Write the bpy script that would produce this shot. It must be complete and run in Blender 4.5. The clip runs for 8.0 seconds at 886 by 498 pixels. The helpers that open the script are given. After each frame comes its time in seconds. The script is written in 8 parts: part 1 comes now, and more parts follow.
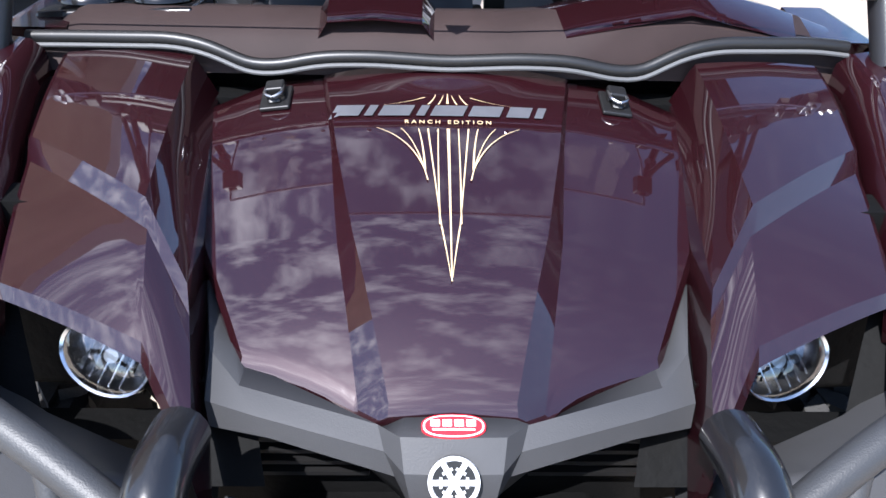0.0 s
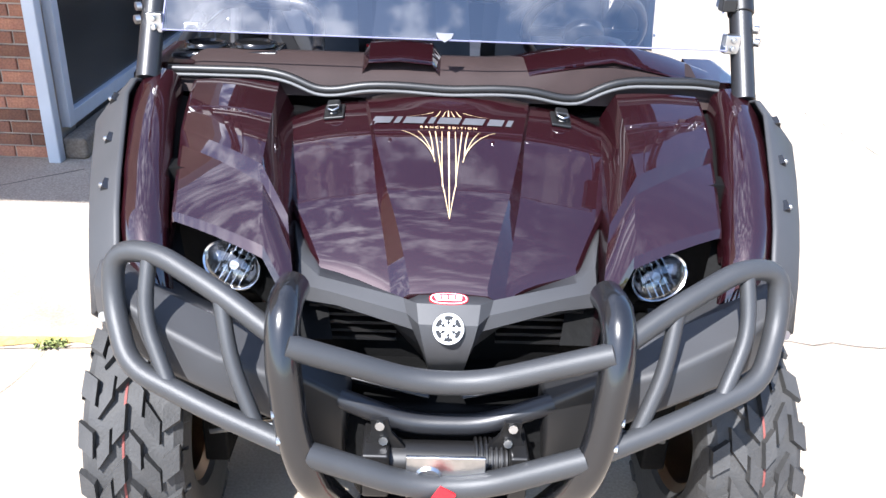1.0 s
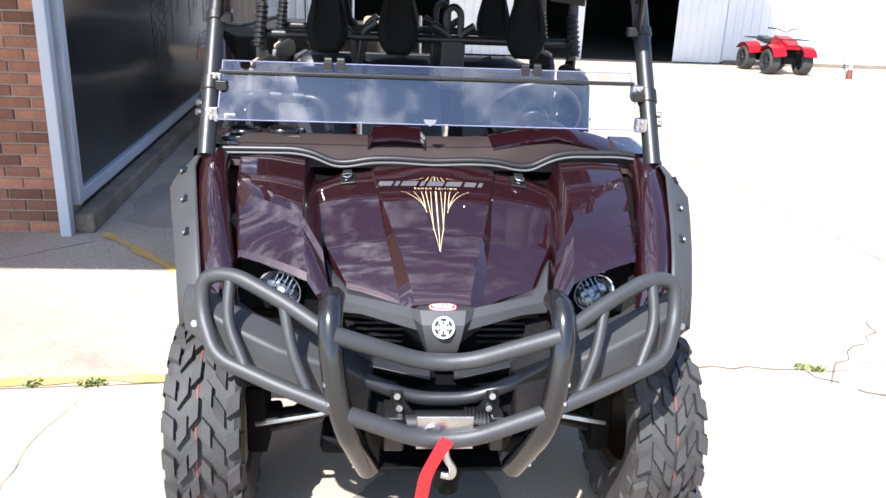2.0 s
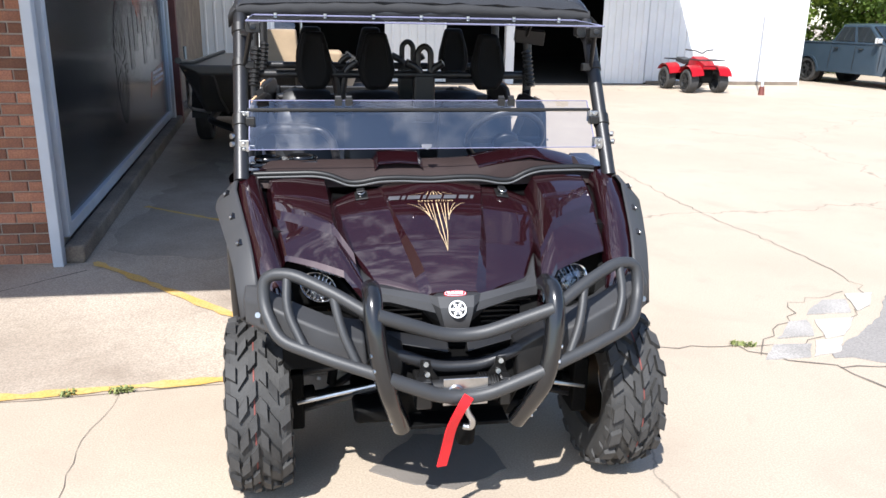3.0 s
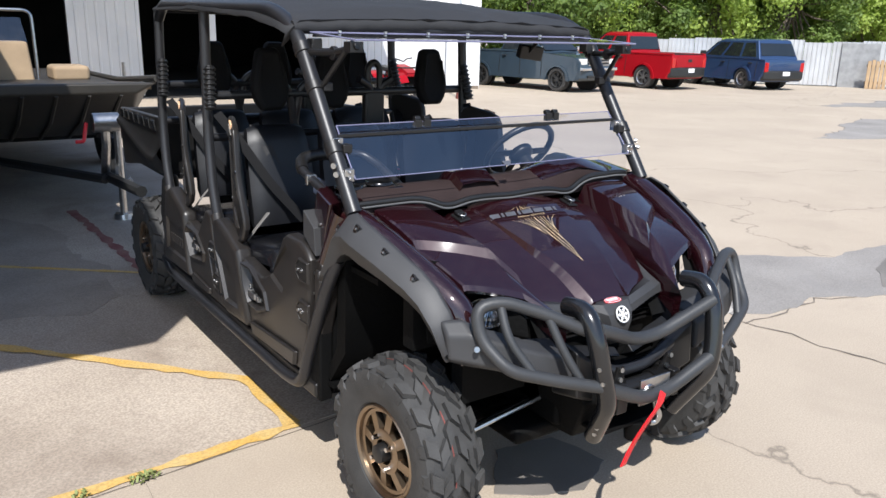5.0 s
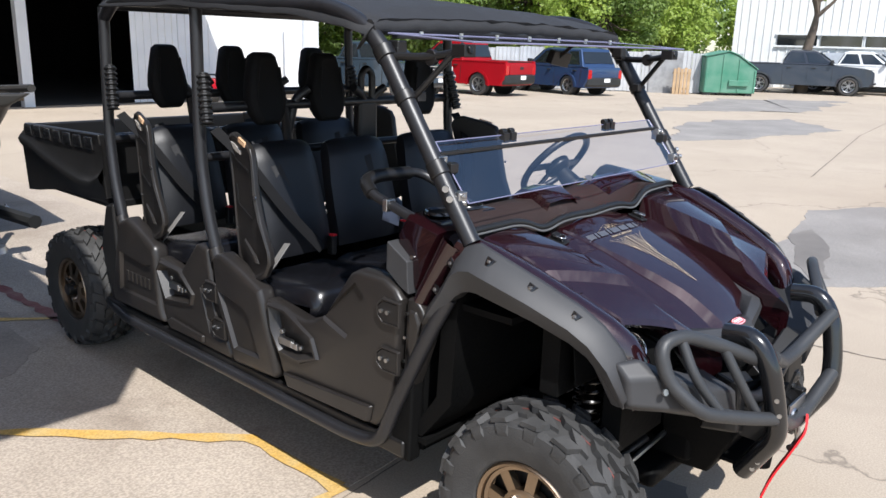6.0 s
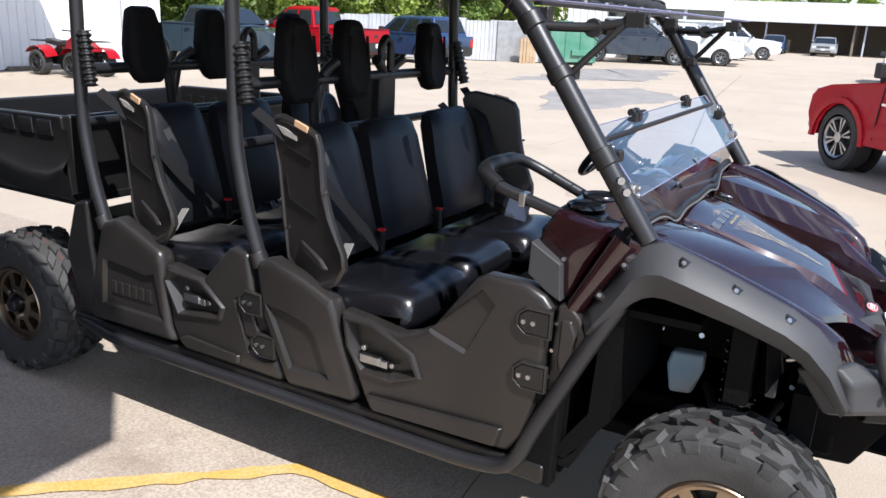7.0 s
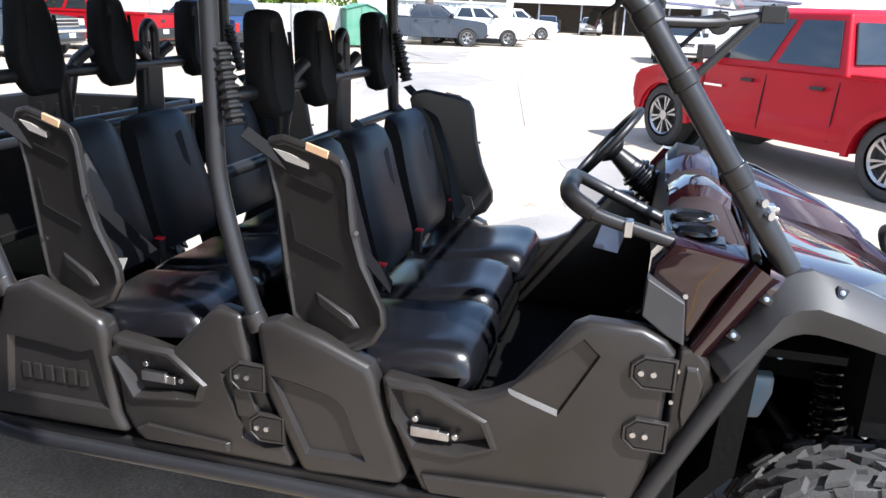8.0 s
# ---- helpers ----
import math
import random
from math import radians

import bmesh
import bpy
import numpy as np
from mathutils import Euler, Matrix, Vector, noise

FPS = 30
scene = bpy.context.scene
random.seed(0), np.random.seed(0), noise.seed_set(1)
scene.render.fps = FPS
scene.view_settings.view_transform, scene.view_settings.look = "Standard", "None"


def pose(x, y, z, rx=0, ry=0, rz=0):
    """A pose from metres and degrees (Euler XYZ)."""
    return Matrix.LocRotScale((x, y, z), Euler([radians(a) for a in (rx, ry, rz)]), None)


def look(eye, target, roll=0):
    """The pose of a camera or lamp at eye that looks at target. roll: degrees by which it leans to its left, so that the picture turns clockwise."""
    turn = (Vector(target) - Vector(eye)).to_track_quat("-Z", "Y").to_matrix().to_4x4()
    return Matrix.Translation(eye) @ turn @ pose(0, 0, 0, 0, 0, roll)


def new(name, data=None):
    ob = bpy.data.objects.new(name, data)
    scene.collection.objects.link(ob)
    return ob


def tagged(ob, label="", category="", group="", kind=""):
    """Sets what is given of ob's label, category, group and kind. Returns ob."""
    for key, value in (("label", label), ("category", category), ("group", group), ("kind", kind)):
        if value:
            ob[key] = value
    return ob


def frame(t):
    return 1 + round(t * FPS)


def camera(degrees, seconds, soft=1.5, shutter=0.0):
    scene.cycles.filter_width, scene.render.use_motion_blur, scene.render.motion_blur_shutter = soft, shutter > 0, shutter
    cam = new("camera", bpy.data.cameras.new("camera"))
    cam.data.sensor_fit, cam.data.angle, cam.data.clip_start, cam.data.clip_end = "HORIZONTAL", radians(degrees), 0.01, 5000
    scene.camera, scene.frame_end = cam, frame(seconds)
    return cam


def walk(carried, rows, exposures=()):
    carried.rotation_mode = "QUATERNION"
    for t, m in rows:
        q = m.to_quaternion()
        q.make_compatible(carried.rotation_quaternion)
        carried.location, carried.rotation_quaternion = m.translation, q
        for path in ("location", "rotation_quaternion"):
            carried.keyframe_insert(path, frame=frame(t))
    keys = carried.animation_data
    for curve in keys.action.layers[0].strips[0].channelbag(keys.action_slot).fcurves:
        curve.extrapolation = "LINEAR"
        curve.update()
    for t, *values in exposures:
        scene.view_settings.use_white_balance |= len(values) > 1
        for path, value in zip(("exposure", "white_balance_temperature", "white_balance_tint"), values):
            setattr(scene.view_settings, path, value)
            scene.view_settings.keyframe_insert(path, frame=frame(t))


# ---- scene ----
cam = camera(59.2, 8.0)
PATH = [
    (0, (-0.041, -0.954, 1.39), (0.02, 0.806, 0.443), 1.6),
    (0.5, (-0.063, -1.254, 1.439), (0.034, 0.542, 0.565), 1.7),
    (1, (-0.056, -1.569, 1.493), (0.002, 0.249, 0.661), 2.5),
    (1.5, (-0.113, -1.854, 1.529), (0.009, -0.006, 0.776), 2.6),
    (2, (-0.161, -2.149, 1.59), (-0.004, -0.259, 0.953), 2.3),
    (2.2, (-0.162, -2.254, 1.599), (0.008, -0.344, 1.029), 2.7),
    (3.3, (-0.623, -2.66, 1.671), (-0.199, -0.789, 1.104), 1.1),
    (3.5, (-0.755, -2.648, 1.673), (-0.25, -0.783, 1.154), 1.7),
    (4, (-1.141, -2.533, 1.69), (-0.459, -0.717, 1.206), 2.4),
    (4.2, (-1.321, -2.5, 1.672), (-0.538, -0.724, 1.193), 3.2),
    (5.3, (-2.087, -1.758, 1.658), (-0.864, -0.275, 1.104), 0.8),
    (5.5, (-2.198, -1.597, 1.65), (-0.885, -0.193, 1.1), 1.2),
    (6, (-2.388, -1.128, 1.622), (-0.941, 0.155, 1.116), 1.7),
    (6.5, (-2.559, -0.673, 1.607), (-0.972, 0.425, 1.082), 1.3),
    (7, (-2.626, -0.216, 1.591), (-0.949, 0.715, 1.025), 2.6),
    (7.5, (-2.557, 0.232, 1.62), (-0.799, 0.992, 1.046), 2.2),
    (8, (-2.48, 0.62, 1.589), (-0.62, 1.064, 1.004), 2.4),
]
LIGHTING = [(0.0, 1.34, 5900, 13), (0.5, 1.64, 5980, 12), (1.0, 1.62, 6000, 12), (1.5, 1.60, 6100, 12), (2.2, 1.28, 6150, 12), (3.3, 0.78, 6200, 10), (4.2, 0.50, 6200, 10), (5.5, 0.44, 6200, 10), (6.5, 0.50, 6150, 11), (7.1, 0.72, 6100, 12), (7.6, 1.0, 6050, 13), (8.0, 1.24, 6000, 11)]
walk(cam, [(t, look(eye, target, roll)) for t, eye, target, roll in PATH], LIGHTING)


# ---- world ----
SUN_WAY = Vector((-0.38, -0.70, 1.0)).normalized()   # towards the sun
world = bpy.data.worlds.new("world")
scene.world = world
world.use_nodes = True
wn = world.node_tree
sky = wn.nodes.new("ShaderNodeTexSky")
sky.sky_type = "NISHITA"
sky.sun_disc = False
sky.sun_elevation = math.asin(SUN_WAY.z)
sky.sun_rotation = math.atan2(SUN_WAY.x, SUN_WAY.y)
sky.air_density, sky.dust_density, sky.ozone_density = 1.0, 0.35, 2.0
wn.nodes["Background"].inputs[1].default_value = 0.128
# broken fair-weather clouds, laid on a flat layer overhead
co, sp = wn.nodes.new("ShaderNodeTexCoord"), wn.nodes.new("ShaderNodeSeparateXYZ")
wn.links.new(co.outputs["Generated"], sp.inputs[0])
up, dx, dy = wn.nodes.new("ShaderNodeMath"), wn.nodes.new("ShaderNodeMath"), wn.nodes.new("ShaderNodeMath")
up.operation, dx.operation, dy.operation = "MAXIMUM", "DIVIDE", "DIVIDE"
up.inputs[1].default_value = 0.12
wn.links.new(sp.outputs[2], up.inputs[0])
for node, k in ((dx, 0), (dy, 1)):
    wn.links.new(sp.outputs[k], node.inputs[0]), wn.links.new(up.outputs[0], node.inputs[1])
cb, cl, cr = wn.nodes.new("ShaderNodeCombineXYZ"), wn.nodes.new("ShaderNodeTexNoise"), wn.nodes.new("ShaderNodeMapRange")
wn.links.new(dx.outputs[0], cb.inputs[0]), wn.links.new(dy.outputs[0], cb.inputs[1])
cl.inputs["Scale"].default_value, cl.inputs["Detail"].default_value, cl.inputs["Roughness"].default_value = 9.0, 5.0, 0.60
wn.links.new(cb.outputs[0], cl.inputs["Vector"])
cr.inputs[1].default_value, cr.inputs[2].default_value, cr.inputs[3].default_value, cr.inputs[4].default_value = 0.47, 0.68, 0.0, 0.60
wn.links.new(cl.outputs[0], cr.inputs[0])
cm = wn.nodes.new("ShaderNodeMix")
cm.data_type = "RGBA"
cm.inputs["B"].default_value = (16.5, 16.2, 16.6, 1)
thin, mul = wn.nodes.new("ShaderNodeMapRange"), wn.nodes.new("ShaderNodeMath")      # the clouds thin out towards the east
thin.inputs[1].default_value, thin.inputs[2].default_value, thin.inputs[3].default_value, thin.inputs[4].default_value = -0.15, 0.40, 1.0, 0.04
mul.operation = "MULTIPLY"
wn.links.new(dx.outputs[0], thin.inputs[0]), wn.links.new(cr.outputs[0], mul.inputs[0]), wn.links.new(thin.outputs[0], mul.inputs[1])
wn.links.new(mul.outputs[0], cm.inputs["Factor"]), wn.links.new(sky.outputs[0], cm.inputs["A"])
wn.links.new(cm.outputs["Result"], wn.nodes["Background"].inputs[0])
sun = new("sun", bpy.data.lights.new("sun", "SUN"))
sun.data.energy, sun.data.angle, sun.data.color = 5.0, radians(0.55), (1.0, 0.96, 0.90)
sun.matrix_world = look(SUN_WAY * 60, (0, 0, 0))


# ---- helpers of the scene ----
def material(name, base, rough=0.5, metal=0.0, coat=0.0, bump=0.0, scale=60.0, var=0.25, var_scale=4.0, second=None, spec=0.5, spots=0.0, obj_random=0.0):
    """A surface with colour variation at two scales and fine relief."""
    m = bpy.data.materials.new(name)
    m.use_nodes = True
    n, l = m.node_tree.nodes, m.node_tree.links
    b = n["Principled BSDF"]
    b.inputs["Roughness"].default_value, b.inputs["Metallic"].default_value = rough, metal
    b.inputs["Coat Weight"].default_value, b.inputs["Coat Roughness"].default_value = coat, 0.03
    b.inputs["Specular IOR Level"].default_value = spec
    tc = n.new("ShaderNodeTexCoord")
    big, fine = n.new("ShaderNodeTexNoise"), n.new("ShaderNodeTexNoise")
    big.inputs["Scale"].default_value, big.inputs["Detail"].default_value = var_scale, 6
    fine.inputs["Scale"].default_value, fine.inputs["Detail"].default_value = scale, 3
    l.new(tc.outputs["Object"], big.inputs["Vector"]), l.new(tc.outputs["Object"], fine.inputs["Vector"])
    ramp = n.new("ShaderNodeMapRange")
    ramp.inputs[1].default_value, ramp.inputs[2].default_value = 0.3, 0.7
    l.new(big.outputs[0], ramp.inputs[0])
    mix = n.new("ShaderNodeMix")
    mix.data_type = "RGBA"
    other = second or tuple(c * (1 - var) for c in base)
    mix.inputs["A"].default_value, mix.inputs["B"].default_value = (*base, 1), (*other, 1)
    l.new(ramp.outputs[0], mix.inputs["Factor"])
    out = mix.outputs["Result"]
    if spots:
        mul = n.new("ShaderNodeMix")
        mul.data_type, mul.blend_type = "RGBA", "MULTIPLY"
        r2 = n.new("ShaderNodeMapRange")
        r2.inputs[1].default_value, r2.inputs[2].default_value = 0.35, 0.65
        r2.inputs[3].default_value, r2.inputs[4].default_value = 1 - spots, 1.0
        l.new(fine.outputs[0], r2.inputs[0])
        mul.inputs["Factor"].default_value = 1
        l.new(out, mul.inputs["A"]), l.new(r2.outputs[0], mul.inputs["B"])
        out = mul.outputs["Result"]
    if obj_random:
        info, hsv = n.new("ShaderNodeObjectInfo"), n.new("ShaderNodeHueSaturation")
        mr = n.new("ShaderNodeMapRange")
        mr.inputs[3].default_value, mr.inputs[4].default_value = 1 - obj_random, 1 + obj_random
        l.new(info.outputs["Random"], mr.inputs[0]), l.new(mr.outputs[0], hsv.inputs["Value"]), l.new(out, hsv.inputs["Color"])
        out = hsv.outputs[0]
    l.new(out, b.inputs["Base Color"])
    if bump:
        bp = n.new("ShaderNodeBump")
        bp.inputs["Strength"].default_value, bp.inputs["Distance"].default_value = bump, min(0.01, 0.6 / scale)
        l.new(fine.outputs[0], bp.inputs["Height"]), l.new(bp.outputs[0], b.inputs["Normal"])
    return m


def clear_material(name, tint, gloss=0.9, rough=0.01, ior=1.8):
    """A thin clear sheet: see-through, with Fresnel gloss."""
    m = bpy.data.materials.new(name)
    m.use_nodes = True
    n, l = m.node_tree.nodes, m.node_tree.links
    n.remove(n["Principled BSDF"])
    tr, gl, mx, fr = n.new("ShaderNodeBsdfTransparent"), n.new("ShaderNodeBsdfGlossy"), n.new("ShaderNodeMixShader"), n.new("ShaderNodeMapRange")
    lw, pw = n.new("ShaderNodeLayerWeight"), n.new("ShaderNodeMath")
    tr.inputs[0].default_value = (*tint, 1)
    gl.inputs["Roughness"].default_value, gl.inputs["Color"].default_value = rough, (gloss, gloss, gloss, 1)
    lw.inputs[0].default_value = 0.5
    pw.operation = "POWER"
    pw.inputs[1].default_value = 5.0
    fr.inputs[3].default_value, fr.inputs[4].default_value = ((ior - 1) / (ior + 1)) ** 2 * 1.6, 0.9
    l.new(lw.outputs["Facing"], pw.inputs[0]), l.new(pw.outputs[0], fr.inputs[0])
    l.new(fr.outputs[0], mx.inputs[0]), l.new(tr.outputs[0], mx.inputs[1]), l.new(gl.outputs[0], mx.inputs[2])
    l.new(mx.outputs[0], n["Material Output"].inputs[0])
    return m


def glow(name, colour, strength):
    m = bpy.data.materials.new(name)
    m.use_nodes = True
    b = m.node_tree.nodes["Principled BSDF"]
    b.inputs["Base Color"].default_value = b.inputs["Emission Color"].default_value = (*colour, 1)
    b.inputs["Emission Strength"].default_value = strength
    return m


M_PAINT = material("burgundy_paint", (0.0165, 0.0030, 0.0048), rough=0.40, metal=0.16, spec=0.1, coat=1.0, scale=900, var=0.15, var_scale=3)
M_PAINT.node_tree.nodes["Principled BSDF"].inputs["Coat IOR"].default_value = 1.74
M_PLASTIC = material("grey_plastic", (0.044, 0.044, 0.046), rough=0.52, spec=0.38, bump=0.14, scale=420, var=0.2, var_scale=5)
M_BLACKPL = material("black_plastic", (0.010, 0.0095, 0.0095), rough=0.42, bump=0.012, scale=380, var=0.3, var_scale=6)
M_DOOR = material("moulded_door_plastic", (0.0205, 0.0180, 0.0165), rough=0.36, spec=0.50, bump=0.10, scale=350, var=0.25, var_scale=5)
M_POWDER = material("powder_coat_black", (0.034, 0.035, 0.037), rough=0.48, bump=0.35, scale=500, var=0.2, var_scale=8)
M_GLOSSBLK = material("gloss_black_coat", (0.010, 0.010, 0.011), rough=0.22, coat=0.4, bump=0.03, scale=300, var=0.2)
M_TUBE = material("roll_bar_coat", (0.017, 0.017, 0.019), rough=0.38, bump=0.2, scale=500, var=0.25, var_scale=6)
M_RUBBER = material("tyre_rubber", (0.046, 0.045, 0.044), rough=0.72, bump=0.4, scale=160, var=0.35, var_scale=14)
M_BRONZE = material("bronze_alloy", (0.36, 0.275, 0.195), rough=0.34, metal=1.0, bump=0.05, scale=200, var=0.2, var_scale=9)
M_STEEL = material("bare_steel", (0.55, 0.55, 0.55), rough=0.3, metal=1.0, bump=0.1, scale=90, var=0.3, var_scale=20)
M_CHROME = material("chrome", (0.8, 0.8, 0.8), rough=0.08, metal=1.0, var=0.05)
M_VINYL = material("seat_vinyl", (0.0072, 0.0074, 0.0096), rough=0.27, spec=0.5, bump=0.08, scale=260, var=0.3, var_scale=6)
M_SEATBACK = material("backrest_vinyl", (0.0085, 0.009, 0.0115), rough=0.46, spec=0.45, bump=0.10, scale=260, var=0.3, var_scale=6)
M_HEADREST = material("headrest_foam", (0.0055, 0.0055, 0.006), rough=0.75, spec=0.2, bump=0.15, scale=300, var=0.3, var_scale=8)
M_DASH = material("dash_gloss", (0.040, 0.027, 0.025), rough=0.62, spec=0.15, scale=300, var=0.3, var_scale=7)
M_REFLECTOR = material("lamp_reflector", (0.66, 0.66, 0.67), rough=0.16, metal=1.0, var=0.35, var_scale=25)
M_FABRIC = material("roof_canvas", (0.020, 0.020, 0.022), rough=0.8, bump=0.5, scale=240, var=0.3, var_scale=3)
M_BELT = material("belt_webbing", (0.005, 0.005, 0.006), rough=0.75, spec=0.2, bump=0.3, scale=300, var=0.2)
M_TAG = material("paper_tag", (0.05, 0.07, 0.12), rough=0.5, var=0.3, var_scale=20)
M_RED = material("red_webbing", (0.75, 0.012, 0.02), rough=0.6, bump=0.4, scale=300, var=0.2)
# black underbody parts, and recesses whose shade is put into the colour
M_UNDERSHADE = material("underbody_shade_black", (0.0045, 0.0045, 0.0045), rough=0.7, spec=0.10, bump=0.2, scale=60, var=0.4)
M_LENS = clear_material("clear_lens", (0.95, 0.96, 0.97))
M_SHIELD = clear_material("polycarbonate", (0.90, 0.91, 0.94), ior=2.15)
M_APRON = clear_material("thin_polycarbonate", (0.86, 0.86, 0.88), gloss=0.8, ior=1.0)
M_EDGE = material("polycarbonate_edge", (0.20, 0.20, 0.30), rough=0.25, var=0.2)
M_PIPING = material("grey_piping", (0.10, 0.10, 0.10), rough=0.5, bump=0.2, scale=300, var=0.2)
M_GOLD = material("gold_decal", (0.62, 0.47, 0.27), rough=0.35, var=0.1)
M_SILVER = material("silver_decal", (0.20, 0.20, 0.215), rough=0.3, metal=0.6, var=0.15, var_scale=30)
M_WHITE = material("white_print", (0.8, 0.8, 0.8), rough=0.4, var=0.06)
M_LABELRED = material("red_print", (0.62, 0.02, 0.03), rough=0.35, var=0.1)
M_LABEL = material("warning_label", (0.75, 0.48, 0.28), rough=0.5, var=0.1)


def finish(ob, sharp=38):
    me = ob.data
    for p in me.polygons:
        p.use_smooth = True
    me.set_sharp_from_angle(angle=radians(sharp))


def part(name, bm, mat, parent=None, label="", bevel=0.0, sharp=38, seg=2):
    """Links a bmesh as one mesh object under a thing or a part."""
    me = bpy.data.meshes.new(name)
    bmesh.ops.recalc_face_normals(bm, faces=bm.faces)
    bm.to_mesh(me)
    bm.free()
    me.materials.append(mat)
    ob = new(name, me)
    if parent is not None:
        ob.parent = parent
    finish(ob, sharp)
    if bevel:
        mod = ob.modifiers.new("bevel", "BEVEL")
        mod.width, mod.segments, mod.limit_method, mod.angle_limit = bevel, seg, "ANGLE", radians(35)
        mod.harden_normals = True
    if label:
        tagged(ob, label)
    return ob


def thing(name, label, category, group="", kind="", m=None):
    ob = new(name)
    ob.empty_display_size = 0.1
    if m is not None:
        ob.matrix_world = m
    return tagged(ob, label, category, group, kind)


def box(bm, x0, x1, y0, y1, z0, z1, m=None):
    vs = [bm.verts.new(Vector((x, y, z)) if m is None else m @ Vector((x, y, z))) for x in (x0, x1) for y in (y0, y1) for z in (z0, z1)]
    for f in ((0, 1, 3, 2), (4, 6, 7, 5), (0, 4, 5, 1), (2, 3, 7, 6), (0, 2, 6, 4), (1, 5, 7, 3)):
        bm.faces.new([vs[i] for i in f])
    return vs


def smooth_path(pts, r=0.05, n=5):
    """A polyline with its corners rounded."""
    pts = [Vector(p) for p in pts]
    out = [pts[0]]
    for a, b, c in zip(pts, pts[1:], pts[2:]):
        d = min(r, (b - a).length * 0.48, (c - b).length * 0.48)
        p, q = b + (a - b).normalized() * d, b + (c - b).normalized() * d
        for i in range(n + 1):
            t = i / n
            out.append(p.lerp(b, t).lerp(b.lerp(q, t), t))
    out.append(pts[-1])
    return out


def sweep(bm, pts, r, seg=12, flat=1.0, cap=True, radii=None):
    """A tube along a polyline."""
    pts = [Vector(p) for p in pts]
    up, rings = None, []
    for i, p in enumerate(pts):
        d = (pts[min(i + 1, len(pts) - 1)] - pts[max(i - 1, 0)]).normalized()
        if up is None:
            up = d.orthogonal().normalized()
        up = (up - d * up.dot(d)).normalized()
        side = d.cross(up)
        rr = radii[i] if radii else r
        rings.append([bm.verts.new(p + (up * math.cos(a) + side * math.sin(a) * flat) * rr) for a in (2 * math.pi * k / seg for k in range(seg))])
    for a, b in zip(rings, rings[1:]):
        for k in range(seg):
            bm.faces.new((a[k], a[(k + 1) % seg], b[(k + 1) % seg], b[k]))
    if cap:
        bm.faces.new(rings[0][::-1]), bm.faces.new(rings[-1])


def tube(bm, pts, r, bend=0.05, seg=12):
    sweep(bm, smooth_path(pts, bend), r, seg)


def ribbon(bm, pts, width, thick, normal=(1, 0, 0)):
    """A flat strap along a polyline, its width across normal."""
    pts, nn, rings = [Vector(p) for p in pts], Vector(normal).normalized(), []
    for i, p in enumerate(pts):
        d = (pts[min(i + 1, len(pts) - 1)] - pts[max(i - 1, 0)]).normalized()
        s = (nn - d * nn.dot(d)).normalized()
        t = d.cross(s)
        rings.append([bm.verts.new(p + s * a * width / 2 + t * b * thick / 2) for a, b in ((-1, -1), (1, -1), (1, 1), (-1, 1))])
    for a, b in zip(rings, rings[1:]):
        for k in range(4):
            bm.faces.new((a[k], a[(k + 1) % 4], b[(k + 1) % 4], b[k]))
    bm.faces.new(rings[0][::-1]), bm.faces.new(rings[-1])


def loft(bm, rings, closed=True, cap=True):
    """Skins rings of equal count. closed: each ring is a loop."""
    vr = [[bm.verts.new(Vector(p)) for p in r] for r in rings]
    n = len(vr[0])
    for a, b in zip(vr, vr[1:]):
        for k in range(n if closed else n - 1):
            bm.faces.new((a[k], a[(k + 1) % n], b[(k + 1) % n], b[k]))
    if cap and closed:
        bm.faces.new(vr[0][::-1]), bm.faces.new(vr[-1])
    return vr


def lathe(bm, profile, centre, seg=40, axis="x", sign=1, cap=False):
    """Turns a profile of (along, radius) round an axis through centre."""
    c, rings = Vector(centre), []
    for a, r in profile:
        ring = []
        for k in range(seg):
            t = 2 * math.pi * k / seg
            u, v = r * math.cos(t), r * math.sin(t)
            off = {"x": (a * sign, u, v), "y": (u, a * sign, v), "z": (u, v, a * sign)}[axis]
            ring.append(c + Vector(off))
        rings.append(ring)
    loft(bm, rings, cap=cap)


def prism(bm, poly, x0, x1, inset=0.0, place=None):
    """A plate with a (y, z) outline between x0 and x1; inset shrinks the outline at x0."""
    n = len(poly)
    cy, cz = sum(p[0] for p in poly) / n, sum(p[1] for p in poly) / n
    rings = []
    for x, s in ((x0, 1 - inset), (x1, 1.0)):
        rings.append([Vector((x, cy + (y - cy) * s, cz + (z - cz) * s)) for y, z in poly])
    if place is not None:
        rings = [[place @ p for p in r] for r in rings]
    loft(bm, rings)


def disc(bm, c, n, r, depth, seg=16, r2=None):
    """A short cylinder from c along n."""
    n = Vector(n).normalized()
    m = Matrix.Translation(Vector(c) + n * depth / 2) @ n.to_track_quat("Z", "Y").to_matrix().to_4x4()
    bmesh.ops.create_cone(bm, cap_ends=True, segments=seg, radius1=r, radius2=r if r2 is None else r2, depth=depth, matrix=m)


def curve(points, t):
    """Linear interpolation in a table of (t, value)."""
    if t <= points[0][0]:
        return points[0][1]
    for (a, u), (b, v) in zip(points, points[1:]):
        if t <= b:
            return u + (v - u) * (t - a) / (b - a)
    return points[-1][1]


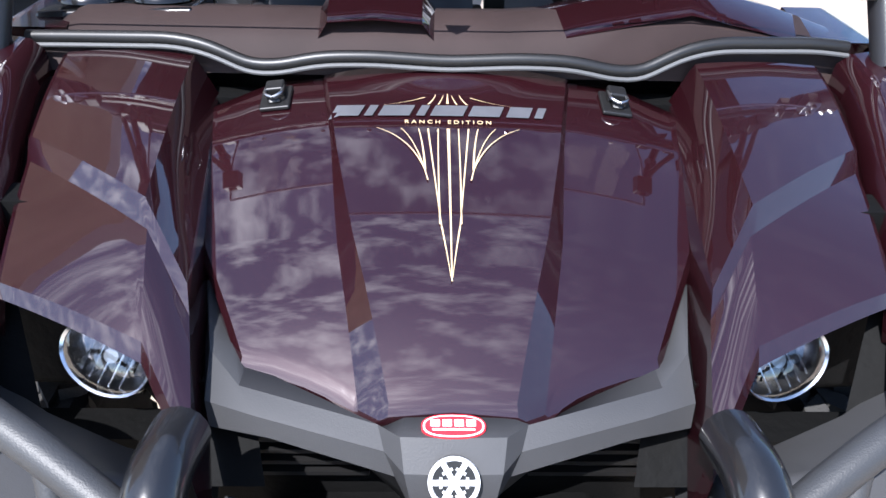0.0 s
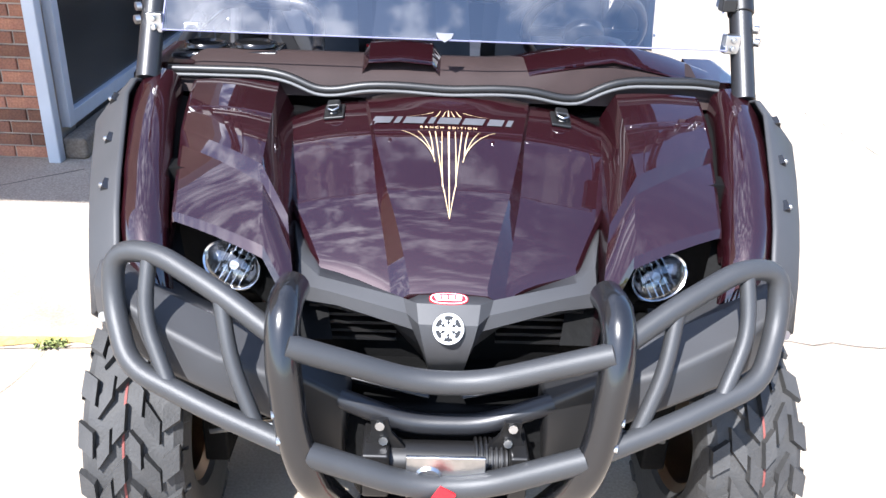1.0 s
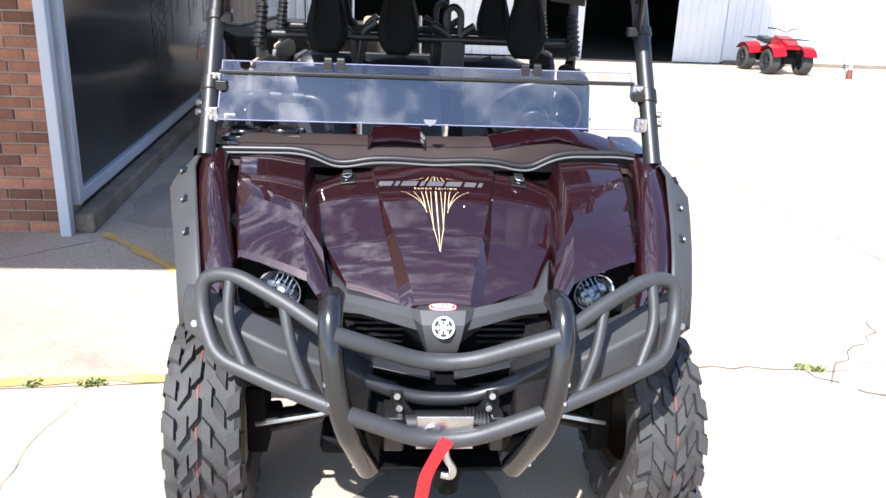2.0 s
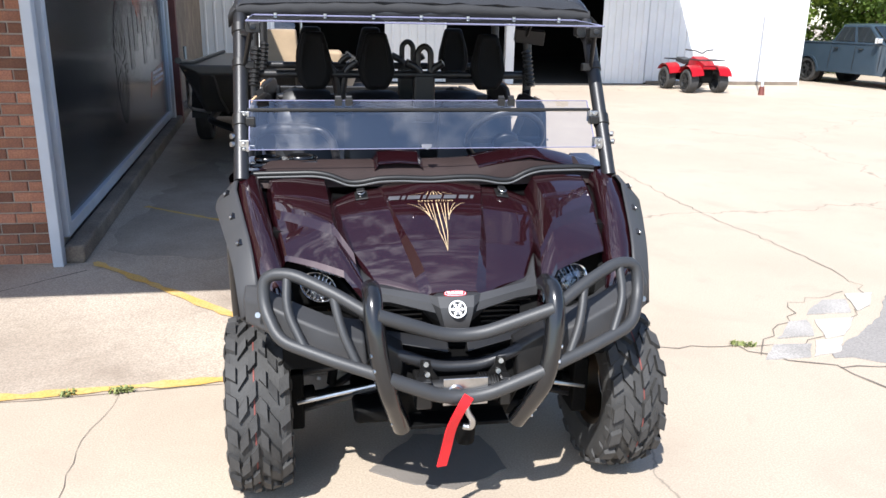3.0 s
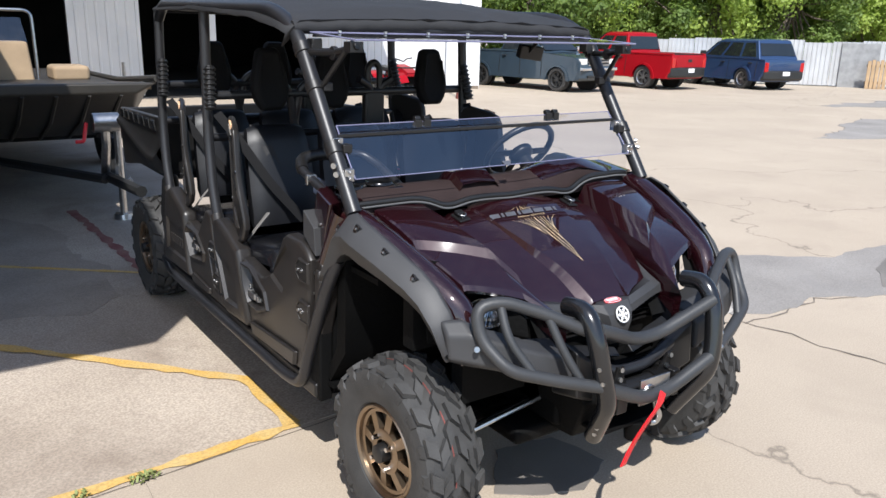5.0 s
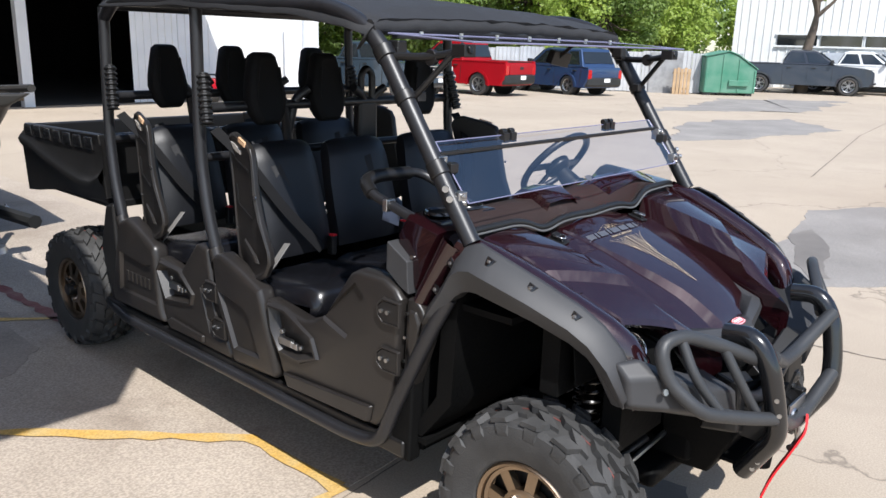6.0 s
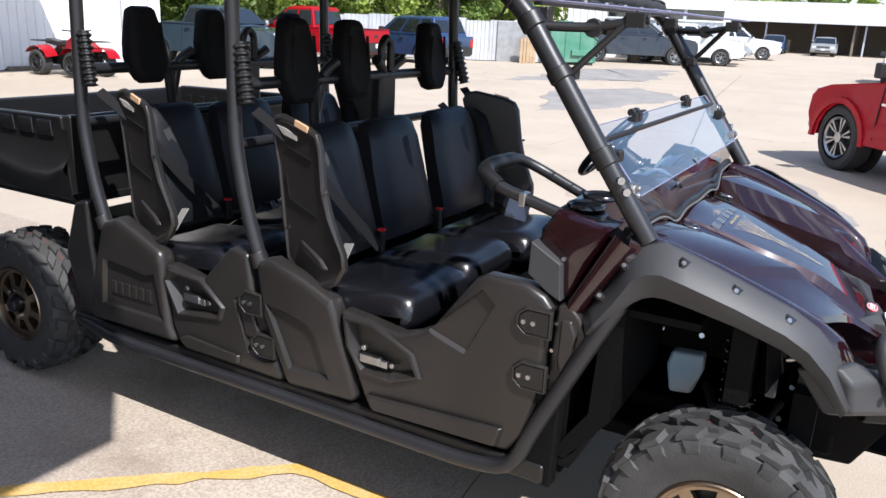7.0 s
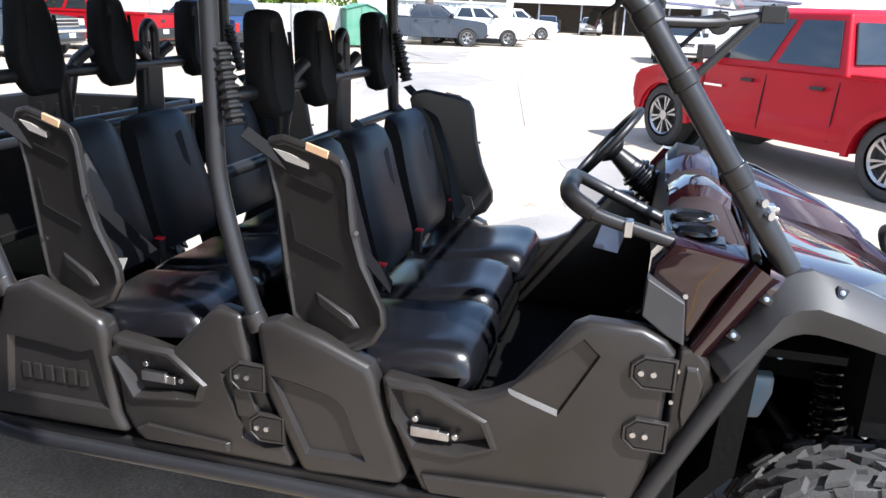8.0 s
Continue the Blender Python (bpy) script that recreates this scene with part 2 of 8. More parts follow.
def text_mesh(name, text, size, mat, parent, m, extrude=0.0006, shear=0.0, label=""):
    cu = bpy.data.curves.new(name, "FONT")
    cu.body, cu.size, cu.extrude, cu.align_x, cu.shear = text, size, extrude, "CENTER", shear
    tmp = bpy.data.objects.new(name, cu)
    scene.collection.objects.link(tmp)
    me = bpy.data.meshes.new_from_object(tmp.evaluated_get(bpy.context.evaluated_depsgraph_get()))
    bpy.data.objects.remove(tmp)
    me.materials.clear()
    me.materials.append(mat)
    ob = new(name, me)
    ob.matrix_world = m
    if parent is not None:
        ob.parent = parent
    if label:
        tagged(ob, label)
    return ob


# ---- ground and large structure ----
def weathered(mat, stain, amount, scales=((0.22, 0.50, 0.66), (1.7, 0.53, 0.70), (9.0, 0.58, 0.72)), veins=0.0):
    """Adds stains of three sizes, and thin dirt-filled cracks, to a ground material."""
    n, l = mat.node_tree.nodes, mat.node_tree.links
    b = n["Principled BSDF"]
    out = b.inputs["Base Color"].links[0].from_socket
    tc = n.new("ShaderNodeTexCoord")
    for k, (sc, lo, hi) in enumerate(scales):
        t, r, mx = n.new("ShaderNodeTexNoise"), n.new("ShaderNodeMapRange"), n.new("ShaderNodeMix")
        t.inputs["Scale"].default_value, t.inputs["Detail"].default_value, t.inputs["Roughness"].default_value, t.inputs["Distortion"].default_value = sc, 8, 0.62, 0.6
        r.inputs[1].default_value, r.inputs[2].default_value, r.inputs[4].default_value = lo, hi, amount * (1.0, 0.9, 0.6)[k]
        mx.data_type = "RGBA"
        mx.inputs["B"].default_value = (*stain, 1)
        l.new(tc.outputs["Object"], t.inputs["Vector"]), l.new(t.outputs[0], r.inputs[0]), l.new(r.outputs[0], mx.inputs["Factor"]), l.new(out, mx.inputs["A"])
        out = mx.outputs["Result"]
    if veins:
        w, ad, v, r, mx = n.new("ShaderNodeTexNoise"), n.new("ShaderNodeMix"), n.new("ShaderNodeTexVoronoi"), n.new("ShaderNodeMapRange"), n.new("ShaderNodeMix")
        w.inputs["Scale"].default_value, w.inputs["Detail"].default_value = 1.6, 6
        ad.data_type, ad.blend_type = "RGBA", "ADD"
        ad.inputs["Factor"].default_value = 0.9
        v.feature = "DISTANCE_TO_EDGE"
        v.inputs["Scale"].default_value = 0.16
        r.inputs[1].default_value, r.inputs[2].default_value, r.inputs[3].default_value, r.inputs[4].default_value = 0.0, 0.0022, veins, 0.0
        mx.data_type = "RGBA"
        mx.inputs["B"].default_value = (0.14, 0.115, 0.09, 1)
        l.new(tc.outputs["Object"], w.inputs["Vector"]), l.new(tc.outputs["Object"], ad.inputs["A"]), l.new(w.outputs["Color"], ad.inputs["B"])
        l.new(ad.outputs["Result"], v.inputs["Vector"]), l.new(v.outputs["Distance"], r.inputs[0]), l.new(r.outputs[0], mx.inputs["Factor"]), l.new(out, mx.inputs["A"])
        out = mx.outputs["Result"]
    l.new(out, b.inputs["Base Color"])
    return mat


M_CONCRETE = weathered(material("weathered_concrete", (0.47, 0.392, 0.305), rough=0.9, bump=0.35, scale=130, second=(0.42, 0.348, 0.268), var_scale=0.7, spots=0.22), (0.33, 0.27, 0.21), 0.55, veins=0.7)
M_AGGREGATE = weathered(material("aggregate_concrete", (0.53, 0.45, 0.365), rough=0.9, bump=0.4, scale=90, second=(0.40, 0.33, 0.26), var_scale=1.1, spots=0.35), (0.20, 0.155, 0.12), 0.6)
M_DAMP = material("faint_stain", (0.30, 0.25, 0.20), rough=0.85, bump=0.3, scale=90, second=(0.40, 0.335, 0.27), var_scale=2.5, spots=0.25)
M_ASPHALT = material("asphalt_patch", (0.33, 0.305, 0.28), rough=0.9, bump=0.5, scale=110, var=0.3, var_scale=1.2, spots=0.25)
weathered(M_ASPHALT, (0.22, 0.205, 0.195), 0.5)
M_WETPATCH = material("dark_stain", (0.20, 0.18, 0.16), rough=0.7, bump=0.3, scale=90, var=0.3, var_scale=2)
M_PALEPATCH = material("pale_concrete", (0.50, 0.46, 0.41), rough=0.9, bump=0.4, scale=110, var=0.18, var_scale=2, spots=0.2)
M_GREYSLAB = material("grey_broken_concrete", (0.44, 0.41, 0.375), rough=0.9, bump=0.5, scale=100, var=0.3, var_scale=4, spots=0.3)
M_CRACK = material("crack_dirt", (0.19, 0.16, 0.13), rough=1.0, bump=0.4, scale=80, var=0.5, var_scale=5)
M_YELLOW = material("worn_yellow_paint", (0.62, 0.36, 0.07), rough=0.8, bump=0.3, scale=90, second=(0.58, 0.42, 0.18), var_scale=7, spots=0.25)
M_OLDRED = material("worn_red_paint", (0.22, 0.06, 0.055), rough=0.85, bump=0.3, scale=90, second=(0.30, 0.16, 0.13), var_scale=7, spots=0.25)
M_KERB = material("old_kerb_concrete", (0.30, 0.245, 0.19), rough=0.95, bump=0.6, scale=70, second=(0.17, 0.135, 0.105), var_scale=3, spots=0.35)
M_MORTAR = material("mortar", (0.42, 0.36, 0.30), rough=0.95, bump=0.5, scale=120, var=0.3)
M_BRICK = material("red_brick", (0.44, 0.20, 0.11), rough=0.9, bump=0.6, scale=90, second=(0.24, 0.10, 0.07), var_scale=7, spots=0.35, obj_random=0.5)
M_FRAMEGREY = material("grey_painted_trim", (0.50, 0.53, 0.58), rough=0.5, bump=0.05, scale=60, var=0.12, var_scale=5)
M_POSTER = material("poster_print", (0.022, 0.022, 0.023), rough=0.16, bump=0.02, scale=30, second=(0.045, 0.044, 0.043), var_scale=1.3)
M_METALWALL = material("white_metal_cladding", (0.76, 0.76, 0.75), rough=0.5, bump=0.03, scale=20, second=(0.66, 0.67, 0.67), var_scale=1.2)
# near black: the shade inside the open bays is put into this colour
M_SHADEIN = material("shade_toned_interior", (0.022, 0.021, 0.020), rough=0.9, var=0.4, var_scale=1)
M_REDPOST = material("oxide_red_steel", (0.16, 0.045, 0.035), rough=0.6, bump=0.2, scale=60, var=0.3)
M_WOODEDGE = material("grey_wood", (0.25, 0.21, 0.17), rough=0.85, bump=0.4, scale=50, var=0.35, var_scale=5)
M_GREEN = material("green_steel", (0.04, 0.19, 0.115), rough=0.55, bump=0.15, scale=40, second=(0.12, 0.25, 0.18), var_scale=1.6)
M_ROOFGREY = material("canopy_soffit", (0.55, 0.53, 0.5), rough=0.8, var=0.2)


def ground_sheet():
    bm = bmesh.new()
    bmesh.ops.create_grid(bm, x_segments=40, y_segments=40, size=700)
    return part("ground", bm, M_CONCRETE)


ground = tagged(ground_sheet(), "sun-bleached concrete lot with stains and cracks", "ground", kind="structure")


def blotch(name, outline, mat, z, label, cat, jag=0.05, seed=1):
    """A thin irregular sheet on the ground."""
    rnd = random.Random(seed)
    pts = []
    for (a, b) in zip(outline, outline[1:] + outline[:1]):
        a, b = Vector(a), Vector(b)
        n = max(2, int((b - a).length / 0.045))
        for i in range(n):
            p = a.lerp(b, i / n)
            q = Vector((p.x, p.y, seed))
            w = noise.noise_vector(q * 1.1) * jag * 3.5 + noise.noise_vector(q * 5) * jag * 1.2 + noise.noise_vector(q * 17) * jag * 0.5
            pts.append((p.x + w.x, p.y + w.y, 0))
    bm = bmesh.new()
    top = [bm.verts.new((x, y, z)) for x, y, _ in pts]
    low = [bm.verts.new((x, y, -0.002)) for x, y, _ in pts]
    bm.faces.new(top)
    n = len(pts)
    for k in range(n):
        bm.faces.new((low[k], low[(k + 1) % n], top[(k + 1) % n], top[k]))
    bmesh.ops.triangulate(bm, faces=[f for f in bm.faces if len(f.verts) > 4])
    return tagged(part(name, bm, mat), label, cat, kind="structure")


blotch("apron", [(-9.0, 0.80), (-1.7, 0.76), (0.6, 0.955), (0.75, 3.5), (0.9, 9.0), (0.9, 18.5), (-3.1, 18.5), (-2.12, 3.2), (-2.12, 2.79), (-9.0, 2.79)], M_AGGREGATE, 0.0025, "rough exposed-aggregate concrete apron beside the shop", "apron", 0.004, 2)
blotch("damp_stain", [(-1.85, 3.0), (-1.2, 2.75), (-0.9, 3.6), (-1.1, 5.2), (-1.6, 6.8), (-1.9, 5.0)], M_DAMP, 0.0045, "dark stain on the shaded apron", "stain", 0.06, 12)
blotch("asphalt_patch", [(2.20, 0.68), (2.45, 0.93), (2.95, 1.45), (3.30, 1.60), (4.00, 1.22), (4.82, 1.12), (5.60, 1.25), (6.43, 1.38), (6.90, 1.17), (7.30, 0.85), (6.50, 0.30), (5.00, -0.20), (3.94, 0.12), (3.56, 0.41), (2.96, 0.63), (2.45, 0.60)], M_ASPHALT, 0.005, "grey asphalt repair patch with ragged edges", "patch", 0.04, 3)
blotch("stain", [(3.60, 0.50), (3.75, 0.40), (4.25, 0.56), (5.45, 1.04), (5.05, 1.14), (4.75, 1.06), (4.20, 0.82)], M_WETPATCH, 0.008, "dark damp stain on the asphalt patch", "stain", 0.03, 5)
SHARDS = [[(x - 0.17, y - 0.13) for x, y in q] for q in (((1.98, 0.86), (2.22, 0.86), (2.34, 1.02), (2.12, 1.04)), ((2.26, 0.84), (2.44, 0.90), (2.58, 1.08), (2.40, 1.05)), ((2.18, 1.08), (2.42, 1.09), (2.52, 1.30), (2.40, 1.28)), ((2.47, 1.10), (2.62, 1.13), (2.86, 1.36), (2.60, 1.36)), ((2.58, 1.40), (2.88, 1.41), (3.00, 1.62), (2.84, 1.62)), ((2.92, 1.42), (3.06, 1.50), (3.24, 1.72), (3.04, 1.72)))]
for k, q in enumerate(SHARDS):
    blotch("pale_patch", list(q), M_PALEPATCH if k % 2 else M_GREYSLAB, 0.006 + 0.002 * (k % 3), "broken shard of pale concrete beside the asphalt patch", "patch", 0.014, 60 + k)
blotch("oil_stain", [(-0.30, 0.0), (-0.1, 0.25), (0.2, 0.2), (0.25, -0.05), (0, -0.15)], M_WETPATCH, 0.005, "dark oil stain on the concrete", "stain", 0.03, 8)
blotch("far_patch", [(11.5, 5.6), (15.6, 7.1), (19, 6.0), (16.7, 4.0), (13, 4.6)], M_ASPHALT, 0.006, "grey asphalt repair patch far across the lot", "patch", 0.1, 9)
blotch("wide_patch", [(18, 9.5), (26, 10.5), (30, 7.5), (22, 6.5)], M_ASPHALT, 0.005, "pale concrete repair across the lot", "patch", 0.15, 10)


def crack(name, pts, w, seed, mat=None, label="dirty expansion joint in the concrete", jag=0.015, z=0.003, cat="crack"):
    rnd = random.Random(seed)
    line = []
    for a, b in zip(pts, pts[1:]):
        a, b = Vector((*a, 0)), Vector((*b, 0))
        n = max(2, int((b - a).length / 0.08))
        line += [a.lerp(b, i / n) for i in range(n)]
    line.append(Vector((*pts[-1], 0)))
    bm = bmesh.new()
    rows = []
    for i, p in enumerate(line):
        d = (line[min(i + 1, len(line) - 1)] - line[max(i - 1, 0)]).normalized()
        s = Vector((-d.y, d.x, 0))
        o = s * rnd.uniform(-jag, jag)
        ww = w * rnd.uniform(0.4, 1.2) / 2 if jag else w / 2
        rows.append((bm.verts.new(p + o + s * ww + Vector((0, 0, z))), bm.verts.new(p + o - s * ww + Vector((0, 0, z)))))
    for a, b in zip(rows, rows[1:]):
        bm.faces.new((a[0], a[1], b[1], b[0]))
    return tagged(part(name, bm, mat or M_CRACK), label, cat, kind="structure")


crack("joint", [(0.6, 0.955), (1.76, 0.925)], 0.012, 1)
crack("joint", [(-6.5, 0.755), (-1.75, 0.735), (-0.66, 0.815), (0.6, 0.95)], 0.007, 11, jag=0.003)
crack("crack", [(1.74, 0.93), (1.92, 0.70), (2.14, 0.62), (2.20, 0.335), (2.22, 0.06), (2.36, -0.6)], 0.016, 2, label="wandering crack in the concrete", jag=0.03)
crack("crack", [(1.80, 0.915), (2.12, 0.88), (2.45, 1.02), (2.97, 1.50), (3.10, 1.75), (3.14, 2.40), (2.98, 3.79), (3.0, 7)], 0.008, 3, label="wandering crack in the concrete", jag=0.03)
crack("crack", [(2.14, 0.62), (2.45, 0.59), (2.96, 0.62), (3.56, 0.40)], 0.014, 31, label="wandering crack in the concrete", jag=0.03)
crack("crack", [(1.80, 0.80), (1.95, 0.98), (2.24, 1.20), (2.44, 1.48), (2.90, 1.66)], 0.008, 32, label="wandering crack in the concrete", jag=0.03)
crack("joint", [(-1.95, 2.62), (-2.4, 2.2), (-3.4, 1.1)], 0.014, 5, jag=0.004)
crack("joint", [(9, 2.2), (16, 3.4), (30, 5)], 0.02, 6, jag=0.008)
crack("crack", [(-1.33, 0.74), (-1.38, 0.35), (-1.36, -0.3)], 0.003, 7, label="hairline crack in the concrete")
# painted lines
crack("yellow_line", [(-6.5, 0.80), (-1.75, 0.78), (-0.66, 0.86)], 0.075, 21, M_YELLOW, "worn yellow painted line on the concrete", 0.006, 0.006, "line")
crack("yellow_line", [(-1.94, 2.78), (-0.70, 1.42), (-0.685, 0.87)], 0.07, 22, M_YELLOW, "worn yellow painted line on the concrete", 0.006, 0.009, "line")
crack("yellow_line", [(-1.92, 4.42), (-0.2, 3.06)], 0.06, 23, M_YELLOW, "worn yellow painted line in the shade", 0.006, 0.006, "line")
crack("red_line", [(-0.74, 5.7), (-0.66, 3.7), (-0.645, 3.3)], 0.08, 24, M_OLDRED, "faded red painted line on the concrete", 0.008, 0.006, "line")
for k, (wx, wy) in enumerate([(1.76, 0.93), (1.82, 0.91), (-1.56, 0.775), (-1.355, 0.78), (-1.30, 0.785)]):
    bm = bmesh.new()
    rnd = random.Random(40 + k)
    for i in range(26):
        a, h, r = rnd.uniform(0, 6.28), rnd.uniform(0.008, 0.024), rnd.uniform(0.008, 0.032)
        p = Vector((wx + rnd.uniform(-0.03, 0.03), wy + rnd.uniform(-0.02, 0.02), 0))
        tip = p + Vector((math.cos(a) * r, math.sin(a) * r, h))
        s = Vector((-math.sin(a), math.cos(a), 0)) * 0.004
        bm.faces.new([bm.verts.new(v) for v in (p - s, p + s, (p + tip) / 2 + s * 1.4 + Vector((0, 0, 0.008)), tip, (p + tip) / 2 - s * 1.4 + Vector((0, 0, 0.008)))])
    if k == 0:
        M_WEED = material("weed_green", (0.22, 0.25, 0.08), rough=0.7, var=0.4)
    tagged(part("weed", bm, M_WEED), "small green weed in a concrete joint", "weed", "weeds")

# the shop beside the drive: its long wall runs back from the brick corner
WALL = pose(-2.13, 2.76, 0, 0, 0, 3.4)      # local +y runs back along the wall, +x faces the drive


def local(bm_fn, name, mat, m, **kw):
    bm = bmesh.new()
    bm_fn(bm)
    bmesh.ops.transform(bm, matrix=m, verts=bm.verts)
    return part(name, bm, mat, **kw)


def wall_body(bm):
    box(bm, -0.30, -0.03, 0.05, 15.0, 0.0, 3.19)


wall_east = tagged(local(wall_body, "wall_east", M_KERB, WALL), "long side wall of the shop behind the posters", "wall", kind="structure")
bm = bmesh.new()
box(bm, -9.0, -2.16, 2.78, 3.06, 0, 3.19)
wall_south = tagged(part("wall_south", bm, M_MORTAR), "red brick end wall of the shop", "wall", kind="structure")
kerb = tagged(local(lambda bm: box(bm, 0.0, 0.135, 0.02, 10.6, 0, 0.125), "kerb", M_KERB, WALL, bevel=0.02), "old stained concrete kerb along the shop wall", "kerb", kind="structure")
CANOPY = bmesh.new()
EAVE = [(-9.2, -0.13), (-2.146, -0.13), (-1.886, 0.19), (-1.60, 2.8), (-1.72, 8.0), (-2.88, 17.4), (-9.2, 17.4)]
loft(CANOPY, [[(x, y, 3.2) for x, y in EAVE], [(x, y, 3.42) for x, y in EAVE]])
tagged(part("canopy", CANOPY, M_ROOFGREY, bevel=0.01), "flat roof and canopy of the shop", "roof", kind="structure")


def display_wall():
    """The long framed poster on the shop wall."""
    th = thing("display_panel", "long black printed display panel in a grey frame", "display panel")
    th.matrix_world = WALL
    y0, y1, z0, z1 = 0.12, 6.9, 0.16, 3.0

    def at(fn, name, mat, label="", **kw):
        bm = bmesh.new()
        fn(bm)
        return part(name, bm, mat, th, label, **kw)
    at(lambda bm: box(bm, -0.026, -0.005, y0 + 0.09, y1 - 0.09, z0 + 0.09, z1), "poster", M_POSTER, "glossy black printed poster")
    at(lambda bm: box(bm, -0.026, 0.03, y0, y0 + 0.09, z0, z1), "frame_post", M_FRAMEGREY, bevel=0.006)
    at(lambda bm: box(bm, -0.026, 0.03, y1 - 0.16, y1, z0, z1), "frame_post", M_FRAMEGREY, bevel=0.006)
    at(lambda bm: box(bm, -0.026, 0.028, y0 + 0.09, y1 - 0.16, z0, z0 + 0.085), "frame_rail", M_FRAMEGREY, bevel=0.006)
    # the print: a big grey machine with a knobbly tyre, and a red-orange badge low at the far end
    mg, mo, ml = material("poster_grey", (0.075, 0.075, 0.078), rough=0.2, var=0.5, var_scale=6), material("poster_orange", (0.45, 0.09, 0.03), rough=0.2, var=0.3), material("poster_light", (0.28, 0.28, 0.27), rough=0.2, var=0.5, var_scale=4)

    def tyre_print(bm):
        for i in range(26):
            a0, a1 = 2 * math.pi * i / 26, 2 * math.pi * (i + 0.72) / 26
            for r0, r1 in ((0.44, 0.60), (0.30, 0.42)):
                q = [(a0, r0), (a0 + 0.05, r1), (a1 + 0.05, r1), (a1, r0)]
                bm.faces.new([bm.verts.new((-0.001, 3.1 + r * 0.62 * math.cos(a), 1.15 + r * math.sin(a))) for a, r in q])
        for i in range(7):
            a = 2 * math.pi * i / 7
            q = [(a - 0.12, 0.06), (a - 0.10, 0.28), (a + 0.10, 0.28), (a + 0.12, 0.06)]
            bm.faces.new([bm.verts.new((-0.001, 3.1 + r * 0.62 * math.cos(t), 1.15 + r * math.sin(t))) for t, r in q])
    at(tyre_print, "print_tyre", mg, "printed grey tyre and wheel")
    at(lambda bm: [box(bm, -0.004, -0.001, 3.7 + i * 0.33, 3.95 + i * 0.33, 1.05 + 0.18 * (i % 3), 1.6 + 0.12 * (i % 2)) for i in range(8)], "print_body", mg, "printed grey machine body")
    for i in range(4):
        at(lambda bm: box(bm, -0.004, -0.0005, 4.7 + i * 0.42, 4.95 + i * 0.42, 1.32 + 0.1 * (i % 2), 1.42 + 0.14 * (i % 2)), "print_highlight", ml, "printed pale highlight")
    at(lambda bm: prism(bm, [(5.0, 0.62), (6.4, 0.70), (6.55, 0.98), (5.25, 0.92)], -0.004, -0.0008), "print_badge", mo, "printed orange badge")
    at(lambda bm: prism(bm, [(4.15, 1.75), (4.6, 1.5), (4.75, 2.1), (4.3, 2.4)], -0.004, -0.0008), "print_badge", mo, "printed orange panel")
    bm = bmesh.new()
    rnd = random.Random(3)
    for r in range(3):
        y = 5.35
        while y < 6.2:
            w = rnd.uniform(0.08, 0.2)
            box(bm, -0.002, 0.0004, y, y + w, 0.74 + r * 0.07, 0.775 + r * 0.07)
            y += w + 0.05
    part("print_writing", bm, M_WHITE, th, "illegible white writing")
    return th


display_wall()
bm = bmesh.new()
box(bm, -2.185, -2.115, 2.70, 2.775, 0, 3.2)
tagged(part("corner_trim", bm, M_FRAMEGREY, bevel=0.008), "narrow grey metal corner trim on the brick corner", "trim", kind="structure")
local(lambda bm: box(bm, -0.06, 0.06, 6.95, 7.12, 0, 3.3), "post", material("white_post_paint", (0.55, 0.55, 0.54), rough=0.5, var=0.15), WALL, bevel=0.01)
tagged(bpy.data.objects["post"], "white painted post at the end of the display", "post", kind="structure")
tagged(local(lambda bm: box(bm, -0.02, 0.14, 7.25, 7.42, 0, 3.3), "steel_post", M_REDPOST, WALL, bevel=0.01), "dark red oxide steel post", "post", kind="structure")


# ---- the metal workshop at the back ----
def cladding(bm, x0, x1, y, z0, z1, pitch=0.23, depth=0.022, axis="x"):
    """Ribbed sheet facing -y (axis x) or +x (axis y)."""
    pts, x = [], x0
    while x < x1 - 1e-6:
        for a, d in ((0.0, 0), (0.70, 0), (0.76, -depth), (0.94, -depth), (1.0, 0)):
            q = min(x + a * pitch, x1)
            if not pts or q - pts[-1][0] > 1e-5:
                pts.append((q, d))
        x += pitch
    rows = []
    for p, d in pts:
        if axis == "x":
            rows.append((bm.verts.new((p, y + d, z0)), bm.verts.new((p, y + d, z1))))
        else:
            rows.append((bm.verts.new((y - d, p, z0)), bm.verts.new((y - d, p, z1))))
    for a, b in zip(rows, rows[1:]):
        if (a[0].co - b[0].co).length > 1e-6:
            bm.faces.new((a[0], b[0], b[1], a[1]))


BY = 18.7
YARD = Matrix.Translation((0.2, -0.2, 0)) @ Matrix.Scale(0.955, 4)
barn = thing("workshop_building", "white metal-clad workshop with open dark bays", "building", m=YARD)


def barn_part(name, label, fn, mat, **kw):
    bm = bmesh.new()
    fn(bm)
    return part(name, bm, mat, barn, label, **kw)


def barn_walls(bm):
    box(bm, -9.0, -1.58, BY + 0.03, BY + 0.2, 0, 6)
    box(bm, -1.58, 1.26, BY + 0.03, BY + 0.2, 3.1, 6)
    box(bm, 1.26, 2.9, BY + 0.03, BY + 0.2, 0, 6)
    box(bm, 2.9, 7.7, BY + 0.03, BY + 0.2, 3.6, 6)
    box(bm, 7.7, 13.25, BY + 0.03, BY + 0.2, 0, 6)
    box(bm, 13.05, 13.25, BY + 0.2, 34, 0, 6)
    box(bm, -9.0, 13.25, 34, 34.2, 0, 6)
    box(bm, -9.2, -9.0, BY + 0.03, 34.2, 0, 6)


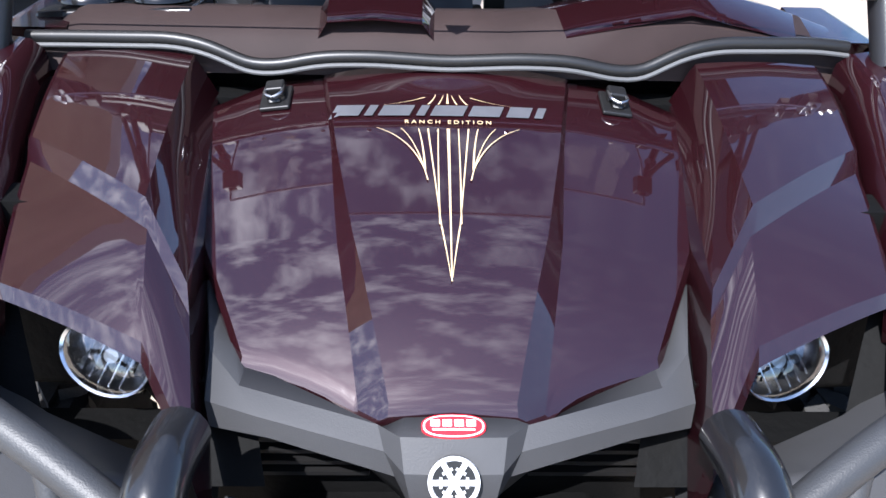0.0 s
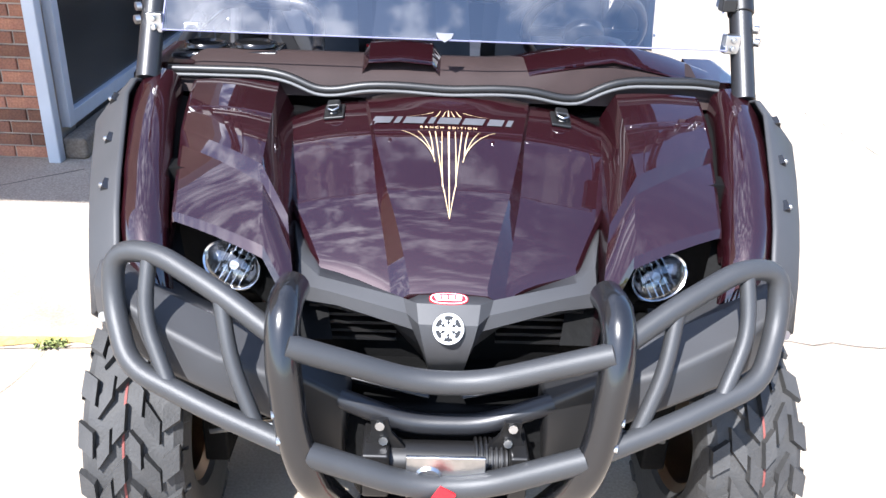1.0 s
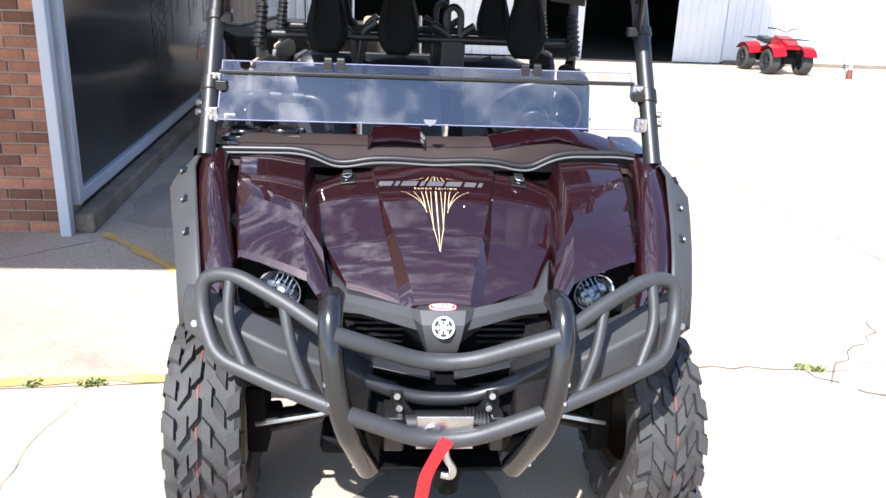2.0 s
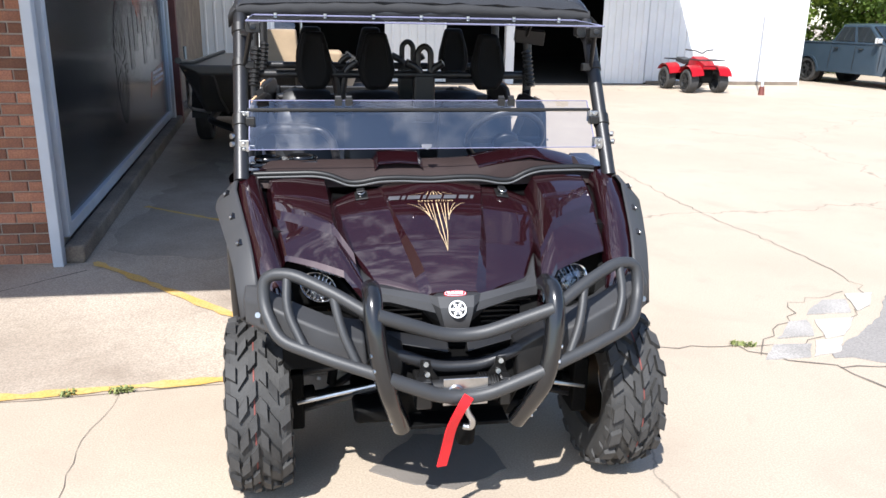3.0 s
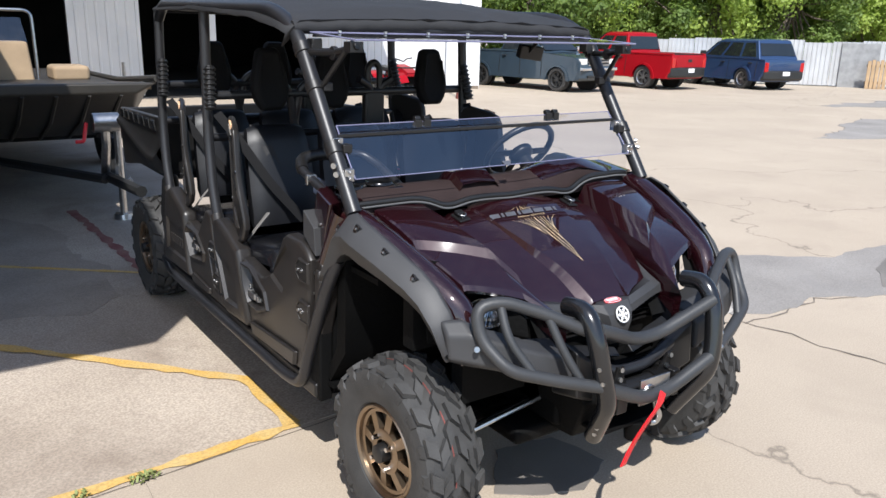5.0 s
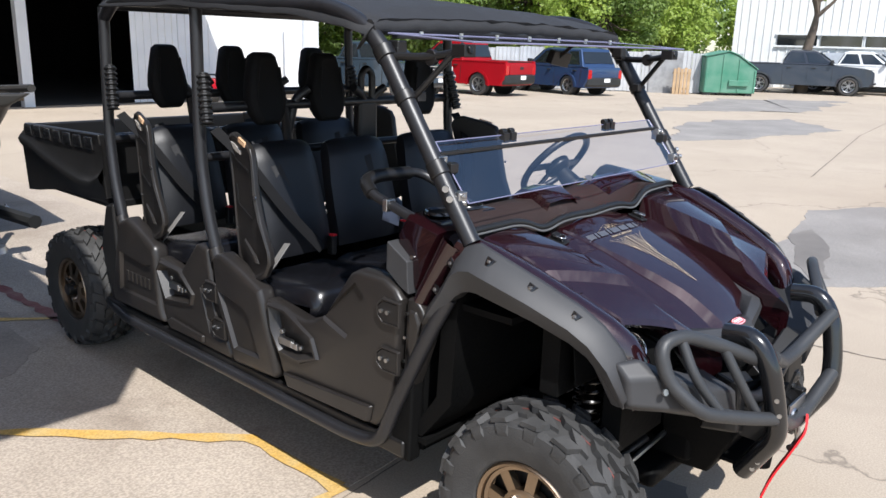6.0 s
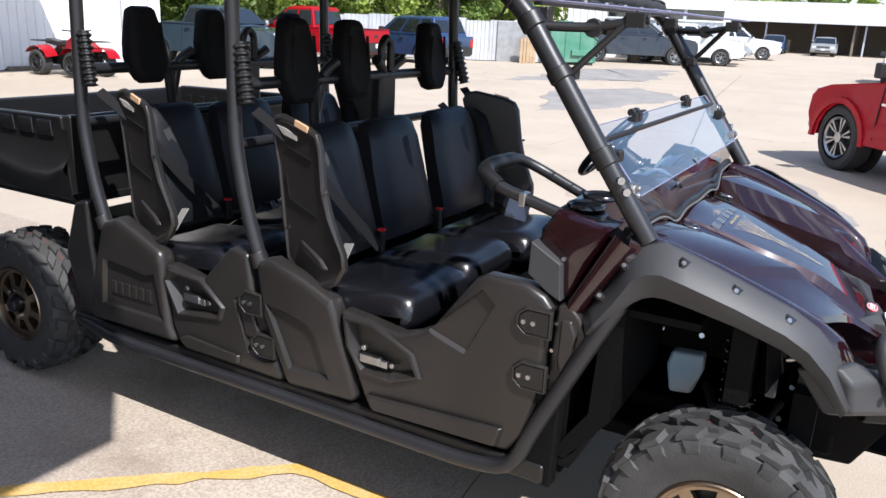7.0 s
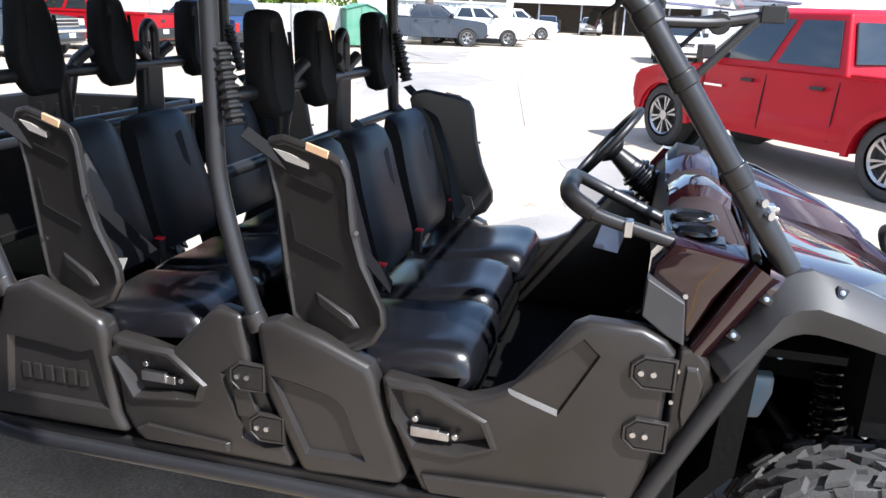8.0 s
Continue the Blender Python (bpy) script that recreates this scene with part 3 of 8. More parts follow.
# backing wall in the shade colour, so the bays look unlit
barn_part("wall_frame", "steel wall behind the cladding", barn_walls, M_SHADEIN)
barn_part("cladding", "white ribbed metal cladding", lambda bm: cladding(bm, 7.7, 13.25, BY, 0.05, 6.0), M_METALWALL)
barn_part("cladding", "grey ribbed metal cladding", lambda bm: cladding(bm, -9.0, -1.58, BY, 0.05, 6.0), M_METALWALL)
barn_part("cladding", "white ribbed metal cladding", lambda bm: cladding(bm, 1.26, 2.9, BY, 0.05, 6.0), M_METALWALL)
barn_part("cladding", "white ribbed metal cladding on the end", lambda bm: cladding(bm, BY, 34.0, 13.27, 0.05, 6.0, axis="y"), M_METALWALL)
barn_part("door_leaf", "sliding ribbed door leaf", lambda bm: cladding(bm, 7.2, 8.5, BY - 0.10, 0.03, 4.2, pitch=0.2), M_METALWALL)
barn_part("lintel", "dark door header", lambda bm: (box(bm, -1.58, 1.26, BY - 0.05, BY + 0.02, 3.05, 3.3), box(bm, 2.9, 7.7, BY - 0.05, BY + 0.02, 3.55, 3.8)), M_REDPOST, bevel=0.01)
barn_part("roof", "metal roof", lambda bm: (box(bm, -9.4, 13.55, BY - 0.4, 34.4, 6.0, 6.15), box(bm, -3.17, 8.54, BY - 3.6, BY - 0.4, 4.5, 4.6)), M_METALWALL)
barn_part("floor_slab", "workshop floor coloured near black for shade", lambda bm: box(bm, -9, 13.05, BY + 0.2, 34, -0.05, 0.01), M_SHADEIN)
barn_part("corner_trim", "white corner trim", lambda bm: box(bm, 13.12, 13.32, BY - 0.05, BY + 0.1, 0, 6), M_METALWALL, bevel=0.01)
barn_part("door_post", "white painted door post between the bays", lambda bm: box(bm, 4.52, 4.76, BY - 0.08, BY + 0.15, 0, 3.6), M_METALWALL, bevel=0.01)
barn_part("skirting", "grey concrete base strip", lambda bm: box(bm, 8.6, 13.25, BY - 0.12, BY - 0.03, 0, 0.10), M_KERB, bevel=0.01)
bm = bmesh.new()
disc(bm, (10.08, 14.72, 0), (0, 0, 1), 0.032, 6.0, 14)
pole = tagged(part("pole", bm, M_FRAMEGREY), "slender pale steel pole on the lot", "pole")
bm = bmesh.new()
disc(bm, (10.08, 14.72, 0), (0, 0, 1), 0.075, 0.20, 14, 0.055)
part("pole_foot", bm, M_REDPOST, pole, "rust-red pole foot")
# strip lamps that burn inside the workshop
M_LAMP = glow("strip_lamp", (1.0, 0.97, 0.9), 2.0)
for lx, ly, lz in ((-0.3, 24, 3.2), (0.1, 28, 3.3), (3.6, 24, 2.9), (3.9, 30, 3.3)):
    th = thing("strip_light", "lit fluorescent strip light in the workshop", "strip light", "workshop lamps", m=YARD)
    bm = bmesh.new()
    box(bm, lx - 0.7, lx + 0.7, ly - 0.04, ly + 0.04, lz, lz + 0.04)
    part("tube_lamp", bm, M_LAMP, th)
    bm = bmesh.new()
    box(bm, lx - 0.75, lx + 0.75, ly - 0.08, ly + 0.08, lz + 0.041, lz + 0.10)
    part("housing", bm, M_METALWALL, th)
    for s in (-0.6, 0.6):
        bm = bmesh.new()
        box(bm, lx + s - 0.008, lx + s + 0.008, ly - 0.008, ly + 0.008, lz + 0.10, 6.0)
        part("hanger", bm, M_SHADEIN, th)
# signboard with a brand, as plain bars
th = thing("sign_board", "small white sign with red and dark lettering bars", "sign", m=YARD)
bm = bmesh.new()
box(bm, -2.52, -1.62, BY - 0.045, BY - 0.03, 1.62, 2.22)
part("board", bm, M_WHITE, th, bevel=0.004)
for nm, mt, z0, z1 in (("red_bar", M_LABELRED, 2.02, 2.15), ("dark_bar", M_BLACKPL, 1.84, 1.97)):
    for i in range(5):
        bm = bmesh.new()
        box(bm, -2.46 + i * 0.165, -2.33 + i * 0.165, BY - 0.05, BY - 0.0455, z0, z1)
        part(nm, bm, mt, th)
bm = bmesh.new()
box(bm, -2.44, -1.72, BY - 0.05, BY - 0.0455, 1.69, 1.75)
part("underline", bm, M_BLACKPL, th)


# ---- the six-seat utility vehicle: nose towards -y, front axle at y = 0 ----
utv = thing("utility_vehicle", "six-seat utility vehicle with dark burgundy hood, black seats and brush guard", "vehicle")
SIDES = (-1, 1)


def mir(s, pts):
    return [(-p[0] * s if s == 1 else p[0], p[1], p[2]) for p in pts]      # points are given for the -x side


# hood
ZC = [(-0.255, 0.806), (-0.215, 0.838), (-0.17, 0.870), (-0.13, 0.895), (-0.05, 0.930), (0.05, 0.965), (0.15, 0.999), (0.226, 1.022), (0.31, 1.040)]
HALF = [(-0.255, 0.10), (-0.178, 0.254), (-0.029, 0.327), (0.24, 0.376), (0.31, 0.384)]


def hood_w(y):
    return curve([(-0.25, 0.074), (-0.05, 0.128), (0.10, 0.160), (0.31, 0.198)], y)


def hood_step(y):
    """Width and drop of the ledge beside the raised centre."""
    return curve([(-0.25, 0.034), (0.0, 0.017), (0.12, 0.007), (0.31, 0.006)], y), curve([(-0.25, 0.029), (0.0, 0.020), (0.12, 0.010), (0.31, 0.006)], y)


def hood_z(x, y):
    x, w = abs(x), hood_w(y)
    sw, sd = hood_step(y)
    z = curve(ZC, y) - 0.10 * min(x, w) ** 2
    z += 0.30 * max(0.0, y - 0.238 - 1.6 * x * x) * (1 if x < w else 0.3)
    if x > w:
        z -= sd * min(1, (x - w) / sw)
    if x > w + sw:
        d = x - w - sw
        z -= 0.09 * d + 0.22 * d * d
    return z


def hood_point(c, v):
    """c: -1 to 1 across in bands, v: 0 front to 1 back."""
    s, a = (1 if c >= 0 else -1), abs(c)
    yb = 0.300 - 0.055 * max(0, a - 0.72) / 0.28
    yf = curve([(0, -0.246), (0.42, -0.250), (0.50, -0.245), (1.0, -0.178)], a)
    y = yf + (yb - yf) * v
    w = hood_w(y)
    sw = hood_step(y)[0]
    wide = curve(HALF, y)
    if a < 0.42:
        x = w * a / 0.42
    elif a < 0.50:
        x = w + sw * (a - 0.42) / 0.08
    else:
        x = w + sw + max(0.0, wide - w - sw) * (a - 0.50) / 0.50
    return Vector((s * x, y, hood_z(x, y)))


def build_hood():
    cs = [-1, -0.92, -0.82, -0.74, -0.66, -0.58, -0.50, -0.42, -0.34, -0.22, -0.1]
    cs = cs + [0] + [-c for c in cs[::-1]]
    bm = bmesh.new()
    vs = [i / 22 for i in range(0, 23)]
    rings = []
    for c in cs:
        col = [hood_point(c, v) for v in vs]
        out = Vector((0.25 * c, -1, 0)).normalized()
        rings.append([col[0] + out * 0.012 + Vector((0, 0, -0.034)), col[0] + out * 0.010 + Vector((0, 0, -0.012))] + col)
    for k, e in ((0, -1), (-1, 1)):
        base = rings[k]
        lip = [p + Vector((e * 0.007, 0, -0.010)) for p in base]
        low = [p + Vector((e * 0.009, 0, -0.045)) for p in base]
        rings = [low, lip] + rings if k == 0 else rings + [lip, low]
    loft(bm, rings, closed=False)
    ob = part("hood", bm, M_PAINT, utv, "glossy dark burgundy hood with a raised centre", sharp=17)
    so = ob.modifiers.new("thick", "SOLIDIFY")
    so.thickness, so.offset = 0.010, -1
    return ob


hood = build_hood()


def on_hood(x, y, lift=0.0025):
    e = 0.004
    n = Vector((hood_z(x - e, y) - hood_z(x + e, y), hood_z(x, y - e) - hood_z(x, y + e), 2 * e)).normalized()
    return Vector((x, y, hood_z(x, y))) + n * lift, n


# pinstripes of the hood decal
bm = bmesh.new()


def stripe(p, q, r, w0, w1):
    """A tapering stripe on the hood from p by way of q to r, (x, y) each."""
    w0, w1 = w0 * 0.75, w1 * 0.75
    n, rows = 12, []
    for i in range(n + 1):
        t = i / n
        x = (1 - t) ** 2 * p[0] + 2 * t * (1 - t) * q[0] + t * t * r[0]
        y = (1 - t) ** 2 * p[1] + 2 * t * (1 - t) * q[1] + t * t * r[1]
        w = (w0 + (w1 - w0) * t) / 2
        rows.append((bm.verts.new(on_hood(x - w, y)[0]), bm.verts.new(on_hood(x + w, y)[0])))
    for a, b in zip(rows, rows[1:]):
        bm.faces.new((a[0], a[1], b[1], b[0]))


stripe((0, 0.147), (0, 0.05), (0, -0.125), 0.006, 0.002)
stripe((0, 0.235), (0, 0.22), (0, 0.208), 0.001, 0.005)
for s in SIDES:
    stripe((s * 0.106, 0.149), (s * 0.056, 0.128), (s * 0.034, 0.060), 0.002, 0.003)
    stripe((s * 0.070, 0.148), (s * 0.046, 0.120), (s * 0.030, 0.040), 0.0015, 0.0025)
    stripe((s * 0.034, 0.060), (s * 0.036, 0.11), (s * 0.044, 0.147), 0.004, 0.002)
    stripe((s * 0.030, 0.147), (s * 0.022, 0.06), (s * 0.012, -0.045), 0.003, 0.002)
    stripe((s * 0.015, 0.147), (s * 0.016, 0.05), (s * 0.014, -0.04), 0.002, 0.003)
    stripe((s * 0.012, -0.045), (s * 0.006, -0.08), (s * 0.001, -0.12), 0.003, 0.001)
    stripe((s * 0.018, 0.232), (s * 0.022, 0.215), (s * 0.030, 0.206), 0.001, 0.004)
    stripe((s * 0.006, 0.230), (s * 0.010, 0.215), (s * 0.014, 0.206), 0.001, 0.003)
    stripe((s * 0.035, 0.224), (s * 0.06, 0.211), (s * 0.098, 0.204), 0.004, 0.001)
tagged(part("pinstripe", bm, M_GOLD, hood, "gold pinstripe decal"), kind="stuff")
# the model name as slanted silver bars, with the small line below it
xs = -0.178
for wd in (0.040, 0.012, 0.044, 0.012, 0.046, 0.044, 0.032, 0.012):
    bm = bmesh.new()
    cols = []
    for i in range(4):
        t = i / 3
        a, b = (xs + wd * 1.08 * t, 0.177), (xs + 0.009 + wd * 1.08 * t, 0.203)
        cols.append((bm.verts.new(on_hood(*a, 0.003)[0]), bm.verts.new(on_hood(*b, 0.003)[0])))
    for a, b in zip(cols, cols[1:]):
        bm.faces.new((a[0], b[0], b[1], a[1]))
    part("name_bar", bm, M_SILVER, hood, "slanted silver name bar")
    xs += wd * 1.08 + (0.008 if wd != 0.044 else 0.010)
p0, n0 = on_hood(0, 0.158, 0.003)
yv = Vector((0, 1, (hood_z(0, 0.18) - hood_z(0, 0.15)) / 0.03)).normalized()
mt = Matrix.Translation(p0) @ Matrix((Vector((1, 0, 0)), yv, Vector((1, 0, 0)).cross(yv))).transposed().to_4x4()
txt = text_mesh("small_lettering", "R A N C H   E D I T I O N", 0.0118, M_GOLD, hood, mt, 0.0003, label="small gold lettering")
# hood latches
for s in SIDES:
    p, n = on_hood(s * 0.268, 0.248, 0.0)
    bm = bmesh.new()
    across = Vector((1, 0, -n.x / n.z)).normalized()
    m = Matrix.Translation(p) @ Matrix((across, n.cross(across), n)).transposed().to_4x4()
    box(bm, -0.024, 0.024, -0.034, 0.030, 0.000, 0.007, m)
    latch = part("hood_latch", bm, M_BLACKPL, utv, "black hood latch with a steel bail", bevel=0.003)
    bm = bmesh.new()
    box(bm, -0.015, 0.015, -0.006, 0.022, 0.006, 0.024, m)
    box(bm, -0.010, 0.010, -0.024, -0.010, 0.006, 0.014, m)
    part("hook", bm, M_BLACKPL, latch, bevel=0.004)
    bm = bmesh.new()
    for k in SIDES:
        sweep(bm, smooth_path([m @ Vector((k * 0.013, 0.012, 0.018)), m @ Vector((k * 0.014, -0.018, 0.022)), m @ Vector((0, -0.026, 0.020))], 0.01), 0.003, 6)
    part("bail", bm, M_STEEL, latch, bevel=0.003)


# front body panels each side of the hood
FENDER = [  # rows from the windshield forwards: outer edge, shoulder, inner flank
    [(-0.605, 0.290, 1.066), (-0.405, 0.300, 1.064), (-0.372, 0.300, 1.000)],
    [(-0.582, 0.080, 1.005), (-0.380, -0.068, 0.982), (-0.318, -0.146, 0.905)],
    [(-0.580, 0.056, 0.978), (-0.375, -0.093, 0.950), (-0.313, -0.170, 0.874)],
    [(-0.542, -0.150, 0.908), (-0.355, -0.218, 0.870), (-0.278, -0.330, 0.802)],
    [(-0.541, -0.160, 0.892), (-0.354, -0.232, 0.850), (-0.276, -0.345, 0.780)],
    [(-0.539, -0.145, 0.880), (-0.352, -0.210, 0.836), (-0.275, -0.318, 0.766)]]


def fender_columns(s):
    rows = []
    for k in range(5):
        n = (12, 1, 8, 1, 1)[k]
        for i in range(n + (k == 4)):
            t = i / n
            cut = [Vector(a).lerp(Vector(b), t) for a, b in zip(FENDER[k], FENDER[k + 1])]
            hump = math.sin(math.pi * t) * (0.006 if k == 0 else 0.004 if k == 2 else 0)
            row = []
            for u in (0, 0.04, 0.15, 0.3, 0.5, 0.7, 0.85, 0.95, 1.0):
                p = cut[0].lerp(cut[1], u)
                p.z += hump + 0.005 * math.sin(math.pi * u) - (0.004 if u == 0 else 0)
                row.append(p)
            for u in (0.35, 0.7, 1.0):
                p = cut[1].lerp(cut[2], u)
                p.z += hump * (1 - u)
                row.append(p)
            row = [row[0] + Vector((-0.012, 0, -0.05))] + row + [row[-1] + Vector((0.010, 0.004, -0.10))]
            rows.append(mir(s, row))
    return rows


for s in SIDES:
    bm = bmesh.new()
    loft(bm, fender_columns(s), closed=False)
    part("front_fender", bm, M_PAINT, utv, "glossy burgundy front fender panel with a crease", sharp=15)
    # the narrow outer cowl
    bm = bmesh.new()
    path = [(-0.688, 0.300, 1.072), (-0.678, 0.20, 1.054), (-0.656, 0.08, 1.012), (-0.628, -0.05, 0.958), (-0.600, -0.15, 0.908), (-0.578, -0.205, 0.868), (-0.560, -0.238, 0.815), (-0.545, -0.255, 0.755), (-0.535, -0.262, 0.70)]
    halfs = [0.050, 0.052, 0.054, 0.054, 0.050, 0.044, 0.038, 0.032, 0.026]
    rings = []
    for i, (p, h) in enumerate(zip(path, halfs)):
        p = Vector(p)
        d = (Vector(path[min(i + 1, 8)]) - Vector(path[max(i - 1, 0)])).normalized()
        side = d.cross(Vector((0, 0, 1)))
        side = (side if side.x < 0 else -side).normalized()
        up = d.cross(side)
        up = up if up.z > 0 or up.y < -0.5 else -up
        ring = [p + side * h * a + up * b for a, b in ((-1.0, -0.05), (-0.95, -0.006), (-0.6, 0.012), (0.0, 0.018), (0.5, 0.010), (0.85, -0.012), (1.0, -0.04), (1.0, -0.07))]
        rings.append([Vector((-q.x if s == 1 else q.x, q.y, q.z)) for q in ring])
    loft(bm, rings, closed=False)
    part("outer_cowl", bm, M_PAINT, utv, "narrow glossy burgundy cowl above the wheel arch", sharp=50)
    # near-black sheets carry the shade of the trough between hood and fender, and behind the groove
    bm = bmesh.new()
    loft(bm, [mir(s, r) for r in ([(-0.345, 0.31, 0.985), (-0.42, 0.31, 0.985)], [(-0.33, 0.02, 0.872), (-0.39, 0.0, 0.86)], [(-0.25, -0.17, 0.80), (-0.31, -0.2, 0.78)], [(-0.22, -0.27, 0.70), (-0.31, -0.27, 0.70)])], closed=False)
    part("trough", bm, M_UNDERSHADE, utv)
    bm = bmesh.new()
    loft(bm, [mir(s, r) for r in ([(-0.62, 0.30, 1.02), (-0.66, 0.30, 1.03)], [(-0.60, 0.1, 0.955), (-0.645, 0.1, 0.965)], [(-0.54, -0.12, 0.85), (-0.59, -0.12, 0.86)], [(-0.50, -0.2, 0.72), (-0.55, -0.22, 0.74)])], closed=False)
    part("groove_liner", bm, M_UNDERSHADE, utv)

# nose: grey centre piece, its two wings under the hood's edge, emblem and badge
bm = bmesh.new()
NOSE = [  # rows from the hood's edge downwards: half widths in x with y and z
    [(0.0, -0.250, 0.797), (0.055, -0.250, 0.797), (0.098, -0.248, 0.776), (0.250, -0.178, 0.812), (0.285, -0.11, 0.836), (0.318, -0.04, 0.868)],
    [(0.0, -0.292, 0.795), (0.060, -0.290, 0.795), (0.086, -0.268, 0.794), (0.250, -0.222, 0.812), (0.296, -0.165, 0.822), (0.322, -0.05, 0.862)],
    [(0.0, -0.318, 0.765), (0.055, -0.316, 0.765), (0.078, -0.288, 0.772), (0.225, -0.262, 0.800), (0.288, -0.235, 0.800), (0.322, -0.08, 0.82)],
    [(0.0, -0.328, 0.735), (0.048, -0.325, 0.735), (0.066, -0.296, 0.742), (0.210, -0.270, 0.775), (0.282, -0.250, 0.775), (0.320, -0.10, 0.78)],
    [(0.0, -0.326, 0.700), (0.040, -0.322, 0.700), (0.052, -0.292, 0.705), (0.110, -0.262, 0.738), (0.285, -0.235, 0.765), (0.345, -0.09, 0.76)],
    [(0.0, -0.312, 0.655), (0.032, -0.308, 0.655), (0.038, -0.27, 0.655), (0.060, -0.235, 0.715), (0.280, -0.21, 0.755), (0.34, -0.10, 0.75)],
]
rings = []
for row in NOSE:
    rings.append([(-x, y, z) for x, y, z in row[:0:-1]] + list(row))
loft(bm, rings, closed=False)
nose = part("nose_panel", bm, M_PLASTIC, utv, "satin grey plastic nose panel", sharp=22)
so = nose.modifiers.new("thick", "SOLIDIFY")
so.thickness, so.offset = 0.006, -1
EM = Vector((0, -0.3205, 0.760))
en = Vector((0, -0.89, 0.45)).normalized()
em = Matrix.Translation(EM) @ Matrix((Vector((1, 0, 0)), en.cross(Vector((1, 0, 0))), en)).transposed().to_4x4()
bm = bmesh.new()
disc(bm, EM, en, 0.0285, 0.006, 40)
emblem = part("emblem", bm, M_BLACKPL, nose, "round emblem with bright spokes in a black disc")
bm = bmesh.new()
lathe(bm, [(0.006, 0.0240), (0.0085, 0.0248), (0.0085, 0.0285), (0.005, 0.029)], (0, 0, 0), 40, "z")
for k in range(6):
    a = math.pi * k / 3 + math.pi / 6
    r = pose(0, 0, 0.0075, 0, 0, math.degrees(a))
    box(bm, -0.0030, 0.0030, 0.0, 0.025, -0.001, 0.001, r)
    box(bm, -0.006, 0.006, 0.013, 0.016, -0.001, 0.001, r)
bmesh.ops.transform(bm, matrix=em, verts=bm.verts)
part("emblem_spokes", bm, M_WHITE, nose, "bright ring and spokes")
BD = Vector((0, -0.276, 0.7965))
bn = Vector((0, -0.22, 0.975)).normalized()
bmx = Matrix.Translation(BD) @ Matrix((Vector((1, 0, 0)), bn.cross(Vector((1, 0, 0))), bn)).transposed().to_4x4()
for nm, mt_, rx, ry, z in (("badge", M_LABELRED, 0.0365, 0.0165, 0.003), ("badge_rim", M_WHITE, 0.0345, 0.0147, 0.0035), ("badge_field", M_LABELRED, 0.0325, 0.0130, 0.004)):
    bm = bmesh.new()
    ring = [(rx * math.copysign(abs(math.cos(t)) ** 0.8, math.cos(t)), ry * math.copysign(abs(math.sin(t)) ** 0.8, math.sin(t))) for t in (2 * math.pi * k / 36 for k in range(36))]
    loft(bm, [[bmx @ Vector((x, y, 0.0)) for x, y in ring], [bmx @ Vector((x, y, z)) for x, y in ring]])
    part(nm, bm, mt_, nose, "red oval dealer badge" if nm == "badge" else "")
bm = bmesh.new()
for i in range(4):
    box(bm, -0.026 + i * 0.0135, -0.0155 + i * 0.0135, -0.001, 0.008, 0.004, 0.0045, bmx)
box(bm, -0.024, 0.024, -0.0065, -0.004, 0.004, 0.0045, bmx)
part("badge_bars", bm, M_WHITE, nose, "white lettering bars")

# grille recess as a near-black box for its shade, its slats and the panel below
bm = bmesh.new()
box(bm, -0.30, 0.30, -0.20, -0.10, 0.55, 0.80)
part("grille_recess", bm, M_UNDERSHADE, utv)
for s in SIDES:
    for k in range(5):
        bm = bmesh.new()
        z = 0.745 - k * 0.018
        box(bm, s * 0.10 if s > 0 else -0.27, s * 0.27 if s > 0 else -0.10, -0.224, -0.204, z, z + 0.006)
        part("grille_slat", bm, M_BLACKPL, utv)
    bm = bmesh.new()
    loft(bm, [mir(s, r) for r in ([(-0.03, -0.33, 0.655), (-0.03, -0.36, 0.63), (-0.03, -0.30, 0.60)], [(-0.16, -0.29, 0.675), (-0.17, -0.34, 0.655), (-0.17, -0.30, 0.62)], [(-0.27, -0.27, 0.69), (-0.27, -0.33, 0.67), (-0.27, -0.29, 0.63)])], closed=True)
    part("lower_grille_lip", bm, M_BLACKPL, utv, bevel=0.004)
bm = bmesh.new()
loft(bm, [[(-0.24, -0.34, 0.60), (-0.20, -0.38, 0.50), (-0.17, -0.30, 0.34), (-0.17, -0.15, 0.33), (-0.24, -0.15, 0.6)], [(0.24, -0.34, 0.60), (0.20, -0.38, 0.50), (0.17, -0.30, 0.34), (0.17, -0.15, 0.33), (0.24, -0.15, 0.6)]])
part("front_frame", bm, M_UNDERSHADE, utv, bevel=0.01)

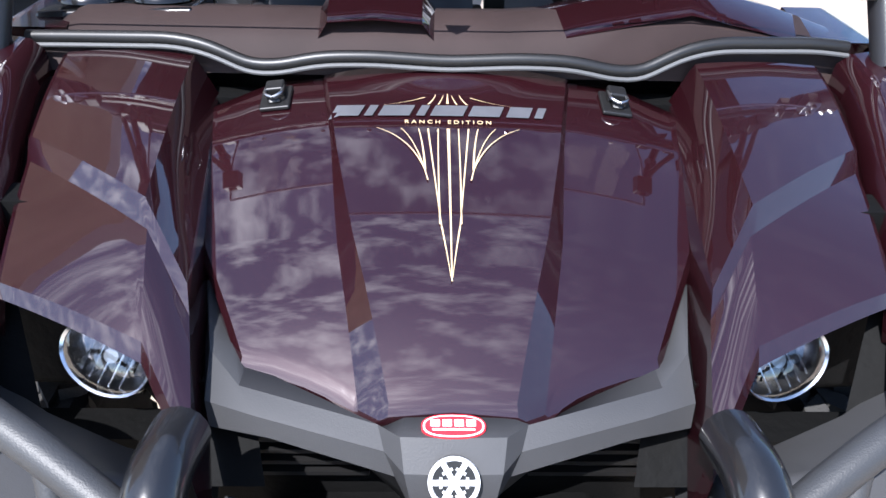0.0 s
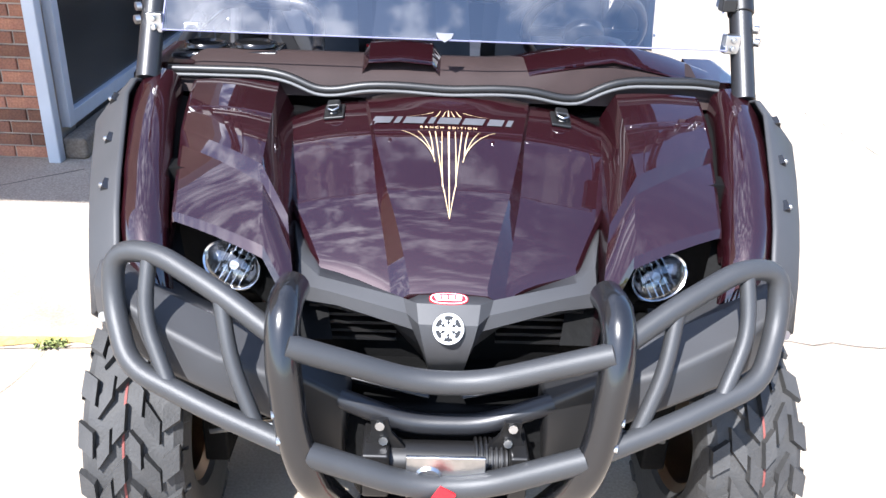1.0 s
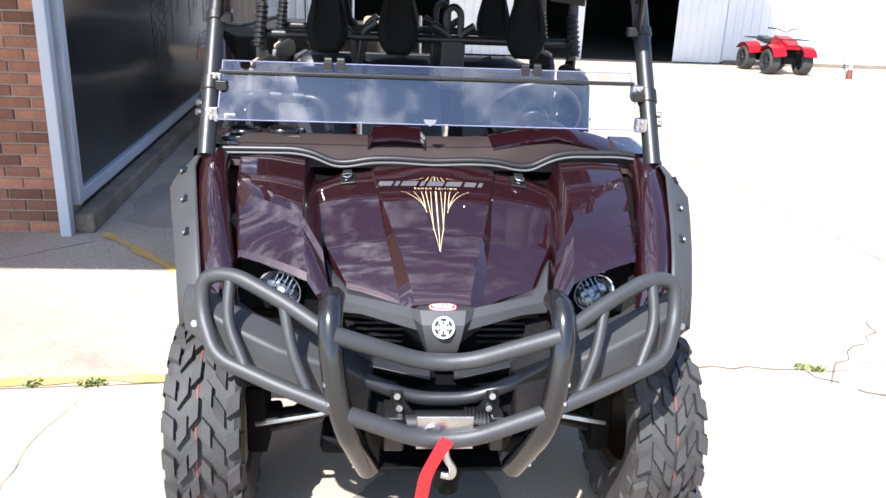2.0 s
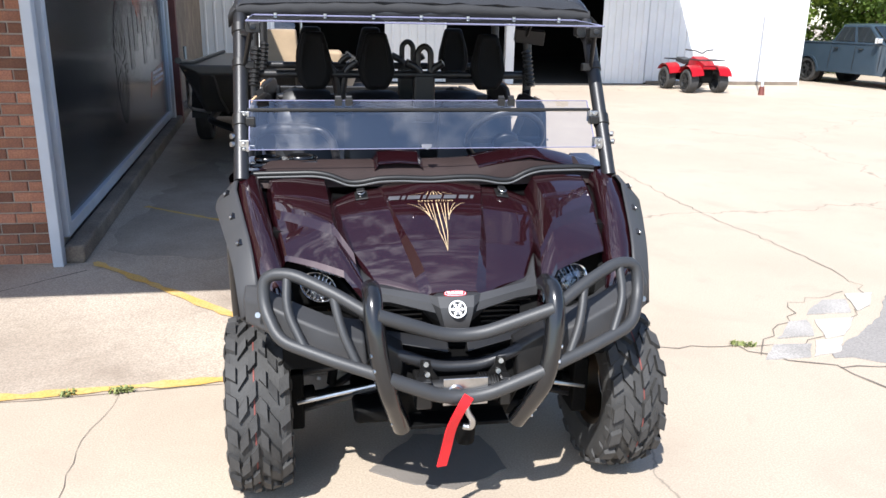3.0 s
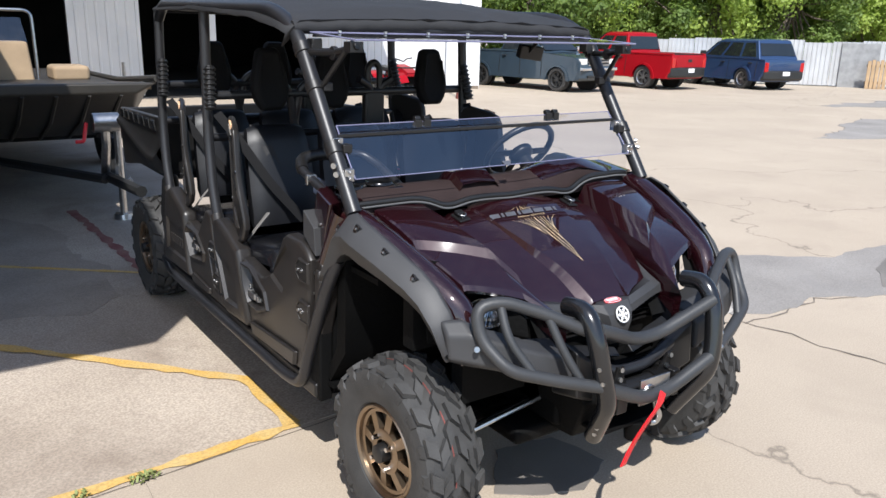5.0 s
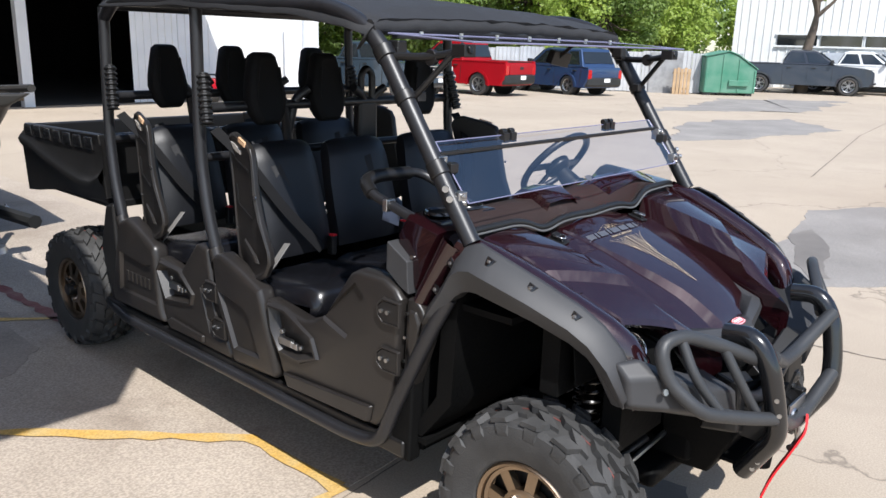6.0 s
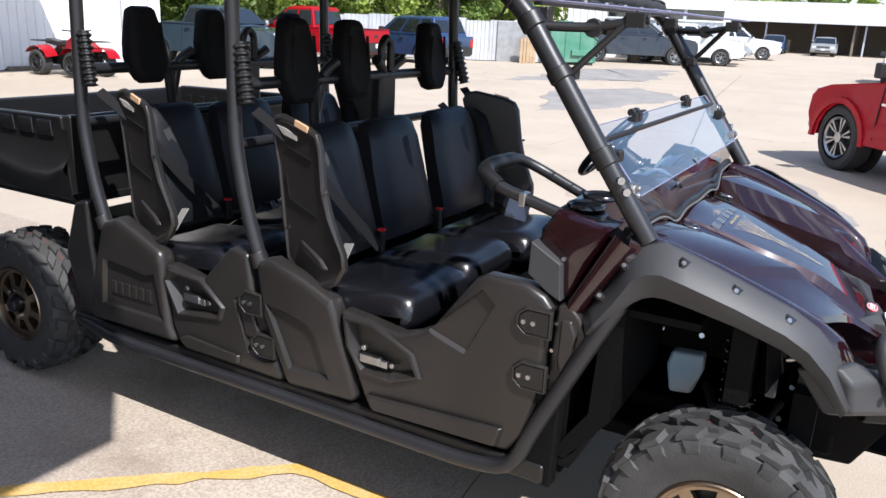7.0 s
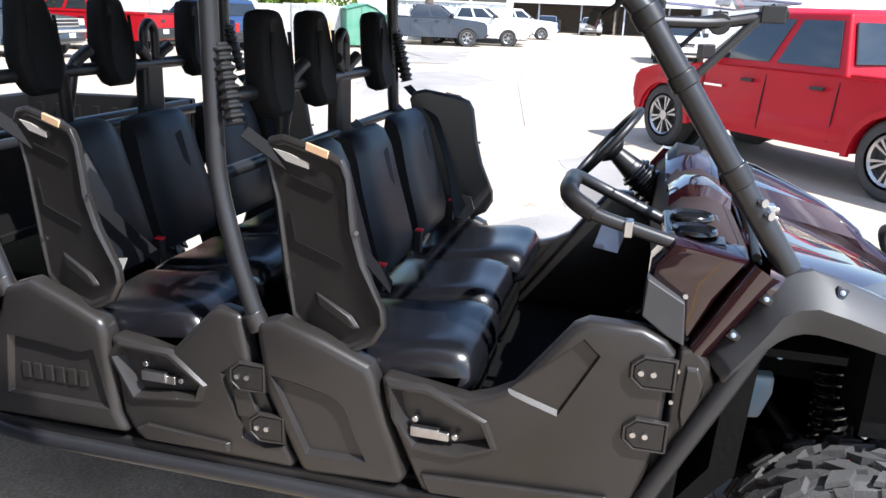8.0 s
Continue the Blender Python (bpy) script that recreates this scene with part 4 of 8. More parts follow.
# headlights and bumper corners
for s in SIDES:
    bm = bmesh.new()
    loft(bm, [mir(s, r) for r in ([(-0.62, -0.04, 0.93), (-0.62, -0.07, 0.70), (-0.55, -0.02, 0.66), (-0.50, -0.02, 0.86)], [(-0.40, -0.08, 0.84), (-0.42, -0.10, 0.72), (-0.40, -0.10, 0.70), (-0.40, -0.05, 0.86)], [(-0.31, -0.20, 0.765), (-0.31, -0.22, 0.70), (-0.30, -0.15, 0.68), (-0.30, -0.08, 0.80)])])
    housing = part("headlight_housing", bm, M_UNDERSHADE, utv, bevel=0.008)
    # added near-black boxes close the bright gaps beside the lamp
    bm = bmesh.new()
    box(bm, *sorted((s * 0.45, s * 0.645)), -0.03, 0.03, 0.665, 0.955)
    part("gap_filler", bm, M_UNDERSHADE, utv)
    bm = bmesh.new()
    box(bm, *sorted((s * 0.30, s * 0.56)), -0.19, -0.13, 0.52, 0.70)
    part("gap_filler", bm, M_UNDERSHADE, utv)
    c = Vector((s * 0.436, -0.132, 0.786))
    d = Vector((0.10 * s * 1.0, -0.86, 0.42)).normalized()
    mh = Matrix.Translation(c) @ d.to_track_quat("Z", "Y").to_matrix().to_4x4()
    sq = Matrix.Rotation(radians(24 * s), 4, "Z") @ Matrix.Diagonal((0.88, 0.66, 1, 1))
    bm = bmesh.new()
    lathe(bm, [(-0.05, 0.012), (-0.045, 0.030), (-0.02, 0.055), (0.010, 0.066), (0.012, 0.071), (0.0, 0.073), (-0.05, 0.06)], (0, 0, 0), 36, "z")
    bmesh.ops.transform(bm, matrix=mh @ sq, verts=bm.verts)
    head = part("headlight", bm, M_REFLECTOR, utv, "round headlight with a bright reflector")
    bm = bmesh.new()
    for k in range(-2, 3):
        hgt = math.sqrt(0.060 ** 2 - (k * 0.016) ** 2)
        box(bm, k * 0.016 - 0.0012, k * 0.016 + 0.0012, -hgt, hgt, -0.030, -0.006, mh @ sq)
    part("reflector_ribs", bm, M_REFLECTOR, head)
    bm = bmesh.new()
    disc(bm, mh @ Vector((0, 0, -0.045)), d, 0.014, 0.04, 14, 0.010)
    part("bulb_cap", bm, M_STEEL, head)
    bm = bmesh.new()
    lathe(bm, [(0.008, 0.069), (0.016, 0.060), (0.023, 0.040), (0.026, 0.015), (0.0262, 0.001)], (0, 0, 0), 36, "z")
    bmesh.ops.transform(bm, matrix=mh @ sq, verts=bm.verts)
    ln = part("lens", bm, M_LENS, head, "clear domed lens")
    ln.visible_shadow = False
    bm = bmesh.new()
    secs = [[(-0.670, -0.215, 0.835), (-0.672, -0.255, 0.80), (-0.668, -0.265, 0.725), (-0.650, -0.20, 0.70), (-0.64, -0.12, 0.80)],
            [(-0.615, -0.255, 0.842), (-0.612, -0.310, 0.805), (-0.600, -0.335, 0.715), (-0.59, -0.24, 0.68), (-0.59, -0.15, 0.80)],
            [(-0.530, -0.280, 0.800), (-0.520, -0.365, 0.775), (-0.510, -0.385, 0.690), (-0.50, -0.27, 0.655), (-0.50, -0.18, 0.74)],
            [(-0.420, -0.300, 0.755), (-0.410, -0.395, 0.735), (-0.405, -0.410, 0.655), (-0.40, -0.28, 0.615), (-0.40, -0.20, 0.70)],
            [(-0.300, -0.300, 0.735), (-0.300, -0.405, 0.700), (-0.290, -0.415, 0.600), (-0.29, -0.28, 0.570), (-0.29, -0.20, 0.66)]]
    loft(bm, [mir(s, r) for r in secs])
    part("bumper_corner", bm, M_PLASTIC, utv, "satin grey plastic bumper corner", bevel=0.012, sharp=25)
    bm = bmesh.new()
    loft(bm, [mir(s, r) for r in ([(-0.285, -0.335, 0.735), (-0.275, -0.405, 0.71), (-0.275, -0.415, 0.56), (-0.285, -0.30, 0.54)], [(-0.175, -0.32, 0.665), (-0.180, -0.39, 0.645), (-0.185, -0.40, 0.52), (-0.19, -0.29, 0.50)])])
    part("bumper_cheek", bm, M_BLACKPL, utv, bevel=0.010)
    for q in ((-0.601, -0.226, 0.825), (-0.62, -0.335, 0.775)):
        bm = bmesh.new()
        disc(bm, mir(s, [q])[0], (0.3 * s, -0.9, 0.3), 0.009, 0.006, 10)
        part("bolt", bm, M_STEEL, utv)

# wheel-arch flares
OUTER = [(0.404, 0.846), (0.384, 0.874), (0.362, 0.905), (0.340, 0.937), (0.318, 0.975), (0.290, 1.036), (0.258, 1.066), (0.212, 1.080), (0.150, 1.062), (0.028, 1.010), (-0.098, 0.953), (-0.160, 0.912), (-0.212, 0.855), (-0.262, 0.760)]
INNER = [(0.356, 0.810), (0.334, 0.843), (0.312, 0.870), (0.288, 0.898), (0.264, 0.924), (0.240, 0.941), (0.215, 0.950), (0.185, 0.951), (0.120, 0.940), (0.010, 0.906), (-0.090, 0.864), (-0.140, 0.833), (-0.195, 0.776), (-0.245, 0.710)]


def shrink(poly, d):
    cy, cz = sum(p[0] for p in poly) / len(poly), sum(p[1] for p in poly) / len(poly)
    out = []
    for y, z in poly:
        v = Vector((cy - y, cz - z))
        out.append((y + v.x / v.length * d, z + v.y / v.length * d))
    return out


FRONT_DOOR = [(1.178, 0.698), (1.075, 0.685), (0.955, 0.667), (0.900, 0.685), (0.842, 0.717), (0.710, 0.894), (0.675, 0.914), (0.552, 0.912), (0.498, 0.888), (0.474, 0.860), (0.484, 0.776), (0.487, 0.632), (0.525, 0.459), (0.574, 0.392), (1.060, 0.380), (1.084, 0.430), (1.135, 0.545), (1.165, 0.615)]
B_PANEL = [(1.517, 0.795), (1.454, 0.814), (1.325, 0.772), (1.205, 0.722), (1.186, 0.680), (1.177, 0.642), (1.105, 0.425), (1.110, 0.392), (1.390, 0.378), (1.402, 0.400), (1.494, 0.604), (1.514, 0.753)]
REAR_DOOR = [(1.963, 0.697), (1.860, 0.684), (1.785, 0.665), (1.650, 0.810), (1.625, 0.820), (1.560, 0.808), (1.541, 0.680), (1.480, 0.528), (1.412, 0.392), (1.430, 0.378), (1.880, 0.382), (1.905, 0.400), (1.938, 0.465)]
C_PANEL = [(2.290, 0.800), (2.203, 0.831), (2.085, 0.785), (1.975, 0.735), (1.966, 0.690), (1.950, 0.465), (1.918, 0.398), (2.380, 0.392), (2.400, 0.460), (2.335, 0.660)]
DOOR_POCKET = [(0.862, 0.706), (0.728, 0.660), (0.638, 0.835), (0.680, 0.874)]
DOOR_LATCH = [(1.140, 0.672), (1.047, 0.668), (0.918, 0.615), (0.888, 0.552), (0.981, 0.519), (1.080, 0.524), (1.125, 0.589)]
B_POCKET = [(1.478, 0.660), (1.302, 0.627), (1.268, 0.597), (1.207, 0.448), (1.378, 0.442)]
REAR_HINGE = [(1.630, 0.637), (1.585, 0.672), (1.530, 0.672), (1.468, 0.540), (1.428, 0.448), (1.500, 0.428), (1.570, 0.448)]
REAR_LATCH = [(1.945, 0.638), (1.918, 0.672), (1.785, 0.660), (1.690, 0.595), (1.706, 0.552), (1.888, 0.530)]
C_POCKET = [(2.290, 0.660), (2.062, 0.637), (2.010, 0.652), (1.972, 0.472), (2.312, 0.472)]


def arch_flare(parent, s, outer, inner, xo, xi, name, label, dy=0.0, mat=None):
    bm = bmesh.new()
    cols = []
    n = len(outer)
    for i, (o, q) in enumerate(zip(outer, inner)):
        k = 1.0 - 0.32 * max(0.0, 0.15 - o[0])          # the front end tucks in
        a = 0.30 + 0.22 * min(1.0, i / 5)                   # the ledge runs out towards the tail
        mo, mi = (o[0] * a + q[0] * (1 - a), o[1] * a + q[1] * (1 - a)), (o[0] * 0.08 + q[0] * 0.92, o[1] * 0.08 + q[1] * 0.92)
        col = [(-(xo - 0.012) * k, o[0] + dy, o[1]), (-xo * k, o[0] + dy, o[1] - 0.002), (-(xo * 0.25 + xi * 0.75) * k - 0.004, mo[0] * 0.85 + o[0] * 0.15 + dy, mo[1] * 0.85 + o[1] * 0.15), (-xi * k, mo[0] + dy, mo[1] - 0.004), (-(xi - 0.016) * k, mi[0] + dy, mi[1]), (-(xi - 0.022) * k, q[0] + dy, q[1]), (-(xi - 0.085) * k, q[0] + dy, q[1] + 0.004)]
        cols.append(mir(s, col))
    loft(bm, cols, closed=False)
    ob = part(name, bm, mat or M_PLASTIC, parent, label, sharp=28)
    so = ob.modifiers.new("thick", "SOLIDIFY")
    so.thickness, so.offset = 0.006, 0
    return ob


for s in SIDES:
    fl = arch_flare(utv, s, OUTER, INNER, 0.722, 0.782, "wheel_arch_flare", "satin grey plastic wheel-arch flare")
    for y, z, x, turn in ((0.153, 1.046, 0.750, 20), (0.028, 0.993, 0.722, 24), (-0.097, 0.936, 0.692, 27), (0.300, 1.010, 0.744, -52), (0.356, 0.917, 0.744, -58)):
        n_ = Vector((s * 0.9, -0.1, 0.4)).normalized()
        along = Vector((0, math.cos(radians(turn)), math.sin(radians(turn))))
        down = n_.cross(along).normalized() * s
        c = Vector((s * x, y, z)) - n_ * 0.003
        bm = bmesh.new()
        clip = ((-0.013, 0.012), (0.013, 0.012), (0.011, -0.004), (0.006, -0.018), (-0.006, -0.018), (-0.011, -0.004))
        loft(bm, [[c + along * a * k + down * b * k + n_ * h for a, b in clip] for h, k in ((-0.012, 1.0), (0.0035, 0.95), (0.0045, 0.75))])
        fc = part("flare_clip", bm, M_GLOSSBLK, fl, "small black notched clip")
        bm = bmesh.new()
        disc(bm, c + n_ * 0.004, n_, 0.0058, 0.003, 12)
        disc(bm, c + n_ * 0.007, n_, 0.0038, 0.003, 6)
        part("flare_bolt", bm, M_STEEL, fc, "bright bolt head")
    # burgundy cowl side below the windshield post: a flat cheek, a groove and a rounded band along the flare
    cheek = [(0.550, 1.058), (0.506, 1.118), (0.345, 1.092), (0.398, 0.992), (0.450, 0.880), (0.490, 0.905), (0.556, 0.955)]
    bm = bmesh.new()
    loft(bm, [[(s * x, y, z) for y, z in shrink(cheek, d)] for x, d in ((0.62, 0.0), (0.715, 0.0), (0.733, 0.004), (0.744, 0.014), (0.7455, 0.026))])
    for v in bm.verts:
        if abs(v.co.x) > 0.70:
            v.co.x -= s * 0.16 * (v.co.y - 0.345)
    part("cowl_side", bm, M_PAINT, utv, "glossy burgundy cowl side under the windshield post", sharp=34)
    bm = bmesh.new()
    rows = []
    for u in range(9):
        u /= 8
        a, b = Vector((0, 0.335, 1.086)).lerp(Vector((0, 0.446, 0.872)), u), Vector((0, 0.276, 1.052)).lerp(Vector((0, 0.410, 0.842)), u)
        rows.append([(s * x, *a.lerp(b, w).yz) for w, x in ((-0.02, 0.70), (0.0, 0.738), (0.06, 0.743), (0.22, 0.750), (0.45, 0.752), (0.75, 0.747), (1.0, 0.732), (1.05, 0.70))])
    loft(bm, rows, closed=False)
    part("cowl_band", bm, M_PAINT, utv, "burgundy band along the wheel-arch flare", sharp=40)
    bm = bmesh.new()
    disc(bm, (s * 0.727, 0.468, 0.990), (s, 0, 0.1), 0.006, 0.006, 10)
    part("cowl_bolt", bm, M_STEEL, utv)
    bm = bmesh.new()
    prism(bm, [(0.556, 1.030), (0.468, 0.980), (0.459, 0.876), (0.500, 0.896), (0.559, 0.938)], s * 0.752, s * 0.70)
    part("cowl_corner", bm, M_PLASTIC, utv, bevel=0.004)

# brush guard
for s in SIDES:
    bm = bmesh.new()
    tube(bm, mir(s, [(-0.278, -0.345, 0.850), (-0.280, -0.430, 0.862), (-0.278, -0.478, 0.790), (-0.262, -0.505, 0.660), (-0.240, -0.512, 0.575), (-0.188, -0.412, 0.405)]), 0.030, 0.07, 18)
    up_ = part("guard_upright", bm, M_GLOSSBLK, utv, "gloss black upright of the brush guard")
    for q in ((-0.270, -0.520, 0.700), (-0.262, -0.530, 0.655), (-0.212, -0.475, 0.47), (-0.205, -0.46, 0.44)):
        bm = bmesh.new()
        q = mir(s, [q])[0]
        disc(bm, (q[0] + 0.012 * s, q[1] + 0.01, q[2]), (s, -0.3, 0), 0.007, 0.012, 8)
        part("bolt", bm, M_STEEL, up_)
    bm = bmesh.new()
    tube(bm, mir(s, [(-0.285, -0.440, 0.800), (-0.395, -0.385, 0.855), (-0.520, -0.325, 0.902), (-0.602, -0.300, 0.890), (-0.604, -0.330, 0.800), (-0.558, -0.412, 0.720), (-0.400, -0.470, 0.672), (-0.255, -0.512, 0.632)]), 0.0195, 0.045, 14)
    hoop = part("guard_hoop", bm, M_POWDER, utv, "black powder-coated side hoop of the brush guard")
    bm = bmesh.new()
    tube(bm, mir(s, [(-0.530, -0.322, 0.900), (-0.535, -0.375, 0.800), (-0.480, -0.440, 0.697)]), 0.014, 0.05, 10)
    part("guard_bar", bm, M_POWDER, utv)
    bm = bmesh.new()
    tube(bm, mir(s, [(-0.395, -0.388, 0.850), (-0.372, -0.440, 0.750), (-0.325, -0.482, 0.650)]), 0.014, 0.05, 10)
    part("guard_bar", bm, M_POWDER, utv)
bm = bmesh.new()
tube(bm, [(-0.270, -0.478, 0.812), (-0.055, -0.440, 0.722), (0.055, -0.440, 0.722), (0.270, -0.478, 0.812)], 0.0215, 0.07, 16)
part("guard_crossbar", bm, M_POWDER, utv, "black powder-coated crossbar")
bm = bmesh.new()
tube(bm, [(-0.240, -0.512, 0.622), (-0.06, -0.494, 0.540), (0.06, -0.494, 0.540), (0.240, -0.512, 0.622)], 0.0225, 0.06, 16)
part("guard_crossbar", bm, M_POWDER, utv)
bm = bmesh.new()
tube(bm, [(-0.20, -0.375, 0.640), (-0.07, -0.385, 0.592), (0.07, -0.385, 0.592), (0.20, -0.375, 0.640)], 0.020, 0.05, 14)
part("guard_crossbar", bm, M_TUBE, utv)

# winch, brackets and strap
for s in SIDES:
    bm = bmesh.new()
    prof = [(-0.016, 0.062), (0.014, 0.062), (0.020, 0.030), (0.046, -0.010), (0.050, -0.055), (-0.022, -0.055), (-0.030, -0.012), (-0.016, 0.028)]
    c = Vector((s * 0.118, -0.432, 0.582))
    loft(bm, [[c + Vector((-s * x, d - 0.20 * z, z)) for x, z in prof] for d in (0, 0.008)])
    br = part("winch_bracket", bm, M_BLACKPL, utv, "black steel bracket plate")
    for x, z in ((0, 0.050), (0.006, 0.012), (0.026, -0.035)):
        bm = bmesh.new()
        disc(bm, c + Vector((-s * x, -0.20 * z, z)), (0, -1, 0.2), 0.0085, 0.009, 8)
        part("bolt", bm, M_STEEL, br)
bm = bmesh.new()
disc(bm, (-0.11, -0.42, 0.535), (1, 0, 0), 0.038, 0.22, 20)
winch = part("winch", bm, M_BLACKPL, utv, "black electric winch behind the guard", bevel=0.003)
for k in range(7):
    bm = bmesh.new()
    disc(bm, (0.055 + k * 0.009, -0.42, 0.535), (1, 0, 0), 0.046, 0.004, 20)
    part("cooling_fin", bm, M_BLACKPL, winch)
for x0_, x1_ in ((-0.15, -0.10), (0.115, 0.15)):
    bm = bmesh.new()
    box(bm, x0_, x1_, -0.47, -0.37, 0.49, 0.585)
    part("winch_end", bm, M_BLACKPL, winch, bevel=0.006)
bm = bmesh.new()
lathe(bm, [(-0.01, 0.022), (0.0, 0.030), (0.012, 0.022)], (-0.03, -0.485, 0.555), 20, "y")
box(bm, -0.07, 0.07, -0.49, -0.482, 0.51, 0.60)
part("fairlead", bm, M_STEEL, winch, bevel=0.002)
bm = bmesh.new()
sweep(bm, smooth_path([(0.0, -0.49, 0.53), (0.005, -0.50, 0.49), (0.025, -0.50, 0.46), (0.02, -0.49, 0.43), (-0.005, -0.485, 0.435)], 0.015), 0.010, 10)
part("winch_hook", bm, M_STEEL, winch)
bm = bmesh.new()
ribbon(bm, smooth_path([(0.005, -0.52, 0.555), (-0.02, -0.53, 0.52), (-0.045, -0.50, 0.44), (-0.05, -0.46, 0.35), (-0.062, -0.44, 0.27)], 0.04), 0.034, 0.006, (1, 0.25, 0))
part("winch_strap", bm, M_RED, winch, "red hanging winch strap")
bm = bmesh.new()
disc(bm, (0.02, -0.40, 0.40), (0, 0, -1), 0.035, 0.07, 16, 0.03)
box(bm, -0.16, 0.16, -0.42, -0.12, 0.395, 0.41)
part("tow_mount", bm, M_UNDERSHADE, utv, bevel=0.004)


# ---- wheels and running gear ----
def wheel_meshes(width, seed):
    """Tyre, rim and cap of a wheel at the origin, axle along x, outer face at -x."""
    R, h = 0.318, width / 2
    bm = bmesh.new()
    prof = [(h * 0.72, 0.160), (h * 0.86, 0.172), (h * 0.98, 0.215), (h * 1.0, 0.250), (h * 0.95, 0.276), (h * 0.80, 0.290), (h * 0.4, 0.296), (0, 0.298)]
    prof = prof + [(-a, r) for a, r in prof[-2::-1]]
    lathe(bm, prof, (0, 0, 0), 64, "x")
    tyre = bmesh_mesh(bm, "tyre", M_RUBBER)
    bm = bmesh.new()
    n = 18
    rnd = random.Random(seed)
    for k in range(n):
        for side in (-1, 1):
            for a0, a1, r0, skew, wid in ((0.05, 0.26, R, 0.16, 0.17), (0.32, 0.58, R - 0.001, 0.24, 0.15), (0.64, 0.94, R - 0.006, -0.14, 0.17), (0.97, 1.035, R - 0.048, 0.0, 0.15)):
                t0 = 2 * math.pi * (k + (0.5 if side > 0 else 0.0) + (0.30 if a0 > 0.6 else 0.5 if 0.3 < a0 < 0.6 else 0)) / n
                ring_top, ring_low = [], []
                for (f, e) in ((0, -1), (1, -1), (1, 1), (0, 1)):
                    al = side * h * (a0 + (a1 - a0) * f)
                    ta = t0 + skew * (f - 0.5) * 0.55 + e * wid / 2
                    drop = (0.0 if f == 0 else 0.010) if a0 < 0.9 else (0.0 if f == 0 else 0.016)
                    rt, rl = r0 - (drop if a0 > 0.3 else 0) + rnd.uniform(-0.001, 0.001), 0.288 if a0 < 0.9 else 0.252
                    if a0 > 0.9:
                        ta = t0 + e * wid * (0.5 - 0.1 * f)
                        rt, rl = (r0 + 0.018) if f == 0 else r0 - 0.005, 0.25
                    ring_top.append((al, rt * math.cos(ta), rt * math.sin(ta)))
                    ta2 = ta + e * 0.012
                    ring_low.append((al * (1.0 if a0 < 0.9 else 0.97), rl * math.cos(ta2), rl * math.sin(ta2)))
                if side < 0:
                    ring_top.reverse(), ring_low.reverse()
                loft(bm, [ring_low, ring_top])
    lugs = bmesh_mesh(bm, "tread_lugs", M_RUBBER)
    # rim: barrel, dish and eight openings
    bm = bmesh.new()
    lathe(bm, [(-h * 0.80, 0.166), (-h * 0.86, 0.160), (-h * 0.80, 0.150), (-h * 0.55, 0.146), (h * 0.6, 0.140), (h * 0.75, 0.160)], (0, 0, 0), 48, "x")
    no, dish = 8, []
    for k in range(no):
        a = 2 * math.pi * k / no
        da = math.pi / no
        for s0, s1, r0, r1 in ((-0.30, 0.30, 0.070, 0.148),):
            q = [(a + s0 * da * 1.9, r0), (a + s1 * da * 1.9, r0), (a + s1 * da, r1), (a + s0 * da, r1)]
            out = [(-h * (0.74 if r < 0.1 else 0.66), r * math.cos(t), r * math.sin(t)) for t, r in q]
            inn = [(-h * 0.45, r * math.cos(t), r * math.sin(t)) for t, r in q]
            loft(bm, [inn, out])
    rim_hub = [(-h * 0.40, 0.080), (-h * 0.74, 0.078), (-h * 0.80, 0.060), (-h * 0.78, 0.044), (-h * 0.60, 0.040)]
    lathe(bm, rim_hub, (0, 0, 0), 32, "x")
    lathe(bm, [(-h * 0.60, 0.150), (-h * 0.70, 0.146), (-h * 0.67, 0.134), (-h * 0.55, 0.134)], (0, 0, 0), 48, "x")
    rim = bmesh_mesh(bm, "rim", M_BRONZE)
    bm = bmesh.new()
    lathe(bm, [(-h * 0.5, 0.034), (-h * 1.02, 0.031), (-h * 1.06, 0.024), (-h * 1.06, 0.001)], (0, 0, 0), 24, "x")
    lathe(bm, [(-h * 0.30, 0.142), (-h * 0.29, 0.02)], (0, 0, 0), 32, "x")
    cap = bmesh_mesh(bm, "hub_cap", M_BLACKPL)
    bm = bmesh.new()
    disc(bm, (-h * 0.78, 0, 0), (-1, 0, 0), 0.010, 0.022, 6, 0.008)
    nut = bmesh_mesh(bm, "lug_nut", M_CHROME)
    return tyre, rim, cap, lugs, nut


def bmesh_mesh(bm, name, mat):
    me = bpy.data.meshes.new(name)
    bmesh.ops.recalc_face_normals(bm, faces=bm.faces)
    bm.to_mesh(me)
    bm.free()
    me.materials.append(mat)
    for p in me.polygons:
        p.use_smooth = True
    me.set_sharp_from_angle(angle=radians(32))
    return me


